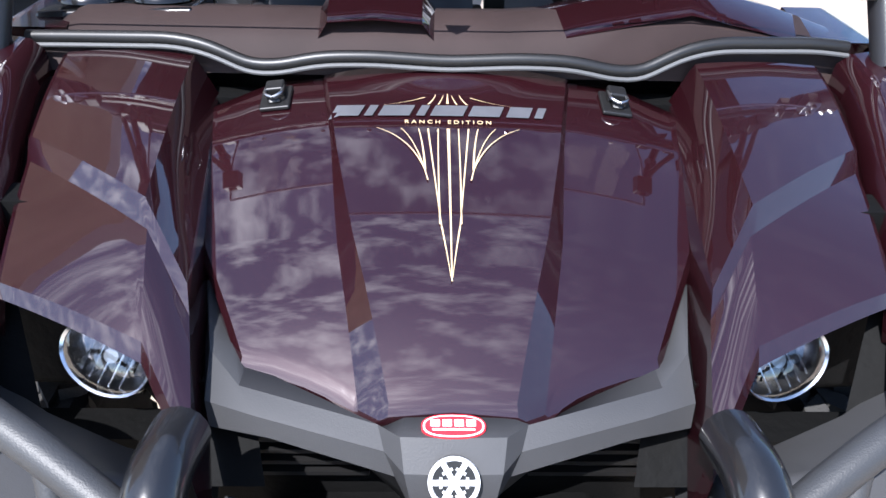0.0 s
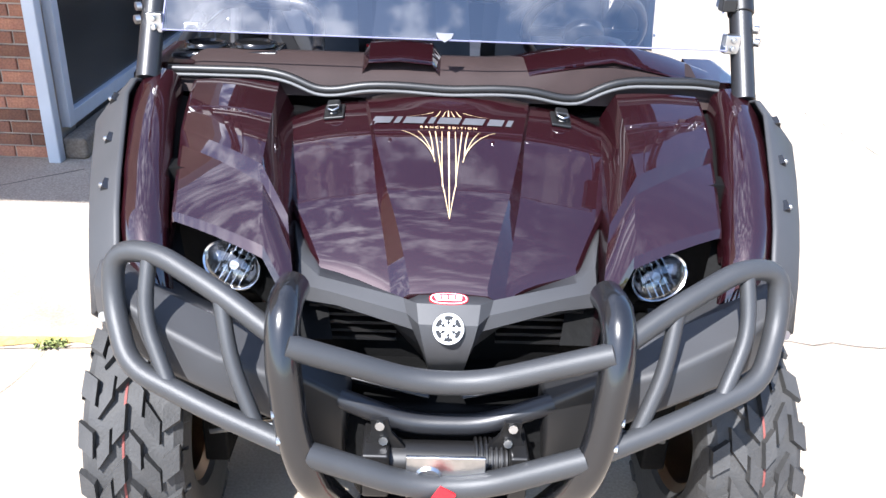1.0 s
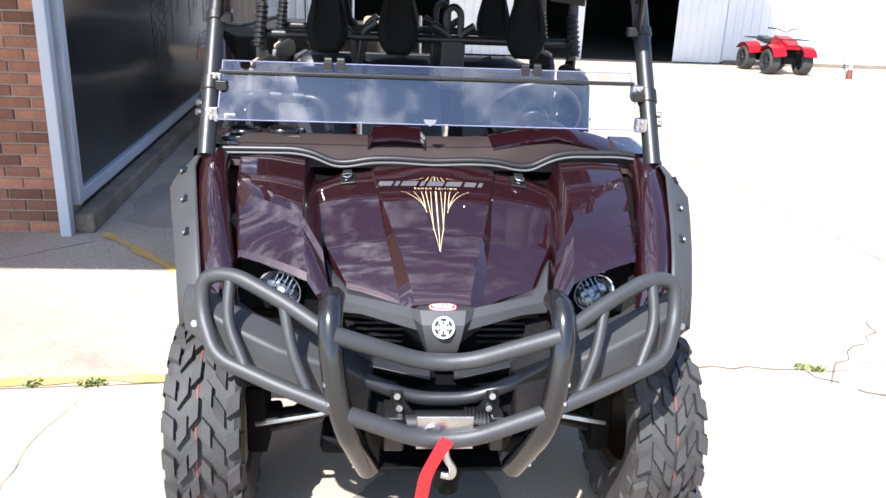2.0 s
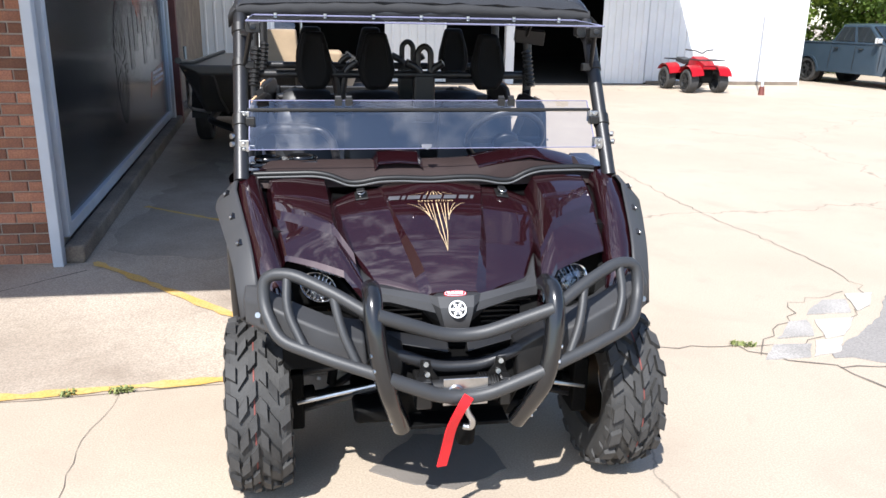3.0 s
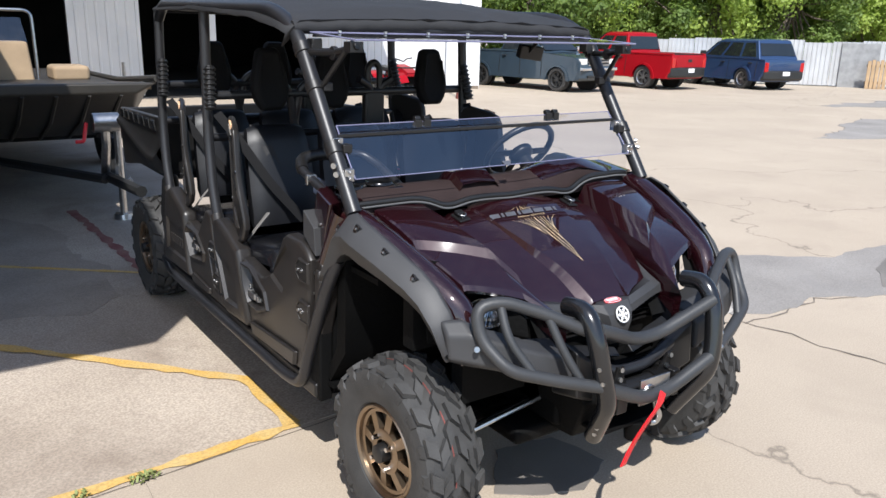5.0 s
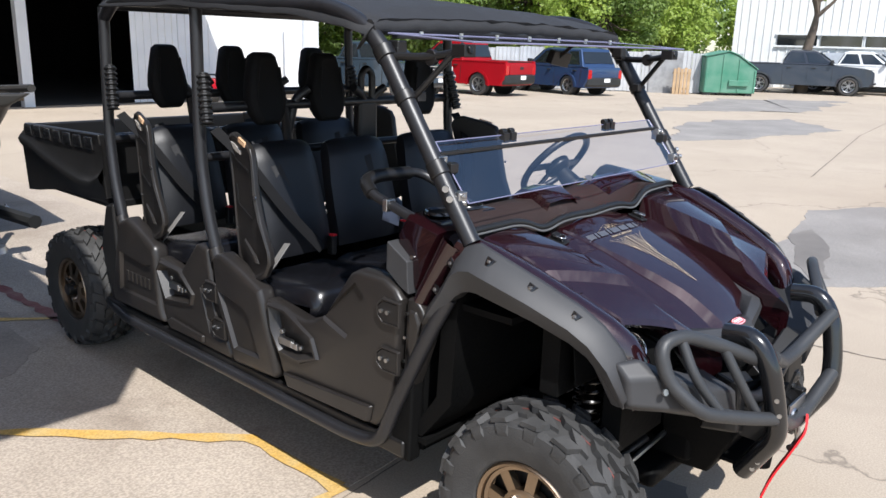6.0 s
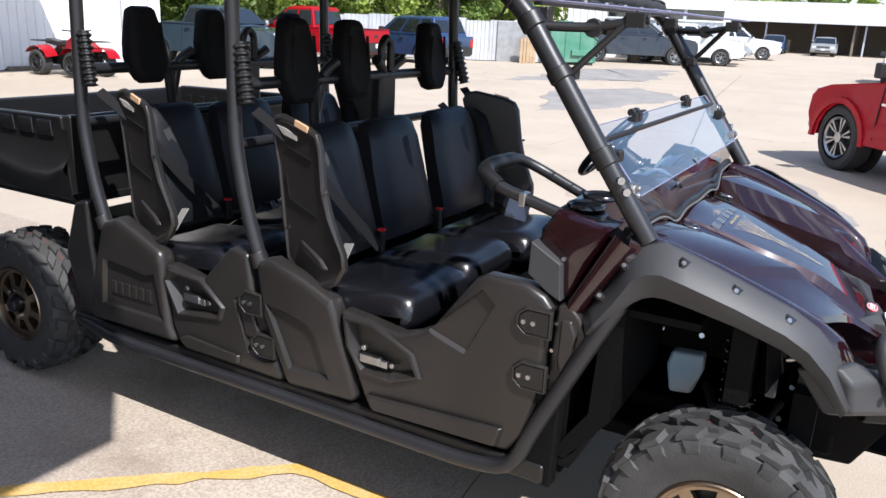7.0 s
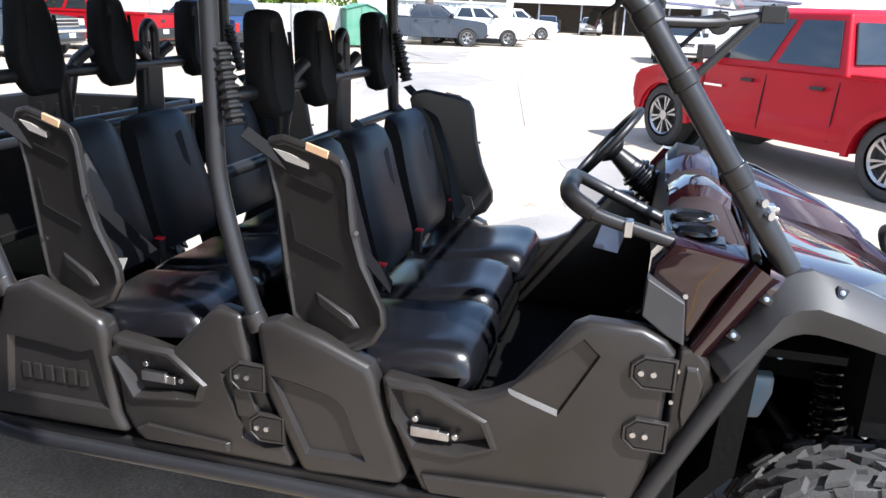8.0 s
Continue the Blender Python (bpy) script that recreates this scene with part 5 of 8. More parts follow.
FRONT_W, REAR_W = wheel_meshes(0.215, 1), wheel_meshes(0.265, 2)
for wy, meshes, wx, steer in ((0.0, FRONT_W, 0.655, 3), (2.945, REAR_W, 0.635, 0)):
    for s in SIDES:
        wheel = new("wheel", meshes[0])
        wheel.matrix_world = pose(s * wx, wy, 0.316, random.Random(wy + s).uniform(0, 60), 0, (180 if s > 0 else 0) + steer)
        wheel.parent = utv
        tagged(wheel, "knobbly off-road tyre on a bronze alloy rim")
        for nm, me in zip(("rim", "hub_cap", "tread"), meshes[1:4]):
            o = new(nm, me)
            o.parent = wheel
            if nm == "tread":
                tagged(o, kind="stuff")
        for k in range(4):
            o = new("lug_nut", meshes[4])
            a = 2 * math.pi * (k + 0.5) / 4
            o.location = (0, 0.056 * math.cos(a), 0.056 * math.sin(a))
            o.parent = wheel
        # faded marking stripe round the tread
        bm = bmesh.new()
        lathe(bm, [(-0.0025, 0.2995), (0.0, 0.3000), (0.0025, 0.2995)], (-0.012, 0, 0), 64, "x")
        tread_stripe = part("tread_stripe", bm, material("tread_mark", (0.22, 0.06, 0.05), rough=0.8, var=0.5, var_scale=20), wheel, "thin red marking line round the tread")

# suspension, shocks, shafts and wheel wells
for s in SIDES:
    bm = bmesh.new()
    for q in ([(-0.20, -0.10, 0.40), (-0.52, 0.0, 0.27)], [(-0.20, 0.16, 0.40), (-0.52, 0.0, 0.27)], [(-0.20, -0.08, 0.50), (-0.50, 0.0, 0.42)], [(-0.20, 0.14, 0.50), (-0.50, 0.0, 0.42)]):
        sweep(bm, mir(s, q), 0.015, 10)
    part("suspension_arm", bm, M_TUBE, utv)
    bm = bmesh.new()
    sweep(bm, mir(s, [(-0.15, 0.0, 0.36), (-0.54, 0.0, 0.316)]), 0.018, 12)
    sweep(bm, mir(s, [(-0.46, 0.0, 0.325), (-0.53, 0.0, 0.318)]), 0.040, 14)
    box(bm, *sorted((s * 0.50, s * 0.56)), -0.06, 0.06, 0.22, 0.44)
    part("drive_shaft", bm, M_UNDERSHADE, utv, bevel=0.008)
    bm = bmesh.new()
    a, b = Vector(mir(s, [(-0.40, 0.015, 0.36)])[0]), Vector(mir(s, [(-0.34, 0.035, 0.80)])[0])
    sweep(bm, [a, b], 0.018, 12)
    pts = []
    for i in range(121):
        t = i / 120
        an = t * 2 * math.pi * 10
        d = (b - a).normalized()
        u = d.orthogonal().normalized()
        v = d.cross(u)
        pts.append(a.lerp(b, 0.2 + 0.7 * t) + (u * math.cos(an) + v * math.sin(an)) * 0.045)
    shock = part("shock_absorber", bm, M_UNDERSHADE, utv, "black coil-over shock absorber")
    bm = bmesh.new()
    sweep(bm, pts, 0.007, 6)
    part("coil_spring", bm, M_GLOSSBLK, shock, "gloss black coil spring")
    for q in ((-0.440, 0.02, 0.38), (-0.375, 0.03, 0.775), (-0.30, 0.16, 0.70), (-0.29, -0.11, 0.60), (-0.31, -0.09, 0.50), (-0.32, 0.10, 0.47), (-0.205, 0.30, 0.66), (-0.205, 0.05, 0.72), (-0.205, 0.34, 0.54)):
        bm = bmesh.new()
        disc(bm, mir(s, [q])[0], (s, -0.15, 0.3), 0.008, 0.012, 8)
        part("bolt", bm, M_STEEL, shock)
    bm = bmesh.new()
    sweep(bm, mir(s, [(-0.20, -0.16, 0.44), (-0.52, -0.12, 0.36)]), 0.009, 8)
    part("tie_rod", bm, M_STEEL, utv)
    # near-black boxes stand for the shade inside the arch
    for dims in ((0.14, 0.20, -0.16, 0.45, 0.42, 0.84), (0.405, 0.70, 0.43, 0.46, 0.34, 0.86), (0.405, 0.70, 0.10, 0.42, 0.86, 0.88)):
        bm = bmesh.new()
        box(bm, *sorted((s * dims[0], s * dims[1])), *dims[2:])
        part("wheel_well", bm, M_UNDERSHADE, utv)
    # translucent bottle and grey plate seen inside the arch
    if s < 0:
        bm = bmesh.new()
        loft(bm, [[(x, 0.175, 0.478), (x, 0.245, 0.470), (x, 0.262, 0.560), (x, 0.250, 0.612), (x, 0.150, 0.618), (x, 0.150, 0.560)] for x in (-0.26, -0.205)])
        part("fluid_reservoir", bm, material("reservoir", (0.34, 0.58, 0.70), rough=0.3, var=0.5, var_scale=9, second=(0.62, 0.66, 0.70)), utv, "pale translucent fluid bottle", bevel=0.012)
        bm = bmesh.new()
        box(bm, -0.285, -0.26, -0.070, -0.040, 0.545, 0.735)
        part("grey_strut", bm, material("strut_grey", (0.62, 0.60, 0.58), rough=0.4, metal=0.0, var=0.2), utv, "grey metal strut plate", bevel=0.006)
    bm = bmesh.new()
    prism(bm, [(0.43, 0.62), (0.50, 0.62), (0.53, 0.31), (0.44, 0.31)], s * 0.70, s * 0.755)
    part("mud_guard", bm, M_UNDERSHADE, utv, bevel=0.01)
bm = bmesh.new()
box(bm, -0.33, 0.33, -0.2, 3.4, 0.30, 0.36)
box(bm, -0.20, 0.20, -0.25, 0.5, 0.36, 0.62)
box(bm, -0.26, 0.26, 2.5, 3.1, 0.36, 0.62)
part("chassis", bm, M_UNDERSHADE, utv, bevel=0.02)


# ---- side panels, doors, floor ----
def carved(name, poly, x0, x1, cuts, mat, parent, label="", edge=0.020):
    """A moulded plate with a (y, z) outline, rounded edges and tapering pockets cut into its outer face."""
    s = 1 if x1 > 0 else -1
    plate, tool = bmesh.new(), bmesh.new()
    prism(plate, poly, x0, x1)
    for cut, depth in cuts:
        loft(tool, [[(x1 - s * depth, y, z) for y, z in shrink(cut, 0.012)], [(x1 + s * 0.02, y, z) for y, z in shrink(cut, -0.012)]])
    obs = []
    for b in (plate, tool):
        bmesh.ops.recalc_face_normals(b, faces=b.faces)
        me = bpy.data.meshes.new(name)
        b.to_mesh(me)
        b.free()
        obs.append(bpy.data.objects.new(name, me))
        scene.collection.objects.link(obs[-1])
    bev = obs[0].modifiers.new("edge", "BEVEL")
    bev.width, bev.segments, bev.limit_method, bev.angle_limit = edge, 4, "ANGLE", radians(50)
    cutm = obs[0].modifiers.new("cut", "BOOLEAN")
    cutm.operation, cutm.object, cutm.solver = "DIFFERENCE", obs[1], "EXACT"
    me = bpy.data.meshes.new_from_object(obs[0].evaluated_get(bpy.context.evaluated_depsgraph_get()))
    for o in obs:
        bpy.data.objects.remove(o)
    b = bmesh.new()
    b.from_mesh(me)
    bpy.data.meshes.remove(me)
    return part(name, b, mat, parent, label, bevel=0.005, sharp=30)


def raised(parent, poly, s, x, up, name, mat, d=0.03, bevel=0.008):
    """A raised field on a panel."""
    bm = bmesh.new()
    loft(bm, [[(s * x, y, z) for y, z in poly], [(s * (x + up), y, z) for y, z in shrink(poly, d)]])
    return part(name, bm, mat, parent, bevel=bevel, sharp=30)


for s in SIDES:
    X = 0.772
    for nm, poly, lab in (("front_door", FRONT_DOOR, "low moulded black front half door with latch and hinges"), ("side_panel", B_PANEL, "moulded black body panel between the doors"), ("rear_door", REAR_DOOR, "low moulded black rear half door with latch and hinges"), ("side_panel", C_PANEL, "moulded black rear body panel with raised lettering bars")):
        door = poly in (FRONT_DOOR, REAR_DOOR)
        XP = X if door else X + 0.012
        cuts = {id(FRONT_DOOR): [(DOOR_POCKET, 0.014), (DOOR_LATCH, 0.026)], id(B_PANEL): [(B_POCKET, 0.016)], id(REAR_DOOR): [(REAR_HINGE, 0.014), (REAR_LATCH, 0.026)], id(C_PANEL): [(C_POCKET, 0.016)]}[id(poly)]
        pn = carved(nm, poly, s * 0.705, s * XP, cuts, M_DOOR, utv, lab, 0.018 if door else 0.026)
        if poly is FRONT_DOOR:
            raised(pn, [(0.60, 0.405), (1.045, 0.392), (1.070, 0.442), (0.585, 0.470)], s, X, 0.016, "lower_rib", M_DOOR, 0.012, 0.006)
            hy, hz, hin, hpost, bz = 1.053, 0.566, (0.520, 0.812), (0.522, 0.652), DOOR_LATCH
        elif poly is REAR_DOOR:
            raised(pn, [(1.60, 0.400), (1.870, 0.396), (1.900, 0.425), (1.86, 0.450), (1.600, 0.432)], s, X, 0.014, "lower_rib", M_DOOR, 0.010, 0.005)
            raised(pn, [(1.545, 0.600), (1.600, 0.600), (1.585, 0.510), (1.510, 0.510)], s, X - 0.014, 0.012, "hinge_plate", M_DOOR, 0.006, 0.004)
            hy, hz, hin, hpost, bz = 1.826, 0.600, (1.545, 0.640), (1.492, 0.497), REAR_LATCH
        elif poly is C_PANEL:
            yy = 2.262
            for k in range(6):                       # raised maker's lettering, as bars
                bm = bmesh.new()
                prism(bm, [(yy, 0.524), (yy - 0.026, 0.526), (yy - 0.026, 0.574), (yy, 0.574)], s * (XP - 0.018), s * (XP - 0.009))
                part("raised_bar", bm, M_DOOR, pn, bevel=0.002)
                yy -= 0.038
        if door:
            # latch in a recessed bezel
            bm = bmesh.new()
            loft(bm, [[(s * (X - 0.006), y, z) for y, z in shrink(bz, -0.026)], [(s * (X + 0.011), y, z) for y, z in shrink(bz, -0.016)], [(s * (X + 0.012), y, z) for y, z in shrink(bz, -0.006)], [(s * (X - 0.018), y, z) for y, z in shrink(bz, 0.010)]], cap=False)
            part("latch_bezel", bm, M_DOOR, pn, "raised bezel round the door latch", sharp=40)
            bm = bmesh.new()
            box(bm, *sorted((s * (X - 0.012), s * (X + 0.006))), hy - 0.035, hy + 0.040, hz - 0.020, hz + 0.008)
            box(bm, *sorted((s * (X - 0.012), s * (X + 0.000))), hy - 0.060, hy - 0.030, hz - 0.024, hz + 0.000)
            disc(bm, (s * (X - 0.014), hy + 0.030, hz + 0.026), (s, 0, 0), 0.009, 0.014, 10)
            disc(bm, (s * (X - 0.014), hy - 0.075, hz - 0.010), (s, 0, 0), 0.009, 0.012, 10)
            part("door_latch", bm, M_STEEL, pn, "bare steel paddle latch", bevel=0.006)
            for (yh, zh) in (hin, hpost):
                bm = bmesh.new()
                o = 1.0
                poly_h = [(yh - 0.045, zh + 0.034), (yh + 0.020, zh + 0.034), (yh + 0.042, zh + 0.014), (yh + 0.042, zh - 0.014), (yh + 0.020, zh - 0.034), (yh - 0.045, zh - 0.034)]
                prism(bm, poly_h, s * (X + 0.002), s * (X + 0.010))
                hg = part("hinge", bm, M_BLACKPL, pn, "black strap hinge with two bolts", bevel=0.003)
                bm = bmesh.new()
                for d in (-0.002, 0.026):
                    disc(bm, (s * (X + 0.010), yh + d, zh), (s, 0, 0), 0.007, 0.006, 10)
                part("hinge_bolts", bm, M_STEEL, hg)
                bm = bmesh.new()
                loft(bm, [[(s * X, y, z) for y, z in shrink(poly_h, -0.012)], [(s * (X + 0.012), y, z) for y, z in shrink(poly_h, -0.008)], [(s * (X + 0.012), y, z) for y, z in shrink(poly_h, -0.002)], [(s * (X + 0.003), y, z) for y, z in poly_h]])
                part("hinge_rim", bm, M_DOOR, hg, bevel=0.002)
    # hinge post ahead of the front door, rear quarter, sill tube and kick tube
    bm = bmesh.new()
    prism(bm, [(0.466, 0.866), (0.478, 0.62), (0.503, 0.45), (0.545, 0.37), (0.520, 0.37), (0.440, 0.56), (0.365, 0.77), (0.398, 0.842), (0.43, 0.872)], s * 0.70, s * 0.752)
    hp = part("hinge_post", bm, M_DOOR, utv, bevel=0.01)
    bm = bmesh.new()
    boss = [(0.448, 0.835), (0.452, 0.70), (0.440, 0.665), (0.405, 0.735), (0.400, 0.800), (0.420, 0.835)]
    loft(bm, [[(s * x, y, z) for y, z in shrink(boss, d)] for x, d in ((0.745, 0.0), (0.758, 0.004), (0.763, 0.012))])
    part("post_boss", bm, M_DOOR, hp, "moulded boss on the hinge post", bevel=0.003, sharp=25)
    for y, z in ((0.4635, 0.815), (0.470, 0.735), (0.474, 0.655)):
        bm = bmesh.new()
        disc(bm, (s * 0.752, y, z), (s, 0, 0), 0.0055, 0.004, 8)
        part("screw", bm, M_STEEL, hp)
    bm = bmesh.new()
    prism(bm, [(2.42, 0.86), (2.50, 0.84), (2.58, 0.62), (2.50, 0.36), (2.38, 0.36), (2.415, 0.7)], s * 0.66, s * 0.74)
    part("rear_quarter", bm, M_BLACKPL, utv, bevel=0.02)
    bm = bmesh.new()
    tube(bm, mir(s, [(-0.742, 0.300, 0.905), (-0.758, 0.352, 0.800), (-0.768, 0.505, 0.478), (-0.770, 0.556, 0.345), (-0.770, 0.70, 0.322), (-0.770, 2.30, 0.330), (-0.740, 2.52, 0.355)]), 0.024, 0.09, 14)
    part("sill_tube", bm, M_TUBE, utv, "black steel sill tube", sharp=60)
    bm = bmesh.new()
    box(bm, *sorted((s * 0.40, s * 0.764)), 0.46, 2.52, 0.318, 0.380)
    part("sill_board", bm, M_BLACKPL, utv, bevel=0.012)

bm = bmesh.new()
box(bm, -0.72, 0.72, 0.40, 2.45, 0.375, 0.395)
part("cabin_floor", bm, M_UNDERSHADE, utv)
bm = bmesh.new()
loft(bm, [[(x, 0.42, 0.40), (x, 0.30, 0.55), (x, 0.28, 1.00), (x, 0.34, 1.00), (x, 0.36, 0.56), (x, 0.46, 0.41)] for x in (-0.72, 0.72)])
part("firewall", bm, M_UNDERSHADE, utv)

# ---- seats ----
def cushion(parent, name, cx, w, y0, y1, z1, thick, tilt=0.03, mat=None, label=""):
    """A padded seat cushion with a rolled front edge and a seam."""
    bm = bmesh.new()
    rings = []
    steps = (1.0, 0.985, 0.95, 0.90, 0.82, 0.68, 0.45, 0.2)
    for t in [-u for u in steps] + [0.0] + list(steps[::-1]):
        u = max(0.0, (abs(t) - 0.68) / 0.32)
        r = 1 - math.sqrt(max(0.0, 1 - u * u))
        top = z1 - 0.004 - 0.058 * r - 0.006 * (1 - abs(t))
        f, low = y0 + 0.040 * r, z1 - thick + 0.012 * r
        prof = [(f + 0.03, low), (f + 0.004, low + 0.012), (f - 0.008, low + thick * 0.32), (f - 0.002, top - 0.040), (f + 0.014, top - 0.014), (f + 0.042, top - 0.001), (f + 0.085, top + 0.004), (f + 0.15, top - 0.002), ((y0 + y1) / 2, top - tilt * 0.5), (y1 - 0.05, top - tilt), (y1, top - tilt - 0.03), (y1, low)]
        rings.append([(cx + w / 2 * t, y, z) for y, z in prof])
    loft(bm, rings)
    return part(name, bm, mat or M_VINYL, parent, label, sharp=60)


def backrest(parent, cx, w, y0, z0, y1, z1):
    bm = bmesh.new()
    rings, n = [], 10
    d = Vector((0, y1 - y0, z1 - z0))
    L = d.length
    d.normalize()
    nrm = Vector((0, -d.z, d.y))
    for i in range(n + 1):
        t = -1 + 2 * i / n
        k = 1 - abs(t) ** 4
        prof = []
        for a, f in ((0.0, 0.0), (0.0, 0.045), (0.12, 0.066), (0.35, 0.062), (0.6, 0.058), (0.82, 0.060), (0.95, 0.045), (1.0, 0.015), (1.0, -0.03), (0.9, -0.05), (0.1, -0.05)):
            side = 1 - (0.16 * a ** 3 if abs(t) > 0.3 else 0.1 * a ** 3)
            p = Vector((cx + w / 2 * t * side, y0, z0)) + d * L * a * (1 - 0.03 * (abs(t) ** 6)) + nrm * (f * (0.55 + 0.45 * k))
            prof.append(p)
        rings.append(prof)
    loft(bm, rings)
    return part("backrest", bm, M_SEATBACK, parent, "padded black backrest", sharp=60)


def headrest(parent, c, w=0.195, h=0.295):
    """A tall tapered head restraint with a rib down each face."""
    bm = bmesh.new()
    out = [(-0.26, -0.5), (0.26, -0.5), (0.42, -0.36), (0.5, -0.16), (0.47, 0.02), (0.36, 0.30), (0.29, 0.46), (0.22, 0.5), (-0.22, 0.5), (-0.29, 0.46), (-0.36, 0.30), (-0.47, 0.02), (-0.5, -0.16), (-0.42, -0.36)]
    full = [[(c[0] + x * w * k, c[1] + y + 0.03 * z, c[2] + z * h * (1 - (1 - k) * 0.5)) for x, z in out] for y, k in ((0.050, 0.62), (0.040, 0.88), (0.005, 1.0), (-0.022, 0.94), (-0.036, 0.70), (-0.030, 0.40))]
    loft(bm, full)
    hr = part("headrest", bm, M_HEADREST, parent, "tall tapered black headrest", bevel=0.008, sharp=45)
    bm = bmesh.new()
    for k in SIDES:
        sweep(bm, [(c[0] + k * w * 0.26, c[1] - 0.034, c[2] + h * 0.30), (c[0] + k * w * 0.33, c[1] - 0.036, c[2] - h * 0.10), (c[0] + k * w * 0.20, c[1] - 0.036, c[2] - h * 0.36)], 0.006, 6)
    part("headrest_rib", bm, M_HEADREST, hr)
    return hr


SIDE_GUARD = [(1.518, 1.235), (1.500, 1.266), (1.462, 1.276), (1.335, 1.252), (1.295, 1.235), (1.277, 1.200), (1.257, 1.067), (1.230, 0.970), (1.180, 0.860), (1.176, 0.815), (1.205, 0.765), (1.270, 0.732), (1.400, 0.752), (1.440, 0.785), (1.465, 0.910), (1.490, 1.120)]


def hip_guard(parent, s, dy):
    """The tall moulded guard beside an outer seat, with a pale plate for its grip hole, and a scoop."""
    lift = 0.02 if dy else 0.0
    P = [(y + dy, z + lift) for y, z in SIDE_GUARD]
    x = 0.748

    def turn_in(bm):
        for v in bm.verts:
            d = v.co.y - 1.262 - dy
            if d > 0:
                v.co.y += 0.07 * d
                v.co.x -= s * 0.30 * d
    bm = bmesh.new()
    loft(bm, [[(s * (x - 0.030), y, z) for y, z in shrink(P, 0.010)], [(s * (x - 0.020), y, z) for y, z in P], [(s * (x - 0.004), y, z) for y, z in P], [(s * (x + 0.004), y, z) for y, z in shrink(P, 0.014)], [(s * (x - 0.004), y, z) for y, z in shrink(P, 0.026)]])
    turn_in(bm)
    g = part("hip_guard", bm, M_DOOR, parent, "tall moulded black hip guard with a grip hole", bevel=0.005, sharp=30)
    def at(q):
        return [(y + dy, z + lift) for y, z in q]
    # no hole is cut: a pale plate stands for the light seen through it
    bm = bmesh.new()
    prism(bm, at([(1.385, 1.200), (1.450, 1.212), (1.485, 1.238), (1.440, 1.232), (1.385, 1.214)]), s * (x - 0.006), s * (x + 0.0015))
    turn_in(bm)
    part("grip_light_plate", bm, material("light_through_gap", (0.45, 0.42, 0.38), rough=0.8, var=0.2), g, "pale plate coloured as light through the grip hole")
    for q in ([(1.440, 1.178), (1.318, 1.150), (1.318, 1.144), (1.440, 1.171)], [(1.445, 1.080), (1.432, 1.010), (1.424, 1.010), (1.438, 1.080)], [(1.432, 1.010), (1.290, 0.975), (1.290, 0.969), (1.432, 1.003)]):
        bm = bmesh.new()
        prism(bm, at(q), s * (x - 0.005), s * (x + 0.001))
        turn_in(bm)
        part("moulded_line", bm, M_BLACKPL, g)
    sc = at([(1.372, 0.885), (1.262, 0.842), (1.238, 0.808), (1.258, 0.800), (1.365, 0.848)])
    bm = bmesh.new()
    loft(bm, [[(s * (x - 0.004), y, z) for y, z in sc], [(s * (x + 0.008), y, z) for y, z in shrink(sc, 0.016)]])
    turn_in(bm)
    part("lower_scoop", bm, M_DOOR, g, bevel=0.004, sharp=30)
    bm = bmesh.new()
    prism(bm, at([(1.388, 1.266), (1.328, 1.252), (1.330, 1.234), (1.390, 1.248)]), s * (x - 0.003), s * (x + 0.006))
    turn_in(bm)
    part("warning_label", bm, M_LABEL, g, "small orange warning label")
    for y, z in at(((1.252, 1.06), (1.445, 0.905))):
        bm = bmesh.new()
        disc(bm, (s * x, y, z), (s, 0, 0), 0.006, 0.005, 8)
        turn_in(bm)
        part("screw", bm, M_STEEL, g)


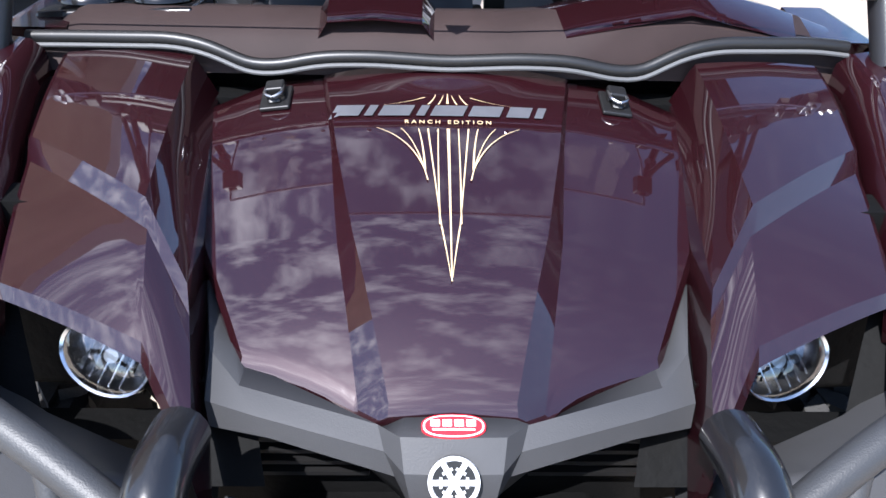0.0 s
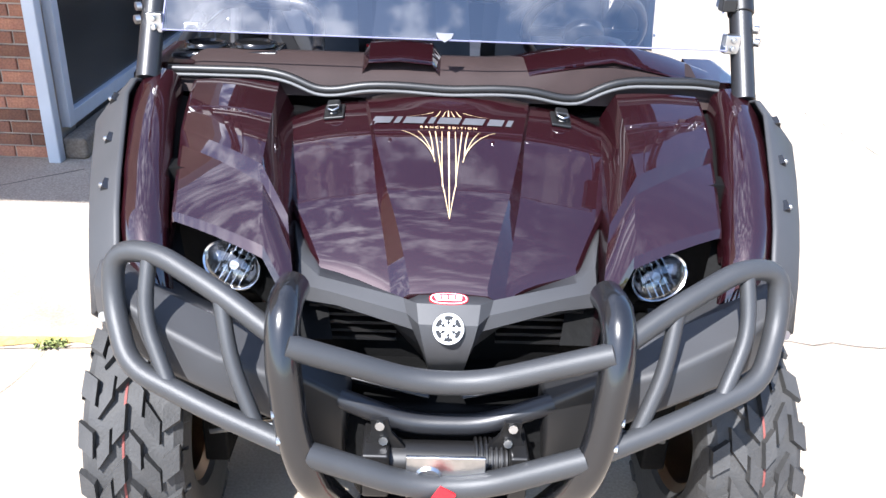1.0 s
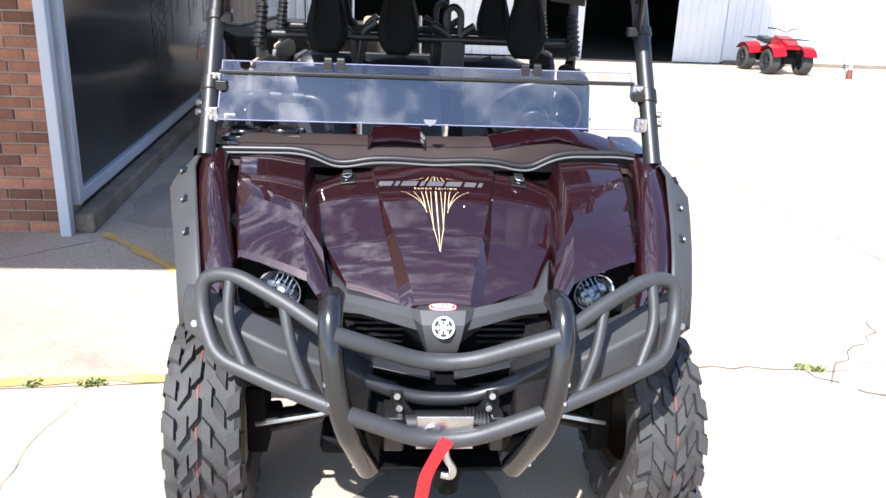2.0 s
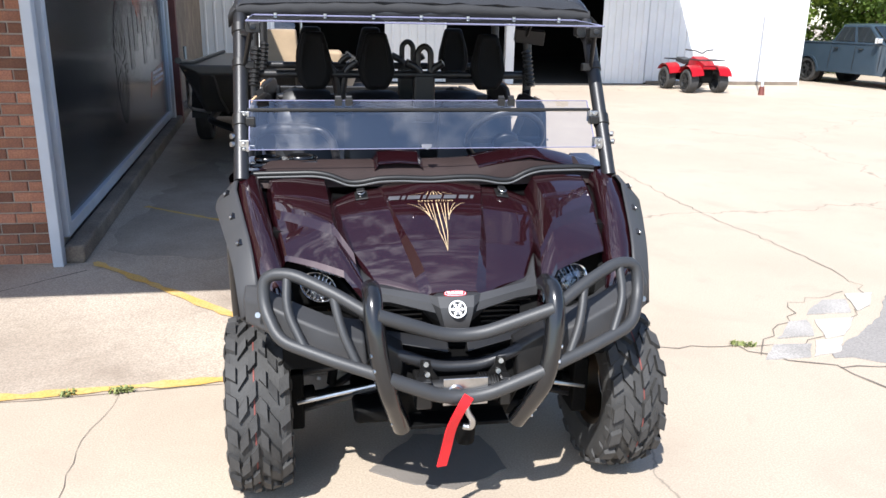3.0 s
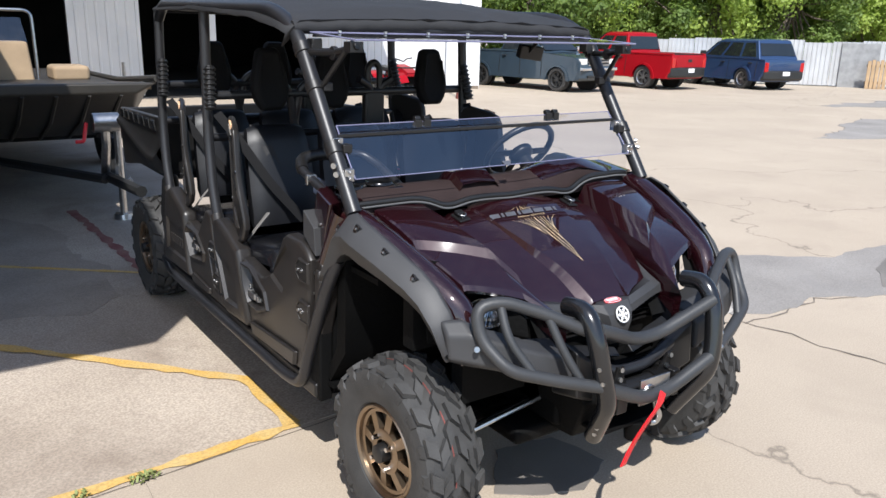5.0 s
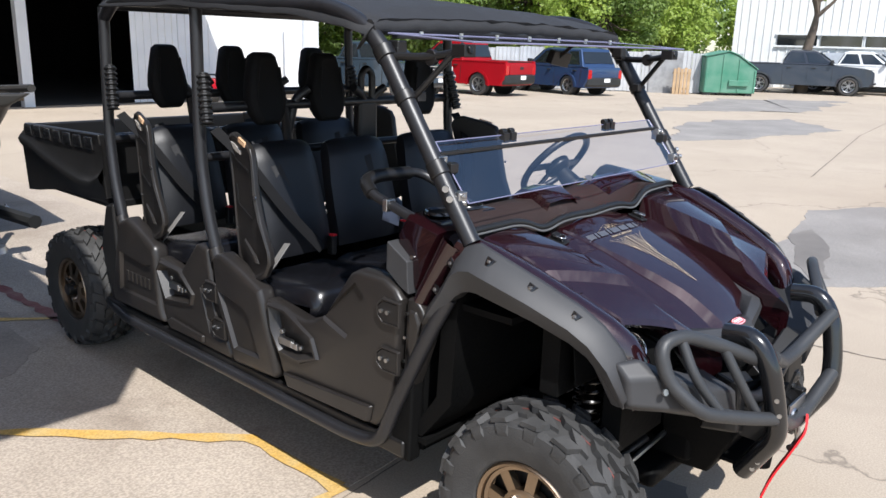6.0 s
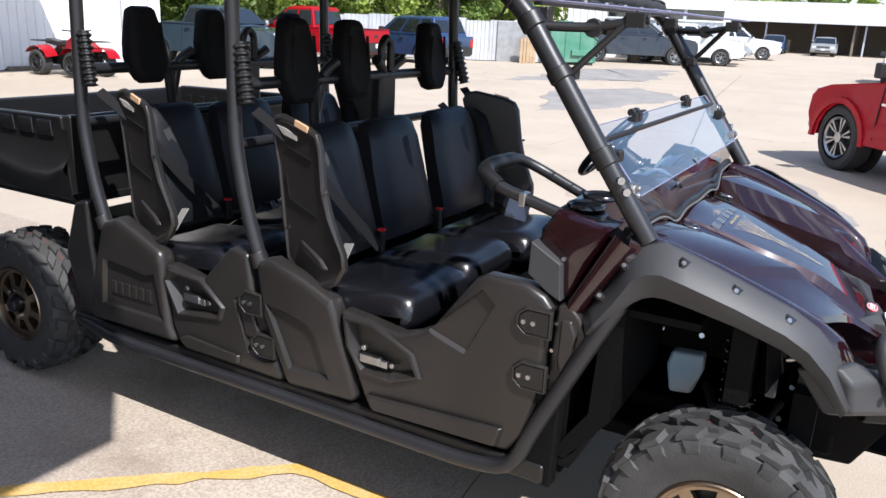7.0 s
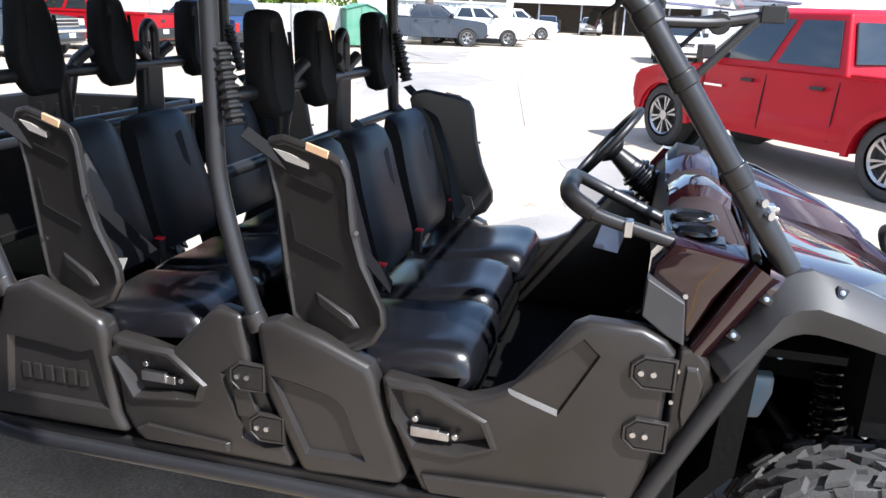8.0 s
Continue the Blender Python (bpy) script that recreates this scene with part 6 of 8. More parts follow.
for row, dy, gy in (("front", 0.045, 0.0), ("rear", 0.81, 0.755)):
    for k, (cx, w) in enumerate(((-0.505, 0.42), (-0.075, 0.40), (0.40, 0.44))):
        seat = part("seat_base", (lambda b: (box(b, cx - w / 2 + 0.03, cx + w / 2 - 0.03, 0.97 + dy, 1.36 + dy, 0.395, 0.66), b)[1])(bmesh.new()), M_UNDERSHADE, utv, bevel=0.02)
        back = 0.03 if k == 1 else 0.0
        cushion(seat, "seat_cushion", cx, w, 0.905 + dy + back, 1.36 + dy, 0.772, 0.130, label="padded black vinyl seat cushion")
        backrest(seat, cx + (0.035 if k == 0 else 0), w * (0.78 if k == 0 else 0.92), 1.335 + dy, 0.77, 1.445 + dy, 1.215 if k else 1.225)
        bm = bmesh.new()
        for z in (1.0,):
            ribbon(bm, [(cx - w * 0.12 if k == 0 else cx + w * 0.02, 1.470 + dy, 1.23), (cx - w * 0.08 if k == 0 else cx + w * 0.06, 1.365 + dy, 1.14), (cx + w * 0.10, 1.325 + dy, 0.95), (cx + w * 0.36, 1.30 + dy, 0.80)], 0.045, 0.004, (1, 0, 0.3))
        part("seat_belt", bm, M_FABRIC, seat, "black seat belt webbing")
        bm = bmesh.new()
        bx = cx + w * 0.44
        box(bm, bx - 0.014, bx + 0.014, 1.27 + dy, 1.30 + dy, 0.755, 0.835)
        bk = part("belt_buckle", bm, M_BLACKPL, seat, bevel=0.004)
        bm = bmesh.new()
        box(bm, bx - 0.011, bx + 0.011, 1.266 + dy, 1.292 + dy, 0.836, 0.843)
        part("buckle_button", bm, M_LABELRED, bk, "red buckle button")
        headrest(utv, ((-0.425, -0.098, 0.505)[k] if gy == 0 else (-0.436, -0.070, 0.450)[k], 1.628 if gy == 0 else 2.392, 1.425 if gy == 0 else 1.440))
    for s in SIDES:
        hip_guard(utv, s, gy)
        # belt retractor with ribbed boot
        bm = bmesh.new()
        a, b = Vector((s * 0.715, 1.575 + dy, 1.49)), Vector((s * 0.735, 1.53 + dy, 1.30))
        n = 34
        rad = [0.020 if i % 4 < 2 else 0.028 for i in range(n + 1)]
        sweep(bm, [a.lerp(b, i / n) for i in range(n + 1)], 0.02, 12, radii=rad)
        part("ribbed_boot", bm, M_BLACKPL, utv, "ribbed black belt boot", sharp=20)
        bm = bmesh.new()
        ribbon(bm, smooth_path([(s * 0.71, 1.52 + dy, 1.28), (s * 0.66, 1.385 + dy, 1.17), (s * 0.56, 1.285 + dy, 0.98), (s * 0.43, 1.215 + dy, 0.81)], 0.05), 0.042, 0.003, (1, 0, 0.55))
        part("seat_belt", bm, M_BELT, utv, "black belt webbing across the backrest")
        bm = bmesh.new()
        ribbon(bm, [(s * 0.69, 1.25 + dy, 0.74), (s * 0.66, 1.215 + dy, 0.80), (s * 0.60, 1.22 + dy, 0.86)], 0.04, 0.004, (0.3, 1, 0))
        part("belt_stalk", bm, material("belt_tail", (0.22, 0.21, 0.20), rough=0.7, var=0.2), utv, "grey belt tail")

# ---- roll cage ----
for s in SIDES:
    bm = bmesh.new()
    tube(bm, mir(s, [(-0.702, 0.255, 1.070), (-0.705, 0.430, 1.320), (-0.708, 0.665, 1.660), (-0.712, 0.86, 1.735), (-0.715, 2.30, 1.770), (-0.715, 2.40, 1.70)]), 0.027, 0.10, 16)
    post = part("cage_rail", bm, M_TUBE, utv, "black roll cage post and roof rail", sharp=60)
    bm = bmesh.new()
    tube(bm, mir(s, [(-0.745, 1.520, 0.775), (-0.748, 1.572, 0.935), (-0.735, 1.632, 1.16), (-0.718, 1.645, 1.76)]), 0.024, 0.08, 14)
    part("cage_post", bm, M_TUBE, utv, "black roll cage post", sharp=60)
    bm = bmesh.new()
    tube(bm, mir(s, [(-0.745, 2.300, 0.785), (-0.742, 2.360, 0.95), (-0.730, 2.410, 1.16), (-0.715, 2.405, 1.74)]), 0.024, 0.08, 14)
    part("cage_post", bm, M_TUBE, utv, sharp=60)
    for base_y in (1.520, 2.300):
        bm = bmesh.new()
        sweep(bm, mir(s, [(-0.746, base_y - 0.003, 0.768), (-0.747, base_y + 0.018, 0.815)]), 0.030, 14)
        part("post_collar", bm, M_DOOR, utv, bevel=0.004)
    # windshield clamps and sleeves
    for t0, t1, r in ((0.30, 0.37, 0.0315), (0.66, 0.71, 0.032), (0.88, 0.94, 0.033)):
        a, b = Vector((-0.703, 0.262, 1.08)), Vector((-0.708, 0.655, 1.645))
        bm = bmesh.new()
        sweep(bm, mir(s, [tuple(a.lerp(b, t0)), tuple(a.lerp(b, t1))]), r, 16)
        m = a.lerp(b, (t0 + t1) / 2)
        q = mir(s, [tuple(m)])[0]
        box(bm, *sorted((q[0] - s * 0.055, q[0] - s * 0.02)), q[1] - 0.035, q[1] + 0.0, q[2] - 0.012, q[2] + 0.018)
        part("clamp", bm, M_BLACKPL, post, bevel=0.004)
    bm = bmesh.new()
    for z, y in ((1.195, 0.335), (1.222, 0.352)):
        disc(bm, (s * 0.728, y - 0.012, z), (s * 0.8, -0.6, 0), 0.010, 0.012, 10)
    part("clamp_bolts", bm, M_STEEL, post)
for y in (1.643, 2.405):
    bm = bmesh.new()
    tube(bm, [(-0.72, y, 1.355), (0.72, y, 1.355)], 0.021, 0.05, 12)
    tube(bm, [(-0.73, y + 0.0, 1.16), (0.73, y, 1.16)], 0.018, 0.05, 12)
    part("cage_crossbar", bm, M_TUBE, utv)
    bm = bmesh.new()
    tube(bm, [(-0.715, y, 1.75), (0.715, y, 1.75)], 0.022, 0.05, 12)
    part("cage_crossbar", bm, M_TUBE, utv)
    for cx in (-0.30, 0.16):
        bm = bmesh.new()
        tube(bm, [(cx - 0.10, y - 0.02, 1.42), (cx - 0.02, y, 1.38), (cx + 0.015, y + 0.02, 1.20), (cx + 0.02, y + 0.02, 1.16)], 0.021, 0.05, 10)
        tube(bm, [(cx + 0.10, y - 0.02, 1.42), (cx + 0.04, y, 1.38), (cx + 0.015, y + 0.02, 1.22)], 0.020, 0.05, 10)
        part("headrest_bracket", bm, M_TUBE, utv)
    # central belt tower with its loop
    bm = bmesh.new()
    prism(bm, [(y - 0.02, 1.10), (y + 0.04, 1.10), (y + 0.035, 1.36), (y - 0.02, 1.36)], 0.10, 0.22)
    part("belt_tower", bm, M_BLACKPL, utv, bevel=0.02)
    bm = bmesh.new()
    tube(bm, [(0.125, y, 1.34), (0.125, y, 1.48), (0.16, y, 1.51), (0.195, y, 1.48), (0.195, y, 1.34)], 0.017, 0.04, 10)
    part("belt_loop", bm, M_BLACKPL, utv)
bm = bmesh.new()
tube(bm, [(-0.71, 0.68, 1.665), (0.71, 0.68, 1.665)], 0.020, 0.05, 12)
part("cage_crossbar", bm, M_TUBE, utv)

# soft roof
bm = bmesh.new()
nx, ny, rings = 28, 36, []
for i in range(nx + 1):
    u = -1 + 2 * i / nx
    col = []
    for j in range(ny + 1):
        v = j / ny
        y = 0.665 + 1.70 * v
        z = 1.700 + 0.095 * (1 - math.exp(-v * 3.2)) + 0.055 * (1 - abs(u) ** 2.4) * math.sin(math.pi * min(1, 0.12 + v)) ** 0.5
        z += 0.010 * noise.noise((u * 5, v * 7, 0)) + 0.006 * noise.noise((u * 14, v * 16, 3))
        z -= 0.018 * max(0, math.sin(v * math.pi * 2.0)) * (1 - u * u)
        if j == 0:
            z -= 0.055 + 0.012 * noise.noise((u * 9, 1, 2))
            y += 0.02
        elif j == 1:
            y, z = 0.655 + 0.012 * noise.noise((u * 6, 4, 1)), 1.690 + 0.02 * (1 - u * u) + 0.008 * noise.noise((u * 11, 2, 5))
        col.append((u * 0.755, y, z))
    if i in (0, nx):
        col = [(x, y, z - 0.045) for x, y, z in col]
    rings.append(col)
loft(bm, rings, closed=False)
roof = part("roof_cover", bm, M_FABRIC, utv, "sagging black canvas roof cover", sharp=70)
so = roof.modifiers.new("thick", "SOLIDIFY")
so.thickness = 0.006
bm = bmesh.new()
pts = [(-0.72 + 1.44 * i / 30, 0.672 + 0.010 * noise.noise((i * 0.6, 3, 3)), 1.668 + 0.018 * (1 - (i / 15 - 1) ** 2) + 0.007 * noise.noise((i * 0.9, 0, 0))) for i in range(31)]
sweep(bm, pts, 0.024, 10, radii=[0.024 + 0.006 * noise.noise((i * 1.3, 7, 0)) for i in range(31)])
part("roof_roll", bm, M_FABRIC, roof, "rolled canvas edge")

# ---- windshield ----
GASKET = [(-0.672, 0.322, 1.082), (-0.60, 0.318, 1.084), (-0.44, 0.306, 1.088), (-0.385, 0.300, 1.080), (-0.315, 0.290, 1.052), (-0.27, 0.288, 1.052), (-0.20, 0.290, 1.066), (-0.12, 0.290, 1.068), (0.0, 0.290, 1.062), (0.12, 0.290, 1.068), (0.20, 0.290, 1.066), (0.27, 0.288, 1.052), (0.315, 0.290, 1.052), (0.385, 0.300, 1.085), (0.44, 0.306, 1.096), (0.60, 0.310, 1.098), (0.655, 0.312, 1.092)]
bm = bmesh.new()
sweep(bm, smooth_path(GASKET, 0.03, 3), 0.0105, 10)
gasket = part("windshield_gasket", bm, M_BLACKPL, utv, "black rubber gasket between hood and windshield")
bm = bmesh.new()
sweep(bm, smooth_path([(x, y - 0.010, z - 0.011) for x, y, z in GASKET], 0.03, 3), 0.0038, 8)
part("piping", bm, M_PIPING, gasket, "light grey piping")
bm = bmesh.new()
loft(bm, [[(x, y - 0.002, z + 0.010) for x, y, z in GASKET], [(x, 0.300, 1.178) for x, _, _ in GASKET]], closed=False)
apron = part("windshield_apron", bm, M_APRON, utv, "clear polycarbonate strip above the gasket")
apron.visible_shadow = False
bm = bmesh.new()
loft(bm, [[(-0.672, 0.300, 1.177), (0.655, 0.300, 1.177)], [(-0.672, 0.368, 1.2585), (0.655, 0.368, 1.2585)], [(-0.672, 0.436, 1.340), (0.655, 0.436, 1.340)]], closed=False)
pane = part("windshield_pane", bm, M_SHIELD, utv, "clear tilted lower windshield pane")
pane.visible_shadow = False
bm = bmesh.new()
sweep(bm, [(-0.672, 0.299, 1.177), (0.655, 0.299, 1.177)], 0.0020, 6)
part("pane_edge", bm, M_EDGE, pane, "bluish pane edge")
bm = bmesh.new()
sweep(bm, [(-0.672, 0.437, 1.342), (0.655, 0.437, 1.342)], 0.0020, 6)
part("pane_edge", bm, M_EDGE, pane)
for xs_ in (-0.672, 0.655):
    bm = bmesh.new()
    sweep(bm, [(xs_, 0.299, 1.177), (xs_, 0.437, 1.342)], 0.0024, 6)
    part("pane_edge", bm, M_EDGE, pane)
bm = bmesh.new()
box(bm, -0.682, 0.662, 0.402, 0.416, 1.304, 1.316)
part("top_rail", bm, M_BLACKPL, pane, "black rail along the pane", bevel=0.003)
for bx, by, bz in ((-0.690, 0.405, 1.285), (-0.690, 0.325, 1.190), (0.670, 0.405, 1.285), (0.670, 0.325, 1.190)):
    bm = bmesh.new()
    box(bm, bx - 0.018, bx + 0.018, by - 0.020, by + 0.012, bz - 0.022, bz + 0.022)
    for d in (-0.010, 0.010):
        disc(bm, (bx, by - 0.020, bz + d), (0, -1, 0), 0.007, 0.010, 8)
    part("pane_clamp", bm, M_STEEL, pane, "small bright pane clamp", bevel=0.004)
for hx in (-0.34, -0.30, 0.30, 0.34):
    bm = bmesh.new()
    disc(bm, (hx - 0.012, 0.440, 1.352), (1, 0, 0), 0.011, 0.024, 12)
    box(bm, hx - 0.014, hx + 0.014, 0.422, 0.444, 1.318, 1.350)
    part("hinge", bm, M_BLACKPL, pane, bevel=0.002)
bm = bmesh.new()
loft(bm, [[(x * 0.7 + -0.014, 0.302 + z * 0.64 - e, 1.180 + z * 0.77 + e) for x, z in ((-0.03, 0.012), (0.03, 0.012), (0.022, -0.002), (0.0, -0.012), (-0.022, -0.002))] for e in (0.002, 0.0026)])
part("shield_sticker", bm, M_SILVER, pane, "small silver sticker")
# upper pane swung up under the roof
bm = bmesh.new()
loft(bm, [[(-0.66, 0.655, 1.652), (0.66, 0.655, 1.652)], [(-0.66, 0.49, 1.645), (0.66, 0.49, 1.645)], [(-0.66, 0.315, 1.632), (0.66, 0.315, 1.632)]], closed=False)
upper = part("upper_pane", bm, M_SHIELD, utv, "upper windshield pane swung up under the roof")
upper.visible_shadow = False
bm = bmesh.new()
for q in ([(-0.66, 0.655, 1.652), (0.66, 0.655, 1.652)], [(-0.66, 0.315, 1.632), (0.66, 0.315, 1.632)], [(-0.66, 0.655, 1.652), (-0.66, 0.315, 1.632)], [(0.66, 0.655, 1.652), (0.66, 0.315, 1.632)]):
    sweep(bm, q, 0.0032, 6)
part("pane_edge", bm, M_EDGE, upper, "bluish purple pane edge")
bm = bmesh.new()
box(bm, -0.66, 0.66, 0.615, 0.640, 1.636, 1.646)
part("hinge_rail", bm, M_BLACKPL, upper, bevel=0.003)
for k in range(7):
    bm = bmesh.new()
    disc(bm, (-0.57 + k * 0.19, 0.60, 1.652), (0, 0, 1), 0.007, 0.008, 8)
    part("bolt", bm, M_STEEL, upper)
for s in SIDES:
    bm = bmesh.new()
    tube(bm, mir(s, [(-0.69, 0.52, 1.46), (-0.655, 0.40, 1.590), (-0.645, 0.36, 1.625)]), 0.010, 0.03, 8)
    box(bm, *sorted((s * 0.615, s * 0.665)), 0.34, 0.39, 1.59, 1.626)
    tube(bm, mir(s, [(-0.70, 0.60, 1.585), (-0.66, 0.47, 1.585), (-0.64, 0.335, 1.612)]), 0.013, 0.05, 8)
    disc(bm, (s * 0.65, 0.47, 1.585), (s, 0, 0), 0.024, 0.02, 12)
    part("prop_arm", bm, M_BLACKPL, upper, bevel=0.003)
    bm = bmesh.new()
    box(bm, *sorted((s * 0.645, s * 0.685)), 0.585, 0.635, 1.590, 1.632)
    part("hinge_block", bm, M_BLACKPL, upper, bevel=0.006)
bm = bmesh.new()
loft(bm, [[(0.44, 0.80, 1.555), (0.44, 0.78, 1.61), (0.44, 0.81, 1.62), (0.44, 0.83, 1.565)], [(0.57, 0.80, 1.54), (0.57, 0.78, 1.60), (0.57, 0.81, 1.61), (0.57, 0.83, 1.55)]])
sweep(bm, [(0.49, 0.80, 1.58), (0.49, 0.70, 1.66)], 0.008, 8)
part("rear_view_mirror", bm, M_BLACKPL, utv, "black rear-view mirror", bevel=0.01)

# ---- dashboard, wheel, grab bar ----
bm = bmesh.new()
rings = []
for i in range(15):
    x = -0.70 + 1.40 * i / 14
    hump = 0.035 * math.exp(-((x - 0.39) / 0.16) ** 2)
    up_ = 0.040 if abs(x) < 0.66 else 0.0
    rings.append([(x, 0.315, 1.030), (x, 0.335, 1.060 + hump + up_ * 0.6), (x, 0.40, 1.078 + hump + up_), (x, 0.47, 1.070 + hump + up_), (x, 0.525, 1.020 + up_), (x, 0.535, 0.92), (x, 0.47, 0.82), (x, 0.38, 0.78)])
loft(bm, rings, closed=False)
dash = part("dashboard", bm, M_DASH, utv, "black moulded dashboard", sharp=45)
for nm_, span in (("dash_panel", ((-0.215, -0.012), (-0.195, 0.022), (-0.12, 0.028), (-0.04, 0.022), (-0.015, -0.012))), ("dash_panel", ((0.14, -0.01), (0.22, 0.010), (0.40, 0.045), (0.56, 0.012), (0.66, -0.02)))):
    bm = bmesh.new()
    loft(bm, [[(x, 0.335, 1.088 + e), (x, 0.40, 1.124 + e), (x, 0.46, 1.122 + e), (x, 0.505, 1.085 + e)] for x, e in span], closed=False)
    part(nm_, bm, M_PAINT, dash, "glossy burgundy dash panel")
bm = bmesh.new()
loft(bm, [[(x, 0.345, 1.105 + e), (x, 0.40, 1.150 + e), (x, 0.47, 1.158 + e), (x, 0.50, 1.12 + e)] for x, e in ((0.30, -0.02), (0.34, 0.01), (0.39, 0.018), (0.44, 0.01), (0.48, -0.02))], closed=False)
part("gauge_pod", bm, M_BLACKPL, dash, "domed black gauge pod")
bm = bmesh.new()
loft(bm, [[(-0.69, 0.385, 1.085), (-0.42, 0.385, 1.095), (-0.42, 0.530, 1.095), (-0.69, 0.530, 1.085)], [(-0.685, 0.390, 1.108), (-0.425, 0.390, 1.118), (-0.425, 0.525, 1.118), (-0.685, 0.525, 1.108)]])
tray = part("cup_tray", bm, M_GLOSSBLK, dash, "gloss black tray with two cup holders", bevel=0.006)
for cx in (-0.615, -0.490):
    bm = bmesh.new()
    lathe(bm, [(0.004, 0.040), (0.008, 0.047), (0.010, 0.050), (0.006, 0.053), (0.001, 0.054)], (cx, 0.458, 1.112 + (cx + 0.69) * 0.037), 30, "z")
    part("cup_rim", bm, M_GLOSSBLK, tray, "gloss black cup holder rim")
    bm = bmesh.new()
    # flat dark disc on the tray: the shade of the cup's depth as colour
    disc(bm, (cx, 0.458, 1.1125 + (cx + 0.69) * 0.037), (0, 0, 1), 0.046, 0.003, 24)
    part("cup_shade_disc", bm, M_UNDERSHADE, tray, "near-black disc standing for a shaded cup well")
bm = bmesh.new()
box(bm, -0.66, -0.52, 0.53, 0.545, 0.93, 1.00)
part("glovebox_label", bm, M_PLASTIC, dash, bevel=0.006)
SW = Vector((0.39, 0.712, 1.148))
ax = Vector((0, 0.775, 0.632)).normalized()
mw = Matrix.Translation(SW) @ ax.to_track_quat("Z", "Y").to_matrix().to_4x4()
bm = bmesh.new()
ringp = [mw @ Vector((0.165 * math.cos(t), 0.165 * math.sin(t), 0)) for t in (2 * math.pi * k / 48 for k in range(49))]
sweep(bm, ringp, 0.0145, 10, cap=False)
wheel_o = part("steering_wheel", bm, M_BLACKPL, utv, "black three-spoke steering wheel")
bm = bmesh.new()
lathe(bm, [(-0.05, 0.03), (-0.03, 0.055), (-0.005, 0.058), (0.004, 0.04), (0.004, 0.001)], (0, 0, 0), 28, "z")
for a in (0, 180, 270):
    box(bm, 0.03, 0.158, -0.018, 0.018, -0.012, -0.002, pose(0, 0, 0, 0, 0, a))
bmesh.ops.transform(bm, matrix=mw, verts=bm.verts)
part("spokes", bm, M_BLACKPL, wheel_o, bevel=0.004)
bm = bmesh.new()
sweep(bm, [SW - ax * 0.02, SW - ax * 0.14, SW - ax * 0.32], 0.028, 14, radii=[0.026, 0.045, 0.055])
part("steering_column", bm, M_BLACKPL, wheel_o)
bm = bmesh.new()
n = 24
sweep(bm, [SW - ax * (0.13 + 0.16 * i / n) for i in range(n + 1)], 0.05, 16, radii=[0.052 if i % 4 < 2 else 0.062 for i in range(n + 1)])
part("column_boot", bm, M_VINYL, wheel_o, "ribbed black column boot", sharp=25)
bm = bmesh.new()
tube(bm, [(-0.690, 0.490, 1.098), (-0.690, 0.690, 1.150), (-0.670, 0.752, 1.182), (-0.600, 0.760, 1.192), (-0.40, 0.760, 1.185), (-0.36, 0.700, 1.150), (-0.34, 0.500, 1.060)], 0.0165, 0.05, 12)
grab = part("grab_bar", bm, M_TUBE, utv, "black padded grab bar ahead of the passenger")
bm = bmesh.new()
tube(bm, [(-0.688, 0.690, 1.150), (-0.668, 0.752, 1.182), (-0.600, 0.760, 1.192), (-0.45, 0.760, 1.187)], 0.023, 0.04, 12)
part("foam_sleeve", bm, M_BLACKPL, grab)
bm = bmesh.new()
box(bm, -0.712, -0.672, 0.600, 0.620, 1.108, 1.146)
part("bracket", bm, M_STEEL, grab, bevel=0.003)

bm = bmesh.new()
box(bm, -0.032, 0.032, -0.001, 0.001, -0.072, 0.0, pose(-0.640, 0.640, 1.122, 6, 14, -72))
part("hang_tag", bm, M_TAG, wheel_o, "dark blue paper hang tag", bevel=0.001)

# ---- cargo bed ----
bm = bmesh.new()
box(bm, -0.68, 0.68, 2.56, 3.45, 0.80, 0.84)
bed = part("cargo_bed", bm, M_BLACKPL, utv, "black moulded cargo bed", bevel=0.010)
for s in SIDES:
    bm = bmesh.new()
    loft(bm, [[(s * 0.66, 2.56, 0.80), (s * 0.70, 2.56, 0.84), (s * 0.715, 2.56, 1.13), (s * 0.72, 2.56, 1.165), (s * 0.68, 2.56, 1.165), (s * 0.665, 2.56, 0.84)], [(s * 0.66, 3.45, 0.80), (s * 0.70, 3.45, 0.84), (s * 0.715, 3.45, 1.11), (s * 0.72, 3.45, 1.145), (s * 0.68, 3.45, 1.145), (s * 0.665, 3.45, 0.84)]])
    part("bed_side", bm, M_BLACKPL, bed, bevel=0.010)
for y0_, y1_, z1_, nm in ((2.563, 2.60, 1.163, "bed_front"), (3.42, 3.458, 1.14, "tailgate")):
    bm = bmesh.new()
    box(bm, -0.678, 0.678, y0_, y1_, 0.803, z1_)
    part(nm, bm, M_BLACKPL, bed, bevel=0.010)
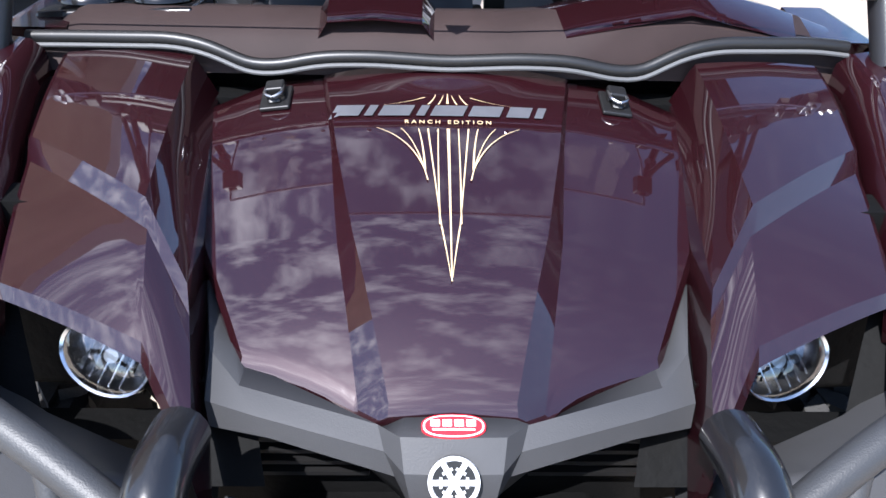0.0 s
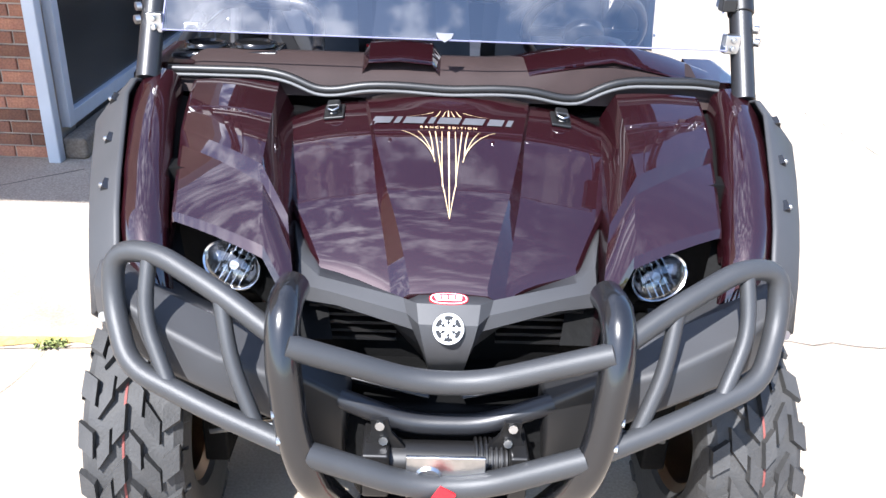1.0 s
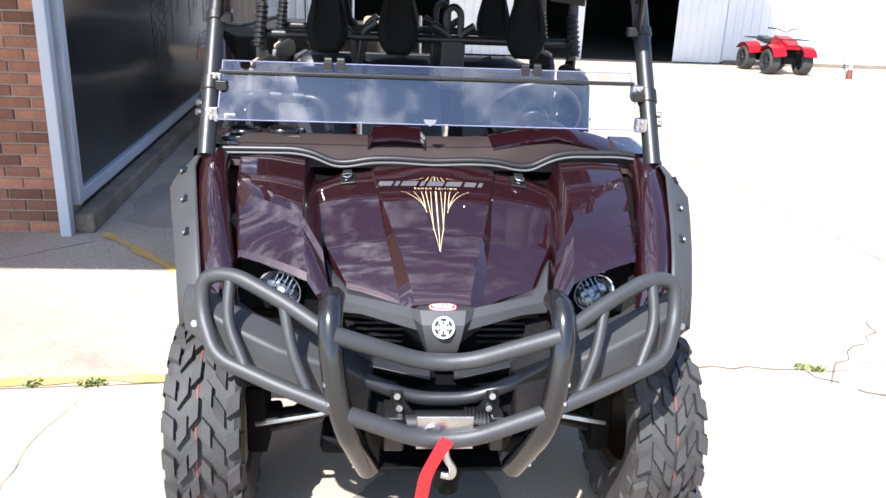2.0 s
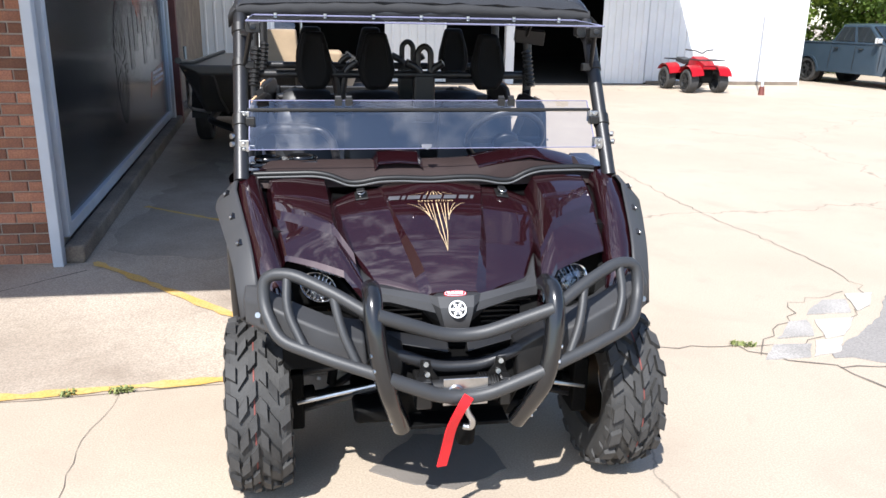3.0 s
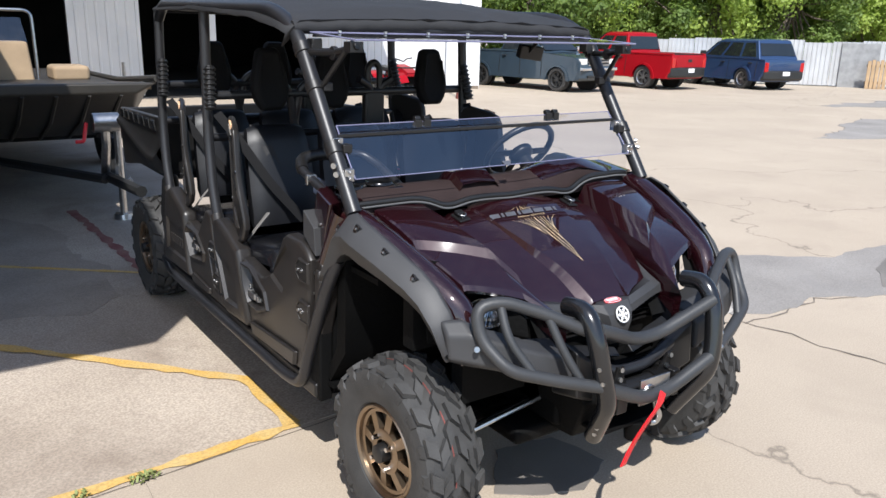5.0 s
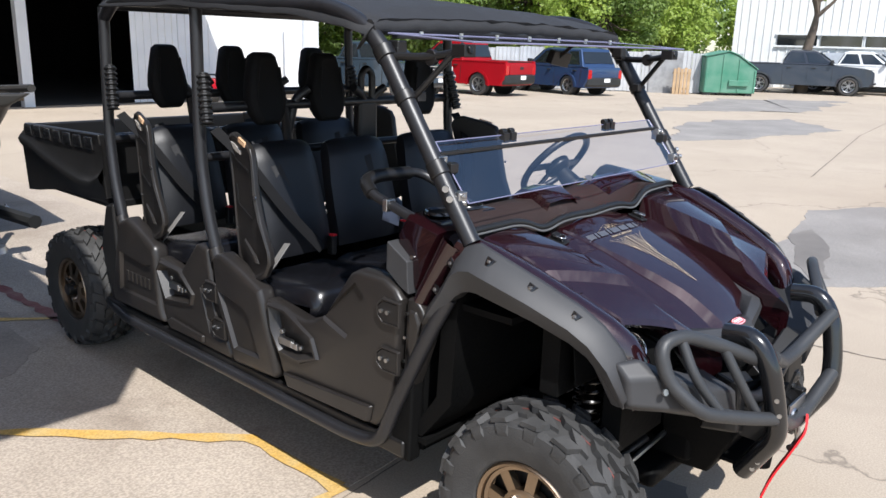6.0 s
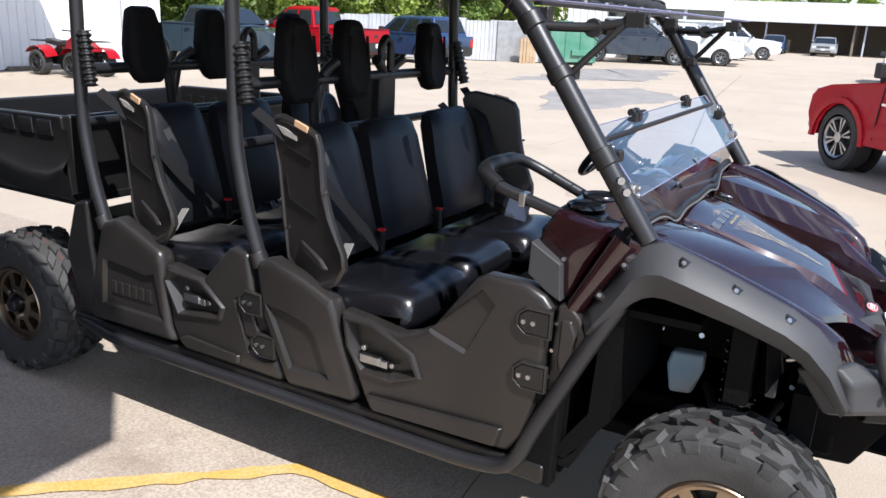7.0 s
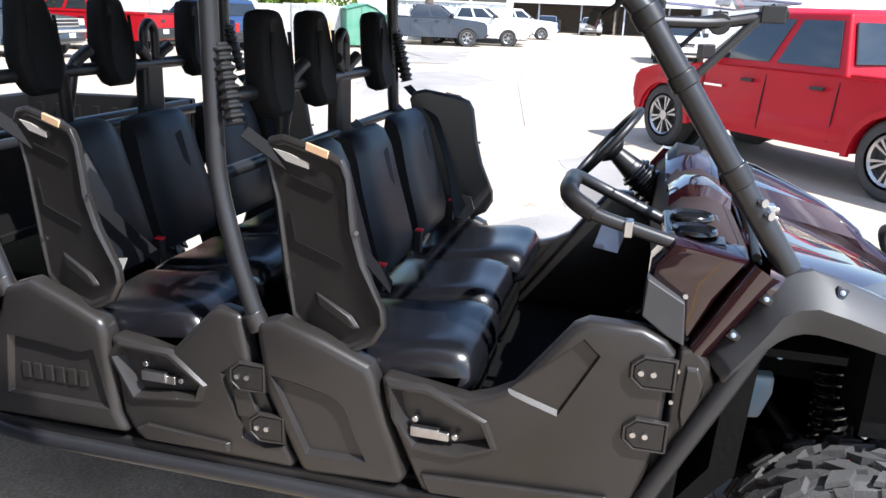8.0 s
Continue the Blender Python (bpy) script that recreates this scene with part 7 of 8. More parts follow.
for s in SIDES:
    for k in range(7):
        bm = bmesh.new()
        y = 2.61 + k * 0.12
        loft(bm, [[(s * 0.723, y, 1.148), (s * 0.730, y, 1.135), (s * 0.726, y, 1.085), (s * 0.712, y, 1.075)], [(s * 0.723, y + 0.09, 1.147), (s * 0.730, y + 0.09, 1.134), (s * 0.726, y + 0.09, 1.084), (s * 0.712, y + 0.09, 1.074)]])
        part("rail_cleat", bm, M_GLOSSBLK, bed, bevel=0.004)
    for k in range(9):
        bm = bmesh.new()
        box(bm, *sorted((s * 0.650, s * 0.668)), 2.63 + k * 0.1, 2.66 + k * 0.1, 0.86, 1.10)
        part("bed_rib", bm, M_BLACKPL, bed)
    # flared skirt of the bed above the rear wheel
    bm = bmesh.new()
    rows = []
    for y, zr, zb in ((2.53, 0.965, 0.86), (2.64, 0.915, 0.845), (2.78, 0.915, 0.83), (2.95, 0.945, 0.842), (3.2, 1.00, 0.81), (3.32, 1.035, 0.790), (3.465, 1.06, 0.775)):
        rows.append([(s * x, y, z) for x, z in ((0.716, 1.115), (0.714, zr + 0.045), (0.738, zr + 0.018), (0.748, zr + 0.002), (0.742, zr - 0.020), (0.726, zr - 0.045), (0.716, zb), (0.655, zb))])
    loft(bm, rows, closed=False)
    part("bed_skirt", bm, M_BLACKPL, bed, "black skirt with a slanted ridge", sharp=50)
bm = bmesh.new()
for s in SIDES:
    sweep(bm, [(s * 0.28, 2.60, 0.34), (s * 0.55, 2.94, 0.32)], 0.02, 10)
    sweep(bm, [(s * 0.28, 3.2, 0.34), (s * 0.55, 2.96, 0.32)], 0.02, 10)
    sweep(bm, [(s * 0.2, 2.945, 0.33), (s * 0.58, 2.945, 0.316)], 0.02, 12)
part("rear_suspension", bm, M_UNDERSHADE, utv)


# ---- parked vehicles ----
M_GLASS = material("tinted_glass", (0.015, 0.018, 0.020), rough=0.04, spec=0.9, var=0.2, var_scale=1.0)
M_LIGHTLENS = material("lamp_lens", (0.75, 0.72, 0.66), rough=0.12, spec=0.8, var=0.2, var_scale=12)
M_TAIL = material("tail_lamp", (0.45, 0.01, 0.01), rough=0.12, spec=0.8, var=0.2, var_scale=8)
M_TRIM = material("black_trim", (0.02, 0.02, 0.02), rough=0.5, var=0.3)
M_ALLOY = material("alloy_wheel", (0.45, 0.45, 0.46), rough=0.3, metal=0.9, var=0.2)
M_DARKALLOY = material("black_alloy_wheel", (0.03, 0.03, 0.03), rough=0.35, var=0.2)
PAINTS = {}


def car_paint(name, rgb, metal=0.3):
    if name not in PAINTS:
        PAINTS[name] = material(name, rgb, rough=0.40, metal=metal, coat=0.12 if rgb[0] > 0.2 else 0.9, spec=0.22, var=0.12, var_scale=1.5, scale=300, bump=0.01)
    return PAINTS[name]


CAR_WHEELS = {}


def car_wheel(r, w, alloy):
    key = (r, w, alloy.name)
    if key in CAR_WHEELS:
        return CAR_WHEELS[key]
    bm = bmesh.new()
    h = w / 2
    lathe(bm, [(-h * 0.8, r * 0.62), (-h, r * 0.72), (-h, r * 0.90), (-h * 0.8, r * 0.985), (-h * 0.3, r), (h * 0.3, r), (h * 0.8, r * 0.985), (h, r * 0.9), (h, r * 0.7)], (0, 0, 0), 32, "y")
    tyre = bmesh_mesh(bm, "tyre", M_RUBBER)
    bm = bmesh.new()
    for s in (1,):
        lathe(bm, [(h * 0.75, r * 0.64), (h * 0.95, r * 0.63), (h * 0.80, r * 0.57), (h * 0.2, r * 0.55)], (0, 0, 0), 32, "y")
        for k in range(6):
            a = 2 * math.pi * k / 6
            for d in (-0.10, 0.10):
                q = [(a + d - 0.09, r * 0.14), (a + d + 0.09, r * 0.14), (a + d * 1.6 + 0.07, r * 0.60), (a + d * 1.6 - 0.07, r * 0.60)]
                loft(bm, [[(rr * math.cos(t), h * 0.45, rr * math.sin(t)) for t, rr in q], [(rr * math.cos(t), h * (0.78 if rr < r * 0.3 else 0.85), rr * math.sin(t)) for t, rr in q]])
        lathe(bm, [(h * 0.4, r * 0.17), (h * 0.86, r * 0.16), (h * 0.88, r * 0.001)], (0, 0, 0), 18, "y")
    rim = bmesh_mesh(bm, "rim", alloy)
    bm = bmesh.new()
    lathe(bm, [(h * 0.30, r * 0.58), (h * 0.29, r * 0.001)], (0, 0, 0), 24, "y")
    back = bmesh_mesh(bm, "brake_disc", M_TRIM)
    CAR_WHEELS[key] = (tyre, rim, back)
    return CAR_WHEELS[key]


def arch(cx, r, z0, n=9):
    """Points of a wheel arch from rear to front, over a wheel at cx."""
    return [(cx - r * math.cos(math.pi * i / (n - 1)), z0 + r * math.sin(math.pi * i / (n - 1))) for i in range(n)]


def vehicle(kind, label, category, x, y, heading, paint, L, W, H, WB, front_over, wheel_r=0.36, alloy=None, belt=None, cab=None, scale=1.0, group="", chrome=False):
    """A parked vehicle; local x is forward, the origin lies on the ground under its rear axle."""
    th = thing(kind, label, category, group, m=Matrix.Translation((x, y, 0)) @ pose(0, 0, 0, 0, 0, heading) @ Matrix.Scale(scale, 4))
    alloy = alloy or M_ALLOY
    pickup = category == "pickup truck"
    xr = -(L - WB - front_over)
    xf = WB + front_over
    belt = belt or H * 0.60
    hood_z_, floor_z, hw = belt - 0.03, (0.345 if pickup else 0.30) * wheel_r / 0.36, W / 2
    ar = wheel_r * 1.17
    c0, c1, c2, c3 = cab                     # base rear, roof rear, roof front, base front of the greenhouse (x)
    low = [(xr + 0.03, floor_z + 0.22), (xr + 0.12, floor_z)] + [(-ar, floor_z)][:1] + arch(0, ar, wheel_r * 0.9)[1:-1] + [(ar, floor_z), (WB - ar, floor_z)] + arch(WB, ar, wheel_r * 0.9)[1:-1] + [(WB + ar, floor_z), (xf - 0.12, floor_z + 0.02), (xf - 0.01, floor_z + 0.22)]
    top = [(xf, hood_z_ - 0.42), (xf - 0.03, hood_z_ - 0.23), (xf - 0.14, hood_z_ - 0.14), (xf - 0.40, hood_z_ - 0.07), (c3, hood_z_ + 0.02), (c3 - 0.1, belt), (c0, belt), ((xr + 0.02), belt - 0.02), (xr, belt - 0.10)]
    prof = low + top
    bm = bmesh.new()
    cx, cz = sum(p[0] for p in prof) / len(prof), sum(p[1] for p in prof) / len(prof)
    rings = []
    for yy, k in ((-hw, 0.965), (-hw + 0.04, 0.992), (-hw + 0.14, 1.0), (0, 1.008), (hw - 0.14, 1.0), (hw - 0.04, 0.992), (hw, 0.965)):
        ring = []
        for px, pz in prof:
            tuck = 0.06 * ((pz - floor_z) / (belt - floor_z)) ** 2 * (1 if abs(yy) > hw - 0.02 else 0)
            ring.append((cx + (px - cx) * k, yy - math.copysign(tuck, yy) if yy else 0, cz + (pz - cz) * (k if pz > cz else 1)))
        rings.append(ring)
    loft(bm, rings, closed=True, cap=True)
    bmesh.ops.triangulate(bm, faces=[f for f in bm.faces if len(f.verts) > 4])
    body = part("body", bm, paint, th, sharp=30)
    # cab
    bm = bmesh.new()
    t = 0.13
    ringb = [(c0, -hw + 0.06, belt - 0.02), (c3, -hw + 0.06, belt - 0.02), (c3 + 0.06, 0, belt), (c3, hw - 0.06, belt - 0.02), (c0, hw - 0.06, belt - 0.02), (c0 - 0.02, 0, belt - 0.02)]
    ringt = [(c1, -hw + 0.06 + t, H - 0.05), (c2, -hw + 0.06 + t, H - 0.05), (c2 + 0.07, 0, H - 0.03), (c2, hw - 0.06 - t, H - 0.05), (c1, hw - 0.06 - t, H - 0.05), (c1 - 0.02, 0, H - 0.03)]
    ringtt = [(p[0] + (0.10 if i in (0, 4, 5) else -0.12), p[1] * 0.86, H - 0.005 if p[1] else H + 0.01) for i, p in enumerate(ringt)]
    loft(bm, [ringb, ringt, ringtt])
    cabin = part("cab", bm, paint, th, bevel=0.03, sharp=40)

    def face_pane(name, q, off):
        c = sum((Vector(p) for p in q), Vector()) / len(q)
        q = [c + (Vector(p) - c) for p in q]
        bmw = bmesh.new()
        loft(bmw, [[p + Vector(off) * 0.2 for p in q], [p + Vector(off) for p in q]])
        return part(name, bmw, M_GLASS, cabin, bevel=0.01)

    def lerp_side(s, u, v):
        a = Vector((c0, s * (hw - 0.06), belt - 0.02)).lerp(Vector((c3, s * (hw - 0.06), belt - 0.02)), u)
        b = Vector((c1, s * (hw - 0.06 - t), H - 0.05)).lerp(Vector((c2, s * (hw - 0.06 - t), H - 0.05)), u)
        return a.lerp(b, v)
    splits = ((0.05, 0.46), (0.52, 0.93)) if pickup else ((0.05, 0.30), (0.34, 0.63), (0.67, 0.94))
    for s in (-1, 1):
        for u0, u1 in splits:
            face_pane("side_window", [lerp_side(s, u0, 0.14), lerp_side(s, u1, 0.14), lerp_side(s, u1 - 0.01, 0.88), lerp_side(s, u0 + 0.01, 0.88)], (0, s * 0.012, 0.003))
        for u in (0.49, 0.03, 0.95):
            bm = bmesh.new()
            a = lerp_side(s, u, 0.0)
            if abs(a.x) < ar + 0.04 or abs(a.x - WB) < ar + 0.04:
                continue
            rows = []
            for i in range(7):
                f = i / 6
                z = floor_z + 0.08 + (belt - 0.06 - floor_z - 0.08) * f
                y = s * (hw + 0.002 - 0.06 * ((z - floor_z) / (belt - floor_z)) ** 2)
                rows.append([(a.x - 0.003, y, z), (a.x + 0.003, y, z), (a.x + 0.003, y - s * 0.03, z), (a.x - 0.003, y - s * 0.03, z)])
            loft(bm, rows)
            part("door_gap", bm, M_TRIM, body)
        for u in (0.10, 0.56):
            a = lerp_side(s, u, 0.0)
            bm = bmesh.new()
            box(bm, a.x, a.x + 0.17, *sorted((s * (hw - 0.035), s * (hw + 0.012))), belt - 0.16, belt - 0.125)
            part("door_handle", bm, M_TRIM if paint.name != "white_paint" else paint, body, bevel=0.008)
        a = lerp_side(s, 0.97, 0.15)
        bm = bmesh.new()
        box(bm, a.x - 0.05, a.x + 0.06, *sorted((a.y + s * 0.02, a.y + s * 0.22)), a.z - 0.03, a.z + 0.14)
        part("side_mirror", bm, M_CHROME if chrome else M_TRIM, cabin, bevel=0.02)
        # lamps
        bm = bmesh.new()
        box(bm, xf - 0.16, xf - 0.012, *sorted((s * (hw - 0.10), s * (hw - 0.42))), hood_z_ - 0.33, hood_z_ - 0.13)
        part("headlight", bm, M_LIGHTLENS, body, "clear headlight", bevel=0.03)
        bm = bmesh.new()
        box(bm, xr - 0.004, xr + 0.10, *sorted((s * (hw - 0.22), s * (hw - 0.055))), belt - 0.42, belt - 0.10)
        part("tail_light", bm, M_TAIL, body, "red tail light", bevel=0.02)
        # flare lips round the arches
        for wx in (0, WB):
            bm = bmesh.new()
            inner, outer = arch(wx, ar - 0.01, wheel_r * 0.9, 13), arch(wx, ar + 0.06, wheel_r * 0.9, 13)
            loft(bm, [[(p[0], s * (hw - 0.03), p[1]) for p in inner], [(p[0], s * (hw + 0.018), p[1]) for p in inner], [(p[0], s * (hw + 0.016), p[1]) for p in outer], [(p[0], s * (hw - 0.02), p[1]) for p in outer]], closed=False)
            part("arch_lip", bm, paint, body)
            wheel = new("wheel", car_wheel(wheel_r, 0.26, alloy)[0])
            wheel.parent = th
            wheel.matrix_basis = pose(wx, s * (hw - 0.15), wheel_r, 0, 17, 0 if s > 0 else 180)
            for nm, me in zip(("rim", "brake_disc"), car_wheel(wheel_r, 0.26, alloy)[1:]):
                o = new(nm, me)
                o.parent = wheel
            bm = bmesh.new()
            disc(bm, (wx, s * (hw - 0.36), wheel_r * 1.02), (0, s, 0), ar * 0.98, 0.05, 24)
            part("wheel_house", bm, M_TRIM, th)
    f1, f2 = lerp_side(-1, 1.0, 0.12), lerp_side(1, 1.0, 0.12)
    g1, g2 = lerp_side(-1, 1.0, 0.90), lerp_side(1, 1.0, 0.90)
    face_pane("windscreen", [f1 + Vector((0, 0.06, 0)), f2 - Vector((0, 0.06, 0)), g2 - Vector((0, 0.05, 0)), g1 + Vector((0, 0.05, 0))], (0.075, 0, 0.03))
    f1, f2, g1, g2 = lerp_side(-1, 0.0, 0.2), lerp_side(1, 0.0, 0.2), lerp_side(-1, 0.0, 0.86), lerp_side(1, 0.0, 0.86)
    face_pane("rear_window", [f1 + Vector((0, 0.08, 0)), f2 - Vector((0, 0.08, 0)), g2 - Vector((0, 0.06, 0)), g1 + Vector((0, 0.06, 0))], (-0.035, 0, 0.01))
    bm = bmesh.new()
    box(bm, xf - 0.05, xf + 0.012, -hw + 0.45, hw - 0.45, hood_z_ - 0.36, hood_z_ - 0.12)
    gr = part("grille", bm, M_TRIM, body, "dark grille", bevel=0.02)
    for k in range(3):
        bm = bmesh.new()
        box(bm, xf - 0.02, xf + 0.022, -hw + 0.44, hw - 0.44, hood_z_ - 0.345 + k * 0.10, hood_z_ - 0.315 + k * 0.10)
        part("grille_bar", bm, M_CHROME, gr, bevel=0.005)
    for xa, nm, mt_ in ((xf - 0.14, "front_bumper", paint), (xr - 0.10, "rear_bumper", M_CHROME if chrome else M_TRIM)):
        bm = bmesh.new()
        loft(bm, [[(xa + 0.01 + b_, -hw + 0.02, z_), (xa + 0.10 + d_, -hw + 0.05, z_), (xa + 0.22 + d_, -hw * 0.5, z_), (xa + 0.24 + d_, 0, z_), (xa + 0.22 + d_, hw * 0.5, z_), (xa + 0.10 + d_, hw - 0.05, z_), (xa + 0.01 + b_, hw - 0.02, z_)] if xa > 0 else [(xa + 0.23, -hw + 0.02, z_), (xa + 0.12 - d_, -hw + 0.05, z_), (xa + 0.01 - d_, -hw * 0.5, z_), (xa - d_, 0, z_), (xa + 0.01 - d_, hw * 0.5, z_), (xa + 0.12 - d_, hw - 0.05, z_), (xa + 0.23, hw - 0.02, z_)] for z_, d_, b_ in ((floor_z + 0.04, -0.05, 0), (floor_z + 0.10, 0.0, 0), (floor_z + 0.32, 0.0, 0), (floor_z + 0.36, -0.05, 0))])
        bp = part(nm, bm, mt_, th, bevel=0.012, seg=2)
        if xa > 0 and chrome:
            bm = bmesh.new()
            box(bm, xa + 0.10, xa + 0.235, -hw + 0.06, hw - 0.06, floor_z + 0.34, floor_z + 0.44)
            part("chrome_strip", bm, M_CHROME, bp, "chrome upper bumper strip", bevel=0.02)
        if xa > 0:
            bm = bmesh.new()
            box(bm, xa + 0.18, xa + 0.246, -hw + 0.35, hw - 0.35, floor_z + 0.10, floor_z + 0.19)
            part("air_intake", bm, M_TRIM, bp, bevel=0.01)
        bm = bmesh.new()
        xp = xa + 0.242 if xa > 0 else xa - 0.004
        box(bm, xp - 0.003, xp + 0.006, -0.15, 0.15, floor_z + 0.20, floor_z + 0.33)
        part("number_plate", bm, M_WHITE, bp, "pale plate without figures")
    bm = bmesh.new()
    box(bm, xr + 0.3, xf - 0.4, -hw + 0.32, hw - 0.32, floor_z - 0.03, floor_z + 0.10)
    part("underbody", bm, M_TRIM, th)
    if pickup:
        bm = bmesh.new()
        box(bm, xr + 0.10, c0 - 0.06, -hw + 0.16, hw - 0.16, belt - 0.005, belt + 0.012)
        part("bed_opening", bm, M_TRIM, th, "dark open cargo bed")
        for s in (-1, 1):
            bm = bmesh.new()
            box(bm, xr + 0.02, c0 - 0.02, *sorted((s * (hw - 0.16), s * (hw - 0.07))), belt - 0.03, belt + 0.03)
            part("bed_rail", bm, paint, th, bevel=0.015)
        bm = bmesh.new()
        box(bm, xr - 0.012, xr + 0.012, -hw + 0.25, hw - 0.25, floor_z + 0.36, belt - 0.04)
        tg = part("tailgate", bm, paint, th, bevel=0.01)
        bm = bmesh.new()
        box(bm, xr - 0.024, xr - 0.010, -0.10, 0.10, belt - 0.24, belt - 0.15)
        part("tailgate_handle", bm, M_TRIM, tg, bevel=0.005)
    return th


P_GREY, P_RED, P_DARK = car_paint("slate_blue_paint", (0.040, 0.062, 0.085)), car_paint("red_paint", (0.32, 0.004, 0.010), 0.0), car_paint("charcoal_paint", (0.030, 0.034, 0.045))
P_WHITE, P_BLUE, P_SILVER = car_paint("white_paint", (0.75, 0.75, 0.75), 0.0), car_paint("navy_paint", (0.03, 0.06, 0.14)), car_paint("silver_paint", (0.40, 0.41, 0.42), 0.6)
DIM = dict(L=5.75, W=2.0, H=1.87, WB=3.56, front_over=0.96, belt=1.26, cab=(0.85, 1.15, 2.20, 2.98))
vehicle("pickup", "slate-blue crew-cab pickup with chrome bumper parked by the trees", "pickup truck", 14.87, 19.09, -82, P_GREY, scale=0.90, wheel_r=0.40, alloy=M_DARKALLOY, chrome=True, group="parked pickups", **DIM)
vehicle("pickup", "red crew-cab pickup parked tail out by the fence", "pickup truck", 19.33, 16.03, 92, P_RED, L=5.2, W=1.85, H=1.80, WB=3.2, front_over=0.85, belt=1.13, wheel_r=0.38, cab=(0.70, 0.86, 1.85, 2.60), group="parked pickups")
vehicle("suv", "dark blue hatchback car parked tail out by the fence", "car", 22.9, 14.6, 78, P_BLUE, L=4.6, W=1.82, H=1.66, WB=2.66, front_over=0.92, belt=1.02, wheel_r=0.35, cab=(-0.72, -0.45, 1.35, 2.15), group="parked cars")
vehicle("pickup", "charcoal crew-cab pickup parked beside the green dumpster", "pickup truck", 33.8, 12.3, -69, P_DARK, wheel_r=0.41, group="parked pickups", **DIM)
P_BRIGHT = car_paint("bright_red_paint", (0.42, 0.006, 0.016), 0.0)
hd = 38.0
near_pickup = vehicle("pickup", "bright red crew-cab pickup with machined alloy wheels", "pickup truck", 6.14, -2.46, hd, P_BRIGHT, L=5.24, W=1.90, H=1.77, WB=3.30, front_over=0.70, belt=1.12, wheel_r=0.40, cab=(0.66, 0.84, 1.98, 2.74), group="parked pickups")
near_body = next(o for o in near_pickup.children if o.name.startswith("body"))
bm = bmesh.new()
box(bm, 2.28, 2.58, 0.935, 0.951, 0.86, 0.89)
part("badge", bm, M_CHROME, near_body, "chrome door badge", bevel=0.003)
for s in (-1, 1):
    for xa, xb in ((0.50, 1.68), (1.70, 2.82)):
        bm = bmesh.new()
        rows = []
        for k in range(9):
            f = k / 8
            xx, bulge = xa + (xb - xa) * f, 0.016 * min(1, 6 * f, 6 * (1 - f))
            rows.append([(xx, s * (0.92 + w), z) for z, w in ((0.44, 0.0), (0.50, 0.022 + bulge), (0.60, 0.014 + bulge), (0.68, 0.0))])
        loft(bm, rows, closed=False)
        part("door_moulding", bm, P_BRIGHT, near_body)
for i, (vx, vy, pt, cat, lab) in enumerate(((37.0, 10.8, P_WHITE, "pickup truck", "white pickup in the far row"), (39.8, 11.2, P_SILVER, "pickup truck", "silver pickup in the far row"), (43.0, 11.3, P_RED, "car", "red car in the far row"), (46.4, 11.0, P_SILVER, "car", "silver car in the far row"), (50.0, 10.8, P_WHITE, "pickup truck", "white pickup in the far row"))):
    if cat == "pickup truck":
        vehicle("pickup", lab, cat, vx, vy, -80, pt, wheel_r=0.40, group="parked pickups", **DIM)
    else:
        vehicle("car", lab, cat, vx, vy, -80, pt, L=4.6, W=1.82, H=1.60, WB=2.7, front_over=0.92, belt=0.98, wheel_r=0.34, cab=(-0.65, -0.1, 1.2, 2.1), group="parked cars")
vehicle("car", "white sedan with dark grille facing the lot", "car", 31.8, -0.6, 181, P_WHITE, L=4.9, W=1.85, H=1.50, WB=2.85, front_over=0.95, belt=0.96, wheel_r=0.34, cab=(-0.6, 0.1, 1.3, 2.25), group="parked cars")
vehicle("car", "dark blue sedan parked before the shed", "car", 71.0, 9.2, 182, P_BLUE, L=4.9, W=1.85, H=1.50, WB=2.85, front_over=0.95, belt=0.96, wheel_r=0.34, cab=(-0.6, 0.1, 1.3, 2.25), group="parked cars")
vehicle("car", "silver sedan parked before the shed", "car", 71.6, 5.4, 182, P_SILVER, L=4.9, W=1.85, H=1.50, WB=2.85, front_over=0.95, belt=0.96, wheel_r=0.34, cab=(-0.6, 0.1, 1.3, 2.25), group="parked cars")


# ---- fence, dumpster, sheds, boat, quad ----
FAR = Matrix.Translation((-2.3, -1.2, 0)) @ Matrix.Rotation(radians(-1.8), 4, "Z") @ Matrix.Scale(0.855, 4) @ Matrix.Translation((2.3, 1.2, 0))      # the far side of the lot, drawn in


def placed(name, label, category, x, y, heading, group=""):
    return thing(name, label, category, group, m=FAR @ Matrix.Translation((x, y, 0)) @ pose(0, 0, 0, 0, 0, heading))


def add(th, name, mat, fn, label="", **kw):
    bm = bmesh.new()
    fn(bm)
    return part(name, bm, mat, th, label, **kw)


# corrugated fence, running from the trees to the dumpster
M_FENCE = material("galvanised_fence", (0.55, 0.56, 0.57), rough=0.5, metal=0.3, bump=0.1, scale=20, second=(0.42, 0.42, 0.42), var_scale=1.0)
fa = math.degrees(math.atan2(14.6 - 22.6, 34.6 - 28.0))
fence = placed("fence", "tall corrugated metal fence with faded sheets", "fence", 26.2, 24.4, fa)
for k in range(11):
    add(fence, "fence_sheet", M_FENCE, lambda bm: cladding(bm, k * 1.15, k * 1.15 + 1.13, 0.0, 0.04, 1.85 + 0.05 * (k % 3), pitch=0.19, depth=0.03))
for k in range(5):
    add(fence, "fence_post", M_WOODEDGE, lambda bm: box(bm, k * 2.9 - 0.04, k * 2.9 + 0.04, 0.05, 0.13, 0, 1.8))
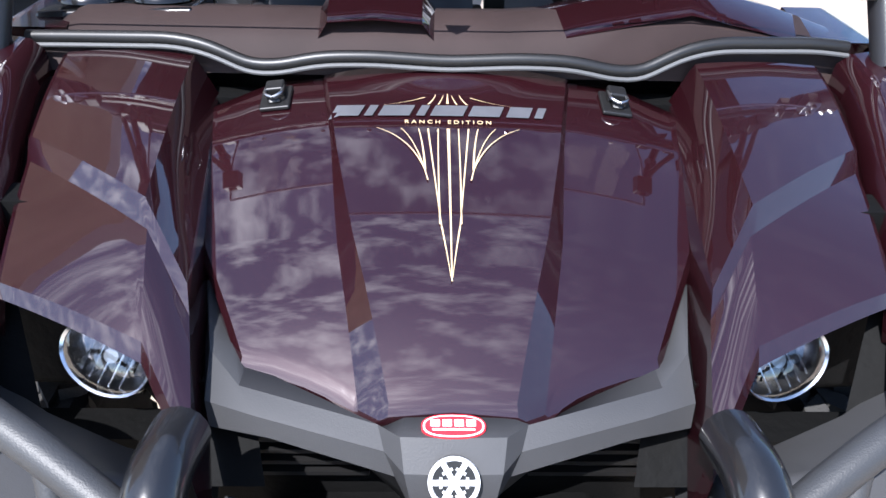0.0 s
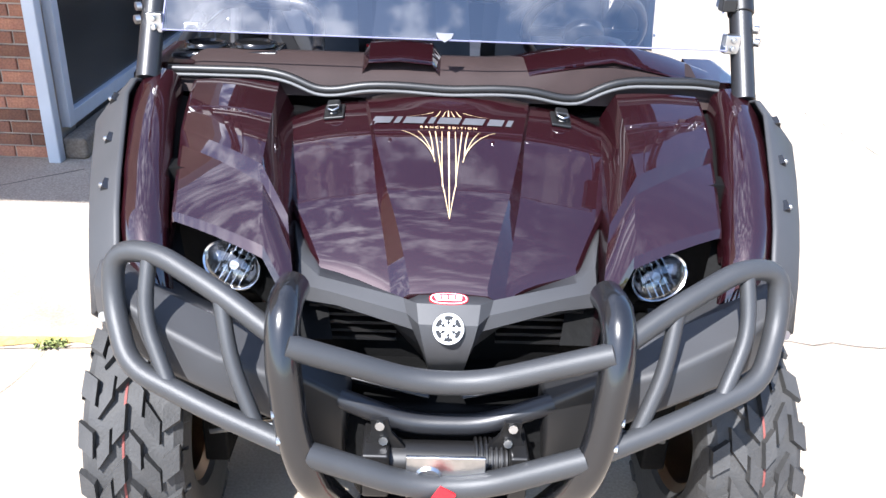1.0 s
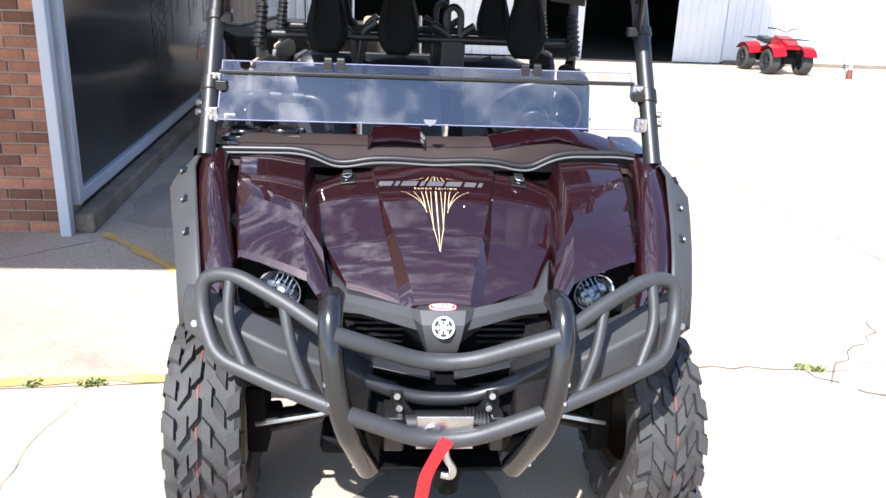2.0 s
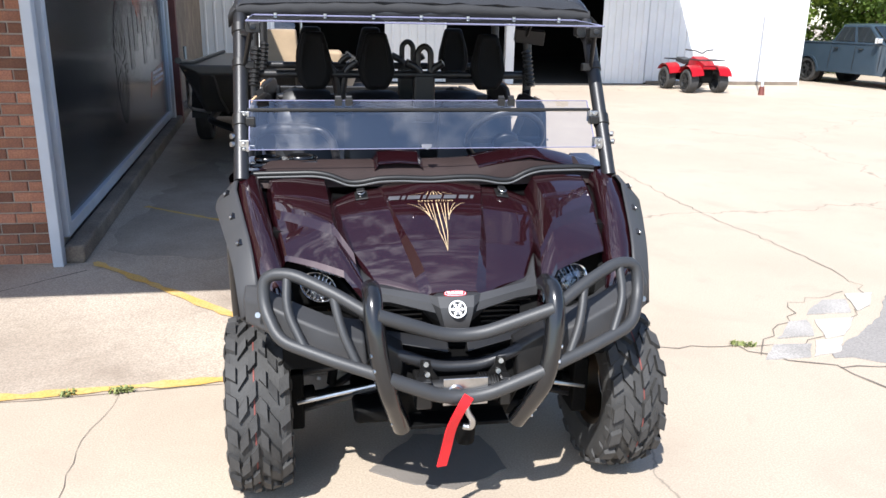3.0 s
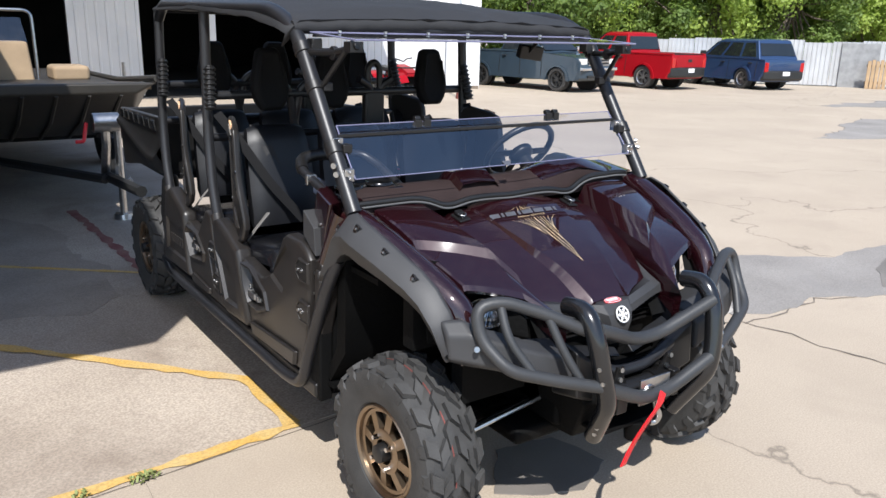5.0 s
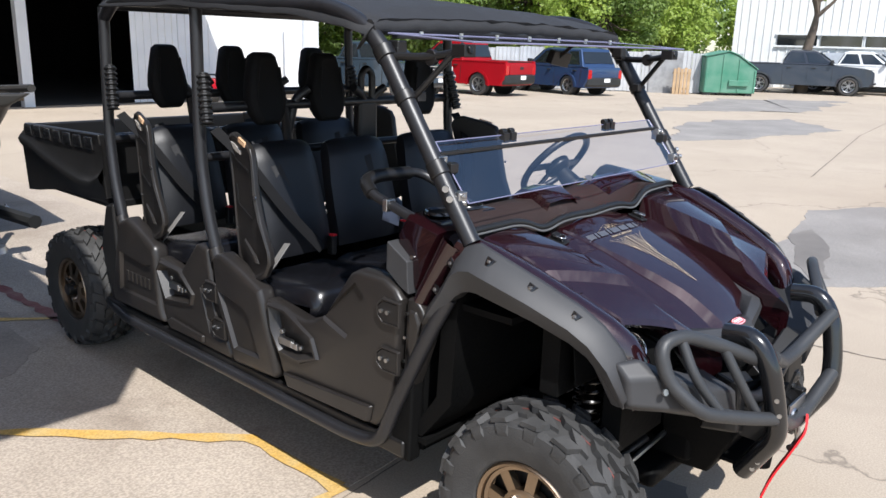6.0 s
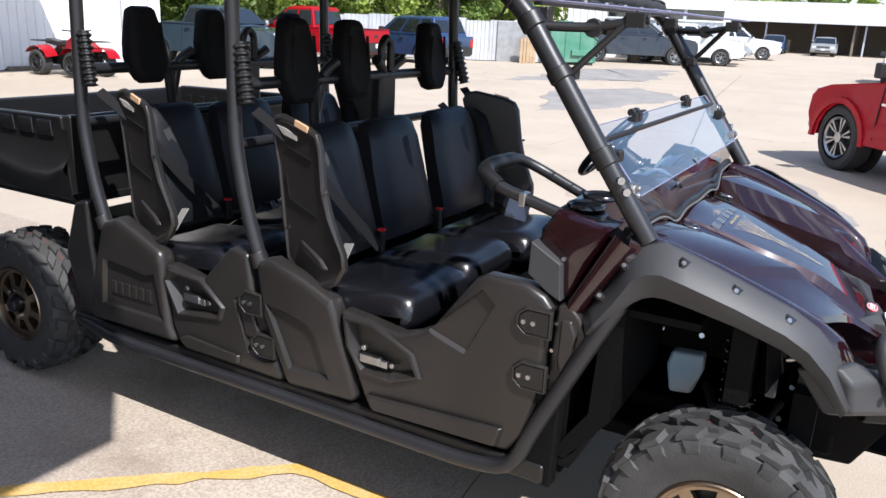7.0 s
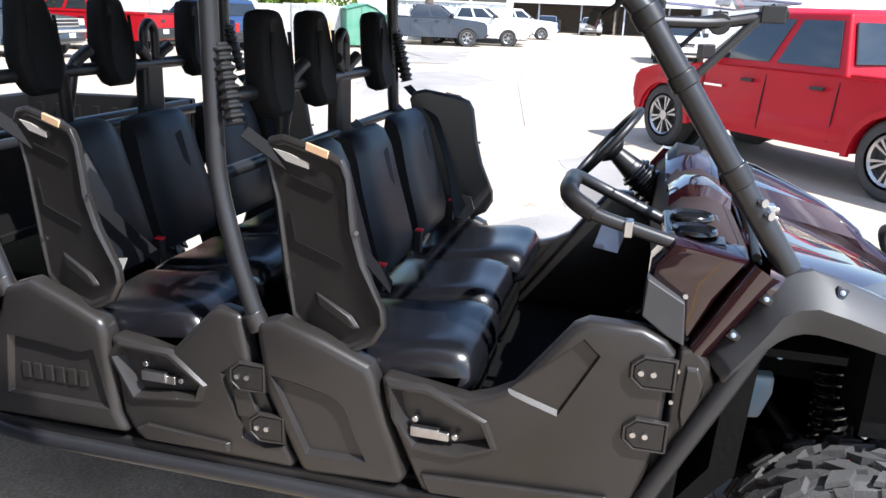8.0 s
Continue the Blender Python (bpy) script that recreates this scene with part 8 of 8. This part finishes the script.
add(fence, "plain_sheet", material("bare_sheet", (0.36, 0.36, 0.36), rough=0.5, metal=0.4, var=0.3), lambda bm: box(bm, 8.4, 9.9, -0.10, -0.06, 0, 1.85), "bare grey sheet leaning on the fence")
pallet = placed("pallets", "weathered wooden boards leaning on the fence", "boards", 31.6, 16.7, fa)
for k in range(5):
    add(pallet, "board", material("raw_wood", (0.48, 0.33, 0.19), rough=0.85, bump=0.3, scale=30, var=0.3, var_scale=3), lambda bm: box(bm, k * 0.16, k * 0.16 + 0.13, -0.05, 0.0, 0, 1.15 + 0.05 * (k % 2)))
for z in (0.2, 0.9):
    add(pallet, "batten", M_WOODEDGE, lambda bm: box(bm, -0.02, 0.80, 0.0, 0.05, z, z + 0.1))
dump = placed("dumpster", "green steel dumpster with sloping lid", "dumpster", 32.5, 15.6, math.degrees(math.atan2(13.6 - 15.3, 33.6 - 32.1)))
add(dump, "bin", M_GREEN, lambda bm: loft(bm, [[(0, yy, 0.12), (0, yy, 1.72), (1.0, yy, 1.96), (1.45, yy, 1.80), (2.35, yy, 1.20), (2.35, yy, 0.12)] for yy in (0.0, 1.6)]), bevel=0.02)
for k in range(4):
    add(dump, "rib", M_GREEN, lambda bm: box(bm, 0.03 + k * 0.74, 0.10 + k * 0.74, -0.04, 0.0, 0.15, (1.68, 1.84, 1.66, 1.16)[k]), bevel=0.01)
add(dump, "lift_pocket", M_GREEN, lambda bm: box(bm, 1.1, 2.0, -0.12, -0.01, 0.44, 0.70), bevel=0.02)
add(dump, "lid", M_GREEN, lambda bm: loft(bm, [[(-0.04, yy, 1.73), (1.0, yy, 1.98), (1.45, yy, 1.82), (2.39, yy, 1.20), (2.41, yy, 1.23), (1.46, yy, 1.86), (1.0, yy, 2.02), (-0.04, yy, 1.77)] for yy in (-0.06, 1.66)]), "green plastic lid")
for k in range(2):
    add(dump, "skid", M_TRIM, lambda bm: box(bm, 0.05 + k * 1.9, 0.35 + k * 1.9, 0.05, 1.5, 0, 0.12))

# the far white building and the open shed
far = placed("metal_building", "pale two-storey metal building with a strip of windows", "building", 45.6, 19.0, math.degrees(math.atan2(10.9 - 19.0, 48.2 - 45.6)))
add(far, "wall", M_METALWALL, lambda bm: (cladding(bm, -1.2, 8.6, 0.0, 0, 8.0, pitch=0.45, depth=0.04), box(bm, -1.2, 8.6, 0.05, 9, 0, 8)))
add(far, "roof", M_METALWALL, lambda bm: loft(bm, [[(-1.4, -0.3, 8.0), (-1.4, 4.5, 9.3), (-1.4, 9.3, 8.0)], [(8.8, -0.3, 8.0), (8.8, 4.5, 9.3), (8.8, 9.3, 8.0)]]))
for k in range(3):
    w_ = add(far, "window", M_GLASS, lambda bm: box(bm, 1.3 + k * 2.35, 3.45 + k * 2.35, -0.09, -0.05, 2.45, 3.05))
    add(w_, "window_frame", M_METALWALL, lambda bm: (box(bm, 1.2 + k * 2.35, 3.55 + k * 2.35, -0.12, -0.045, 3.05, 3.15), box(bm, 1.2 + k * 2.35, 3.55 + k * 2.35, -0.14, -0.045, 2.35, 2.45)))
add(far, "door", M_FRAMEGREY, lambda bm: box(bm, 4.0, 7.8, -0.09, -0.05, 0, 2.1))
shed = placed("open_shed", "long open-fronted shed with a white fascia and dark inside", "shed", 86.0, 20.0, -88)
add(shed, "back_wall", M_WOODEDGE, lambda bm: box(bm, 0, 34, 8.0, 8.2, 0, 3.6))
add(shed, "roof", M_METALWALL, lambda bm: (box(bm, -0.4, 34.4, -0.5, 8.4, 3.6, 3.75), box(bm, -0.4, 34.4, -0.62, -0.5, 3.0, 5.0)), "white metal fascia")
for x_ in (0, 12.8):
    add(shed, "side_wall", M_WOODEDGE, lambda bm: box(bm, x_, x_ + 0.2, 0, 8, 0, 3.6))
for k in range(8):
    add(shed, "post", M_FRAMEGREY, lambda bm: box(bm, k * 4.6, k * 4.6 + 0.16, 0, 0.16, 0, 3.6))
add(shed, "crate", material("cardboard", (0.42, 0.30, 0.18), rough=0.9, var=0.2), lambda bm: (box(bm, 4.4, 5.9, 2, 3, 0, 1.8), box(bm, 5.95, 6.9, 2, 3, 0, 1.3)))
low = placed("low_building", "long low white building at the edge of the lot", "building", 78, -2.0, -88)
add(low, "wall", M_METALWALL, lambda bm: (cladding(bm, 0, 26, -0.03, 0, 3.4, pitch=0.5, depth=0.03), box(bm, 0, 26, 0.0, 10, 0, 3.4)))
add(low, "roof", M_METALWALL, lambda bm: loft(bm, [[(-0.4, -0.4, 3.4), (-0.4, 5, 4.9), (-0.4, 10.4, 3.4)], [(26.4, -0.4, 3.4), (26.4, 5, 4.9), (26.4, 10.4, 3.4)]]))

# boat on its trailer in the shade, its flat bow towards the drive
boat = thing("boat", "flat-bowed dark jon boat with brown deck and tan console", "boat", m=pose(-0.85, 5.05, 0, 0, 0, 0))
M_HULL = material("dark_olive_hull", (0.030, 0.026, 0.020), rough=0.5, bump=0.1, scale=40, var=0.3)
M_TAN = material("tan_deck", (0.36, 0.26, 0.16), rough=0.85, bump=0.2, scale=60, var=0.25)
add(boat, "hull", M_HULL, lambda bm: loft(bm, [[(-w1, y_, z1), (-w0, y_, z0), (w0, y_, z0), (w1, y_, z1)] for y_, w0, w1, z0, z1 in ((0.0, 0.62, 0.80, 1.10, 1.19), (0.5, 0.68, 0.88, 0.84, 1.16), (1.2, 0.74, 0.95, 0.62, 1.12), (2.4, 0.78, 1.00, 0.52, 1.05), (6.0, 0.78, 1.00, 0.50, 1.02))]), bevel=0.02)
for k in range(5):
    add(boat, "bow_rib", M_HULL, lambda bm: sweep(bm, [(-0.5 + k * 0.25, 0.02, 1.10), (-0.5 + k * 0.25, 0.5, 0.83), (-0.5 + k * 0.25, 1.2, 0.61)], 0.02, 6))
for s in (-1, 1):
    add(boat, "gunwale", M_HULL, lambda bm: tube(bm, [(s * 0.80, 0.0, 1.225), (s * 0.96, 1.2, 1.15), (s * 1.01, 2.4, 1.07), (s * 1.01, 6.0, 1.04)], 0.03, 0.2, 8))
add(boat, "bow_deck", material("brown_carpet", (0.29, 0.205, 0.13), rough=0.95, bump=0.4, scale=120, var=0.3), lambda bm: loft(bm, [[(-0.76, 0.06, 1.165), (0.76, 0.06, 1.165), (0.76, 0.06, 1.13), (-0.76, 0.06, 1.13)], [(-0.91, 1.3, 1.115), (0.91, 1.3, 1.115), (0.91, 1.3, 1.08), (-0.91, 1.3, 1.08)], [(-0.93, 2.2, 1.05), (0.93, 2.2, 1.05), (0.93, 2.2, 1.01), (-0.93, 2.2, 1.01)]]), "brown carpeted bow deck")
cons = add(boat, "console", M_TAN, lambda bm: loft(bm, [[(-0.26, 3.0, 0.9), (0.26, 3.0, 0.9), (0.26, 3.6, 0.9), (-0.26, 3.6, 0.9)], [(-0.22, 3.1, 1.46), (0.22, 3.1, 1.46), (0.22, 3.5, 1.46), (-0.22, 3.5, 1.46)]]), "tan steering console", bevel=0.03)
add(cons, "windscreen", M_LENS, lambda bm: loft(bm, [[(-0.22, 3.08, 1.46), (0.22, 3.08, 1.46)], [(-0.18, 3.18, 1.72), (0.18, 3.18, 1.72)]], closed=False))
add(boat, "grab_rail", M_STEEL, lambda bm: tube(bm, [(-0.29, 3.08, 0.95), (-0.29, 3.12, 1.80), (0.29, 3.12, 1.80), (0.29, 3.08, 0.95)], 0.018, 0.10, 10))
for x0_ in (0.42,):
    add(boat, "seat", M_TAN, lambda bm: box(bm, x0_, x0_ + 0.4, 2.9, 3.4, 1.02, 1.20), bevel=0.05)
trailer = thing("boat_trailer", "galvanised boat trailer with winch post and jack", "trailer", m=pose(-0.85, 5.05, 0, 0, 0, 0))
for s in (-1, 1):
    add(trailer, "frame_rail", M_TRIM, lambda bm: tube(bm, [(s * 0.78, 6.0, 0.45), (s * 0.78, 1.8, 0.45), (0.28 + s * 0.04, -0.35, 0.45)], 0.04, 0.2, 8))
    w_ = new("wheel", car_wheel(0.34, 0.20, M_STEEL)[0])
    w_.parent = trailer
    w_.matrix_basis = pose(s * 1.02, 3.35, 0.34, 0, 0, 90 if s < 0 else -90)
    for nm, me in zip(("rim", "brake_disc"), car_wheel(0.34, 0.20, M_STEEL)[1:]):
        o = new(nm, me)
        o.parent = w_
    add(trailer, "fender", M_TRIM, lambda bm: loft(bm, [[(s * 0.90, 3.35 + 0.42 * math.cos(a), 0.34 + 0.42 * math.sin(a)) for a in (math.pi * i / 8 for i in range(9))], [(s * 1.14, 3.35 + 0.42 * math.cos(a), 0.34 + 0.42 * math.sin(a)) for a in (math.pi * i / 8 for i in range(9))]], closed=False))
    add(trailer, "guide_post", M_STEEL, lambda bm: tube(bm, [(s * 0.85, 2.6, 0.45), (s * 1.12, 2.6, 0.5), (s * 1.12, 2.6, 1.25)], 0.02, 0.06, 8))
add(trailer, "axle", M_TRIM, lambda bm: tube(bm, [(-0.95, 3.35, 0.34), (0.95, 3.35, 0.34)], 0.035, 0.05, 8))
add(trailer, "tongue", M_TRIM, lambda bm: tube(bm, [(0.28, -0.2, 0.45), (0.36, -1.0, 0.45)], 0.045, 0.05, 8))
add(trailer, "winch_post", M_STEEL, lambda bm: tube(bm, [(0.27, -0.20, 0.45), (0.24, -0.50, 0.75), (0.24, -0.52, 0.98)], 0.035, 0.05, 8), "galvanised winch post")
add(trailer, "winch", M_STEEL, lambda bm: disc(bm, (0.14, -0.55, 0.93), (1, 0, 0), 0.075, 0.2, 14), "steel trailer winch", bevel=0.01)
add(trailer, "winch_handle", M_LABELRED, lambda bm: tube(bm, [(0.10, -0.55, 0.93), (0.06, -0.62, 0.80), (0.0, -0.62, 0.80)], 0.014, 0.02, 8), "orange-red winch handle")
add(trailer, "jack", M_STEEL, lambda bm: sweep(bm, [(0.46, 0.12, 0.0), (0.46, 0.12, 0.05), (0.46, 0.12, 0.051), (0.46, 0.12, 0.82), (0.46, 0.05, 0.83)], 0.03, 12, radii=[0.09, 0.08, 0.03, 0.03, 0.012]), "galvanised trailer jack")
for k in range(10):
    add(trailer, "chain_link", M_STEEL, lambda bm: lathe(bm, [(-0.004, 0.018), (0, 0.023), (0.004, 0.018)], (0.40 + 0.006 * k, -0.5 + 0.03 * k, 0.42 - 0.04 * math.sin(math.pi * k / 9)), 8, "x" if k % 2 else "y"))

# red quad by the workshop wall
quad = thing("quad_bike", "red four-wheel quad bike with black racks by the workshop", "quad bike", m=pose(8.86, 15.85, 0, 0, 0, -88) @ Matrix.Scale(0.92, 4))
for wx in (-0.62, 0.62):
    for s in (-1, 1):
        w_ = new("wheel", car_wheel(0.30, 0.26, M_DARKALLOY)[0])
        w_.parent = quad
        w_.matrix_basis = pose(wx, s * 0.42, 0.30, 0, 0, 0 if s > 0 else 180)
        o = new("rim", car_wheel(0.30, 0.26, M_DARKALLOY)[1])
        o.parent = w_
        add(quad, "fender", P_RED, lambda bm: loft(bm, [[(wx + 0.40 * math.cos(a), s * 0.22, 0.36 + 0.36 * math.sin(a)) for a in (0.3 + 2.3 * i / 7 for i in range(8))], [(wx + 0.42 * math.cos(a), s * 0.56, 0.33 + 0.36 * math.sin(a)) for a in (0.3 + 2.3 * i / 7 for i in range(8))]], closed=False))
add(quad, "chassis", M_UNDERSHADE, lambda bm: box(bm, -0.7, 0.7, -0.2, 0.2, 0.25, 0.60), bevel=0.05)
add(quad, "fuel_tank", P_RED, lambda bm: loft(bm, [[(x_, -w_, 0.6), (x_, -w_ * 0.8, z_), (x_, w_ * 0.8, z_), (x_, w_, 0.6)] for x_, w_, z_ in ((-0.05, 0.16, 0.80), (0.2, 0.22, 0.92), (0.55, 0.26, 0.84), (0.85, 0.20, 0.70))]), "red fuel tank and nose", bevel=0.03)
add(quad, "seat", M_TRIM, lambda bm: loft(bm, [[(x_, -0.17, z_ - 0.12), (x_, -0.14, z_), (x_, 0.14, z_), (x_, 0.17, z_ - 0.12)] for x_, z_ in ((-0.75, 0.86), (-0.3, 0.80), (0.0, 0.84))]), bevel=0.03)
add(quad, "handlebar", M_TRIM, lambda bm: tube(bm, [(0.22, -0.40, 1.08), (0.30, -0.15, 1.06), (0.40, 0.0, 0.98), (0.30, 0.15, 1.06), (0.22, 0.40, 1.08)], 0.018, 0.08, 8))
for xa, za in ((-1.0, 0.80), (0.45, 0.84)):
    add(quad, "rack", M_TRIM, lambda bm: [tube(bm, [(xa, -0.35 + k * 0.14, za), (xa + 0.5, -0.35 + k * 0.14, za)], 0.012, 0.02, 6) for k in range(6)] + [tube(bm, [(xa + d, -0.36, za), (xa + d, 0.36, za)], 0.013, 0.02, 6) for d in (0, 0.5)])


# ---- trees ----
def leaf_material(name, c1, c2):
    m = material(name, c1, rough=0.55, second=c2, var_scale=0.5)
    n, l = m.node_tree.nodes, m.node_tree.links
    b = n["Principled BSDF"]
    tl, mx = n.new("ShaderNodeBsdfTranslucent"), n.new("ShaderNodeMixShader")
    l.new(b.inputs["Base Color"].links[0].from_socket, tl.inputs[0])
    mx.inputs[0].default_value = 0.5
    l.new(b.outputs[0], mx.inputs[1]), l.new(tl.outputs[0], mx.inputs[2]), l.new(mx.outputs[0], n["Material Output"].inputs[0])
    return m


M_LEAF = leaf_material("sunlit_leaves", (0.42, 0.52, 0.11), (0.28, 0.39, 0.07))
M_LEAF2 = leaf_material("dark_leaves", (0.22, 0.31, 0.07), (0.12, 0.19, 0.04))
M_BARK = material("bark", (0.14, 0.11, 0.085), rough=0.95, bump=0.8, scale=25, var=0.4, var_scale=3)


def tree(x, y, h, crown_r, seed, leaf, label, low=0.28, clumps=46, leaves=70, size=0.17, trunk_r=None):
    rnd = random.Random(seed)
    th = thing("tree", label, "tree", "trees", m=FAR @ Matrix.Translation((x, y, 0)))
    bm = bmesh.new()
    r0 = trunk_r or h * 0.026
    top = Vector((rnd.uniform(-0.3, 0.3), rnd.uniform(-0.3, 0.3), h * 0.62))
    path = [Vector((0, 0, -0.1)), Vector((rnd.uniform(-0.15, 0.15), 0, h * 0.22)), Vector((rnd.uniform(-0.3, 0.3), rnd.uniform(-0.3, 0.3), h * 0.42)), top]
    sweep(bm, smooth_path(path, 0.6), r0, 10, radii=[r0 * (1.25 - 0.95 * i / 13) for i in range(14)])
    centres = []
    for k in range(clumps):
        a, u = rnd.uniform(0, 2 * math.pi), rnd.uniform(0, 1)
        zz = h * (low + (1.0 - low) * rnd.random() ** 0.85)
        t = (zz / h - low) / (1 - low)
        rr = crown_r * math.sqrt(max(0.05, 1 - (2 * t - 0.85) ** 2 * 0.85)) * math.sqrt(u) * rnd.uniform(0.75, 1.12)
        c = Vector((rr * math.cos(a), rr * math.sin(a), zz))
        centres.append(c)
        if k % 3 == 0:
            s0 = path[2].lerp(top, rnd.random())
            mid = s0.lerp(c, 0.5) + Vector((0, 0, -0.2))
            sweep(bm, [s0, mid, c], 0.05, 6, radii=[r0 * 0.42, r0 * 0.25, r0 * 0.10])
    part("trunk", bm, M_BARK, th, "rough brown trunk with limbs")
    verts, faces = [], []
    for c in centres:
        cr = crown_r * rnd.uniform(0.15, 0.27)
        for i in range(leaves):
            d = Vector((rnd.gauss(0, 1), rnd.gauss(0, 1), rnd.gauss(0, 0.75)))
            p = c + d.normalized() * cr * (rnd.random() ** 0.45)
            n = (d.normalized() + Vector((rnd.uniform(-0.7, 0.7), rnd.uniform(-0.7, 0.7), rnd.uniform(0, 0.9)))).normalized()
            u = n.orthogonal().normalized()
            u = Matrix.Rotation(rnd.uniform(0, 6.28), 3, n) @ u
            v = n.cross(u)
            sz = size * rnd.uniform(0.6, 1.3)
            b = len(verts)
            verts += [p - u * sz, p - v * sz * 0.55 + n * sz * 0.1, p + u * sz, p + v * sz * 0.55 + n * sz * 0.1]
            faces.append((b, b + 1, b + 2, b + 3))
    me = bpy.data.meshes.new("crown")
    me.from_pydata([tuple(v) for v in verts], [], faces)
    me.materials.append(leaf)
    ob = new("crown", me)
    ob.parent = th
    tagged(ob, "ragged green crown of leaves", kind="stuff")
    return th


rt = random.Random(77)
TREES = [(17.5, 30, 10, 4.6, 1), (21.5, 27.5, 8.5, 4.2, 0), (25.5, 30, 11, 5.0, 1), (29.5, 28.5, 8.0, 4.0, 0), (33.5, 26.5, 9.5, 4.5, 1), (37.5, 25, 8.0, 4.0, 0), (40.5, 29, 10, 5.0, 0), (19.5, 34, 12, 5.2, 0), (30.5, 34.5, 12, 5.5, 0), (37, 33, 12, 5.5, 1), (43.5, 24.5, 7.5, 3.6, 1)]
for i, (tx, ty, hh, cr, lf) in enumerate(TREES):
    tree(tx, ty, hh, cr, 100 + i, M_LEAF if lf else M_LEAF2, "leafy green tree beyond the lot" if lf else "dark green tree beyond the lot", low=0.05 if i % 2 else 0.10, clumps=120, leaves=230, size=0.12)
tree(40.3, 14.0, 8.5, 3.0, 140, M_LEAF, "street tree with a bare trunk among parked trucks", low=0.55, clumps=34, leaves=150, size=0.11, trunk_r=0.28)
for i, (tx, ty) in enumerate(((97, 30), (101, 22), (104, 12), (100, 3), (106, -6), (98, 40), (92, 48), (80, 45), (70, 42), (60, 38), (52, 33), (102, -18))):
    tree(tx, ty, rt.uniform(9, 13), rt.uniform(5, 7), 200 + i, M_LEAF if i % 2 else M_LEAF2, "distant leafy green tree beyond the shed", low=0.08, clumps=40, leaves=50, size=0.42)


# ---- bricks of the end wall, laid in running bond ----
def brick_mesh(w):
    bm = bmesh.new()
    box(bm, 0, w, -0.011, 0.02, 0, 0.061)
    bmesh.ops.bevel(bm, geom=[e for e in bm.edges if all(v.co.y < 0 for v in e.verts)], offset=0.004, segments=1, affect="EDGES")
    return bmesh_mesh(bm, "brick", M_BRICK)


WHOLE, HALFB = brick_mesh(0.194), brick_mesh(0.092)
rb = random.Random(5)
for row in range(30):
    z = 0.012 + row * 0.0715
    x, first = -2.195, row % 2
    while x > -3.35:
        me = HALFB if first else WHOLE
        w = 0.092 if first else 0.194
        first = False
        b = new("brick", me)
        b.matrix_world = pose(x - w, 2.778 + rb.uniform(-0.003, 0.002), z, 0, 0, 0)
        b.parent = wall_south
        x -= w + 0.0105
bm = bmesh.new()
for row in range(44):
    z = 0.012 + row * 0.0715
    x = -2.195 - 0.1025 * (row % 2)
    while x > -8.8:
        if row >= 30 or x < -3.35:
            box(bm, x - 0.194, x, 2.767, 2.78, z, z + 0.061)
        x -= 0.2045
rest = part("brickwork", bm, M_BRICK, wall_south, "further red brickwork")
tagged(rest, kind="stuff")
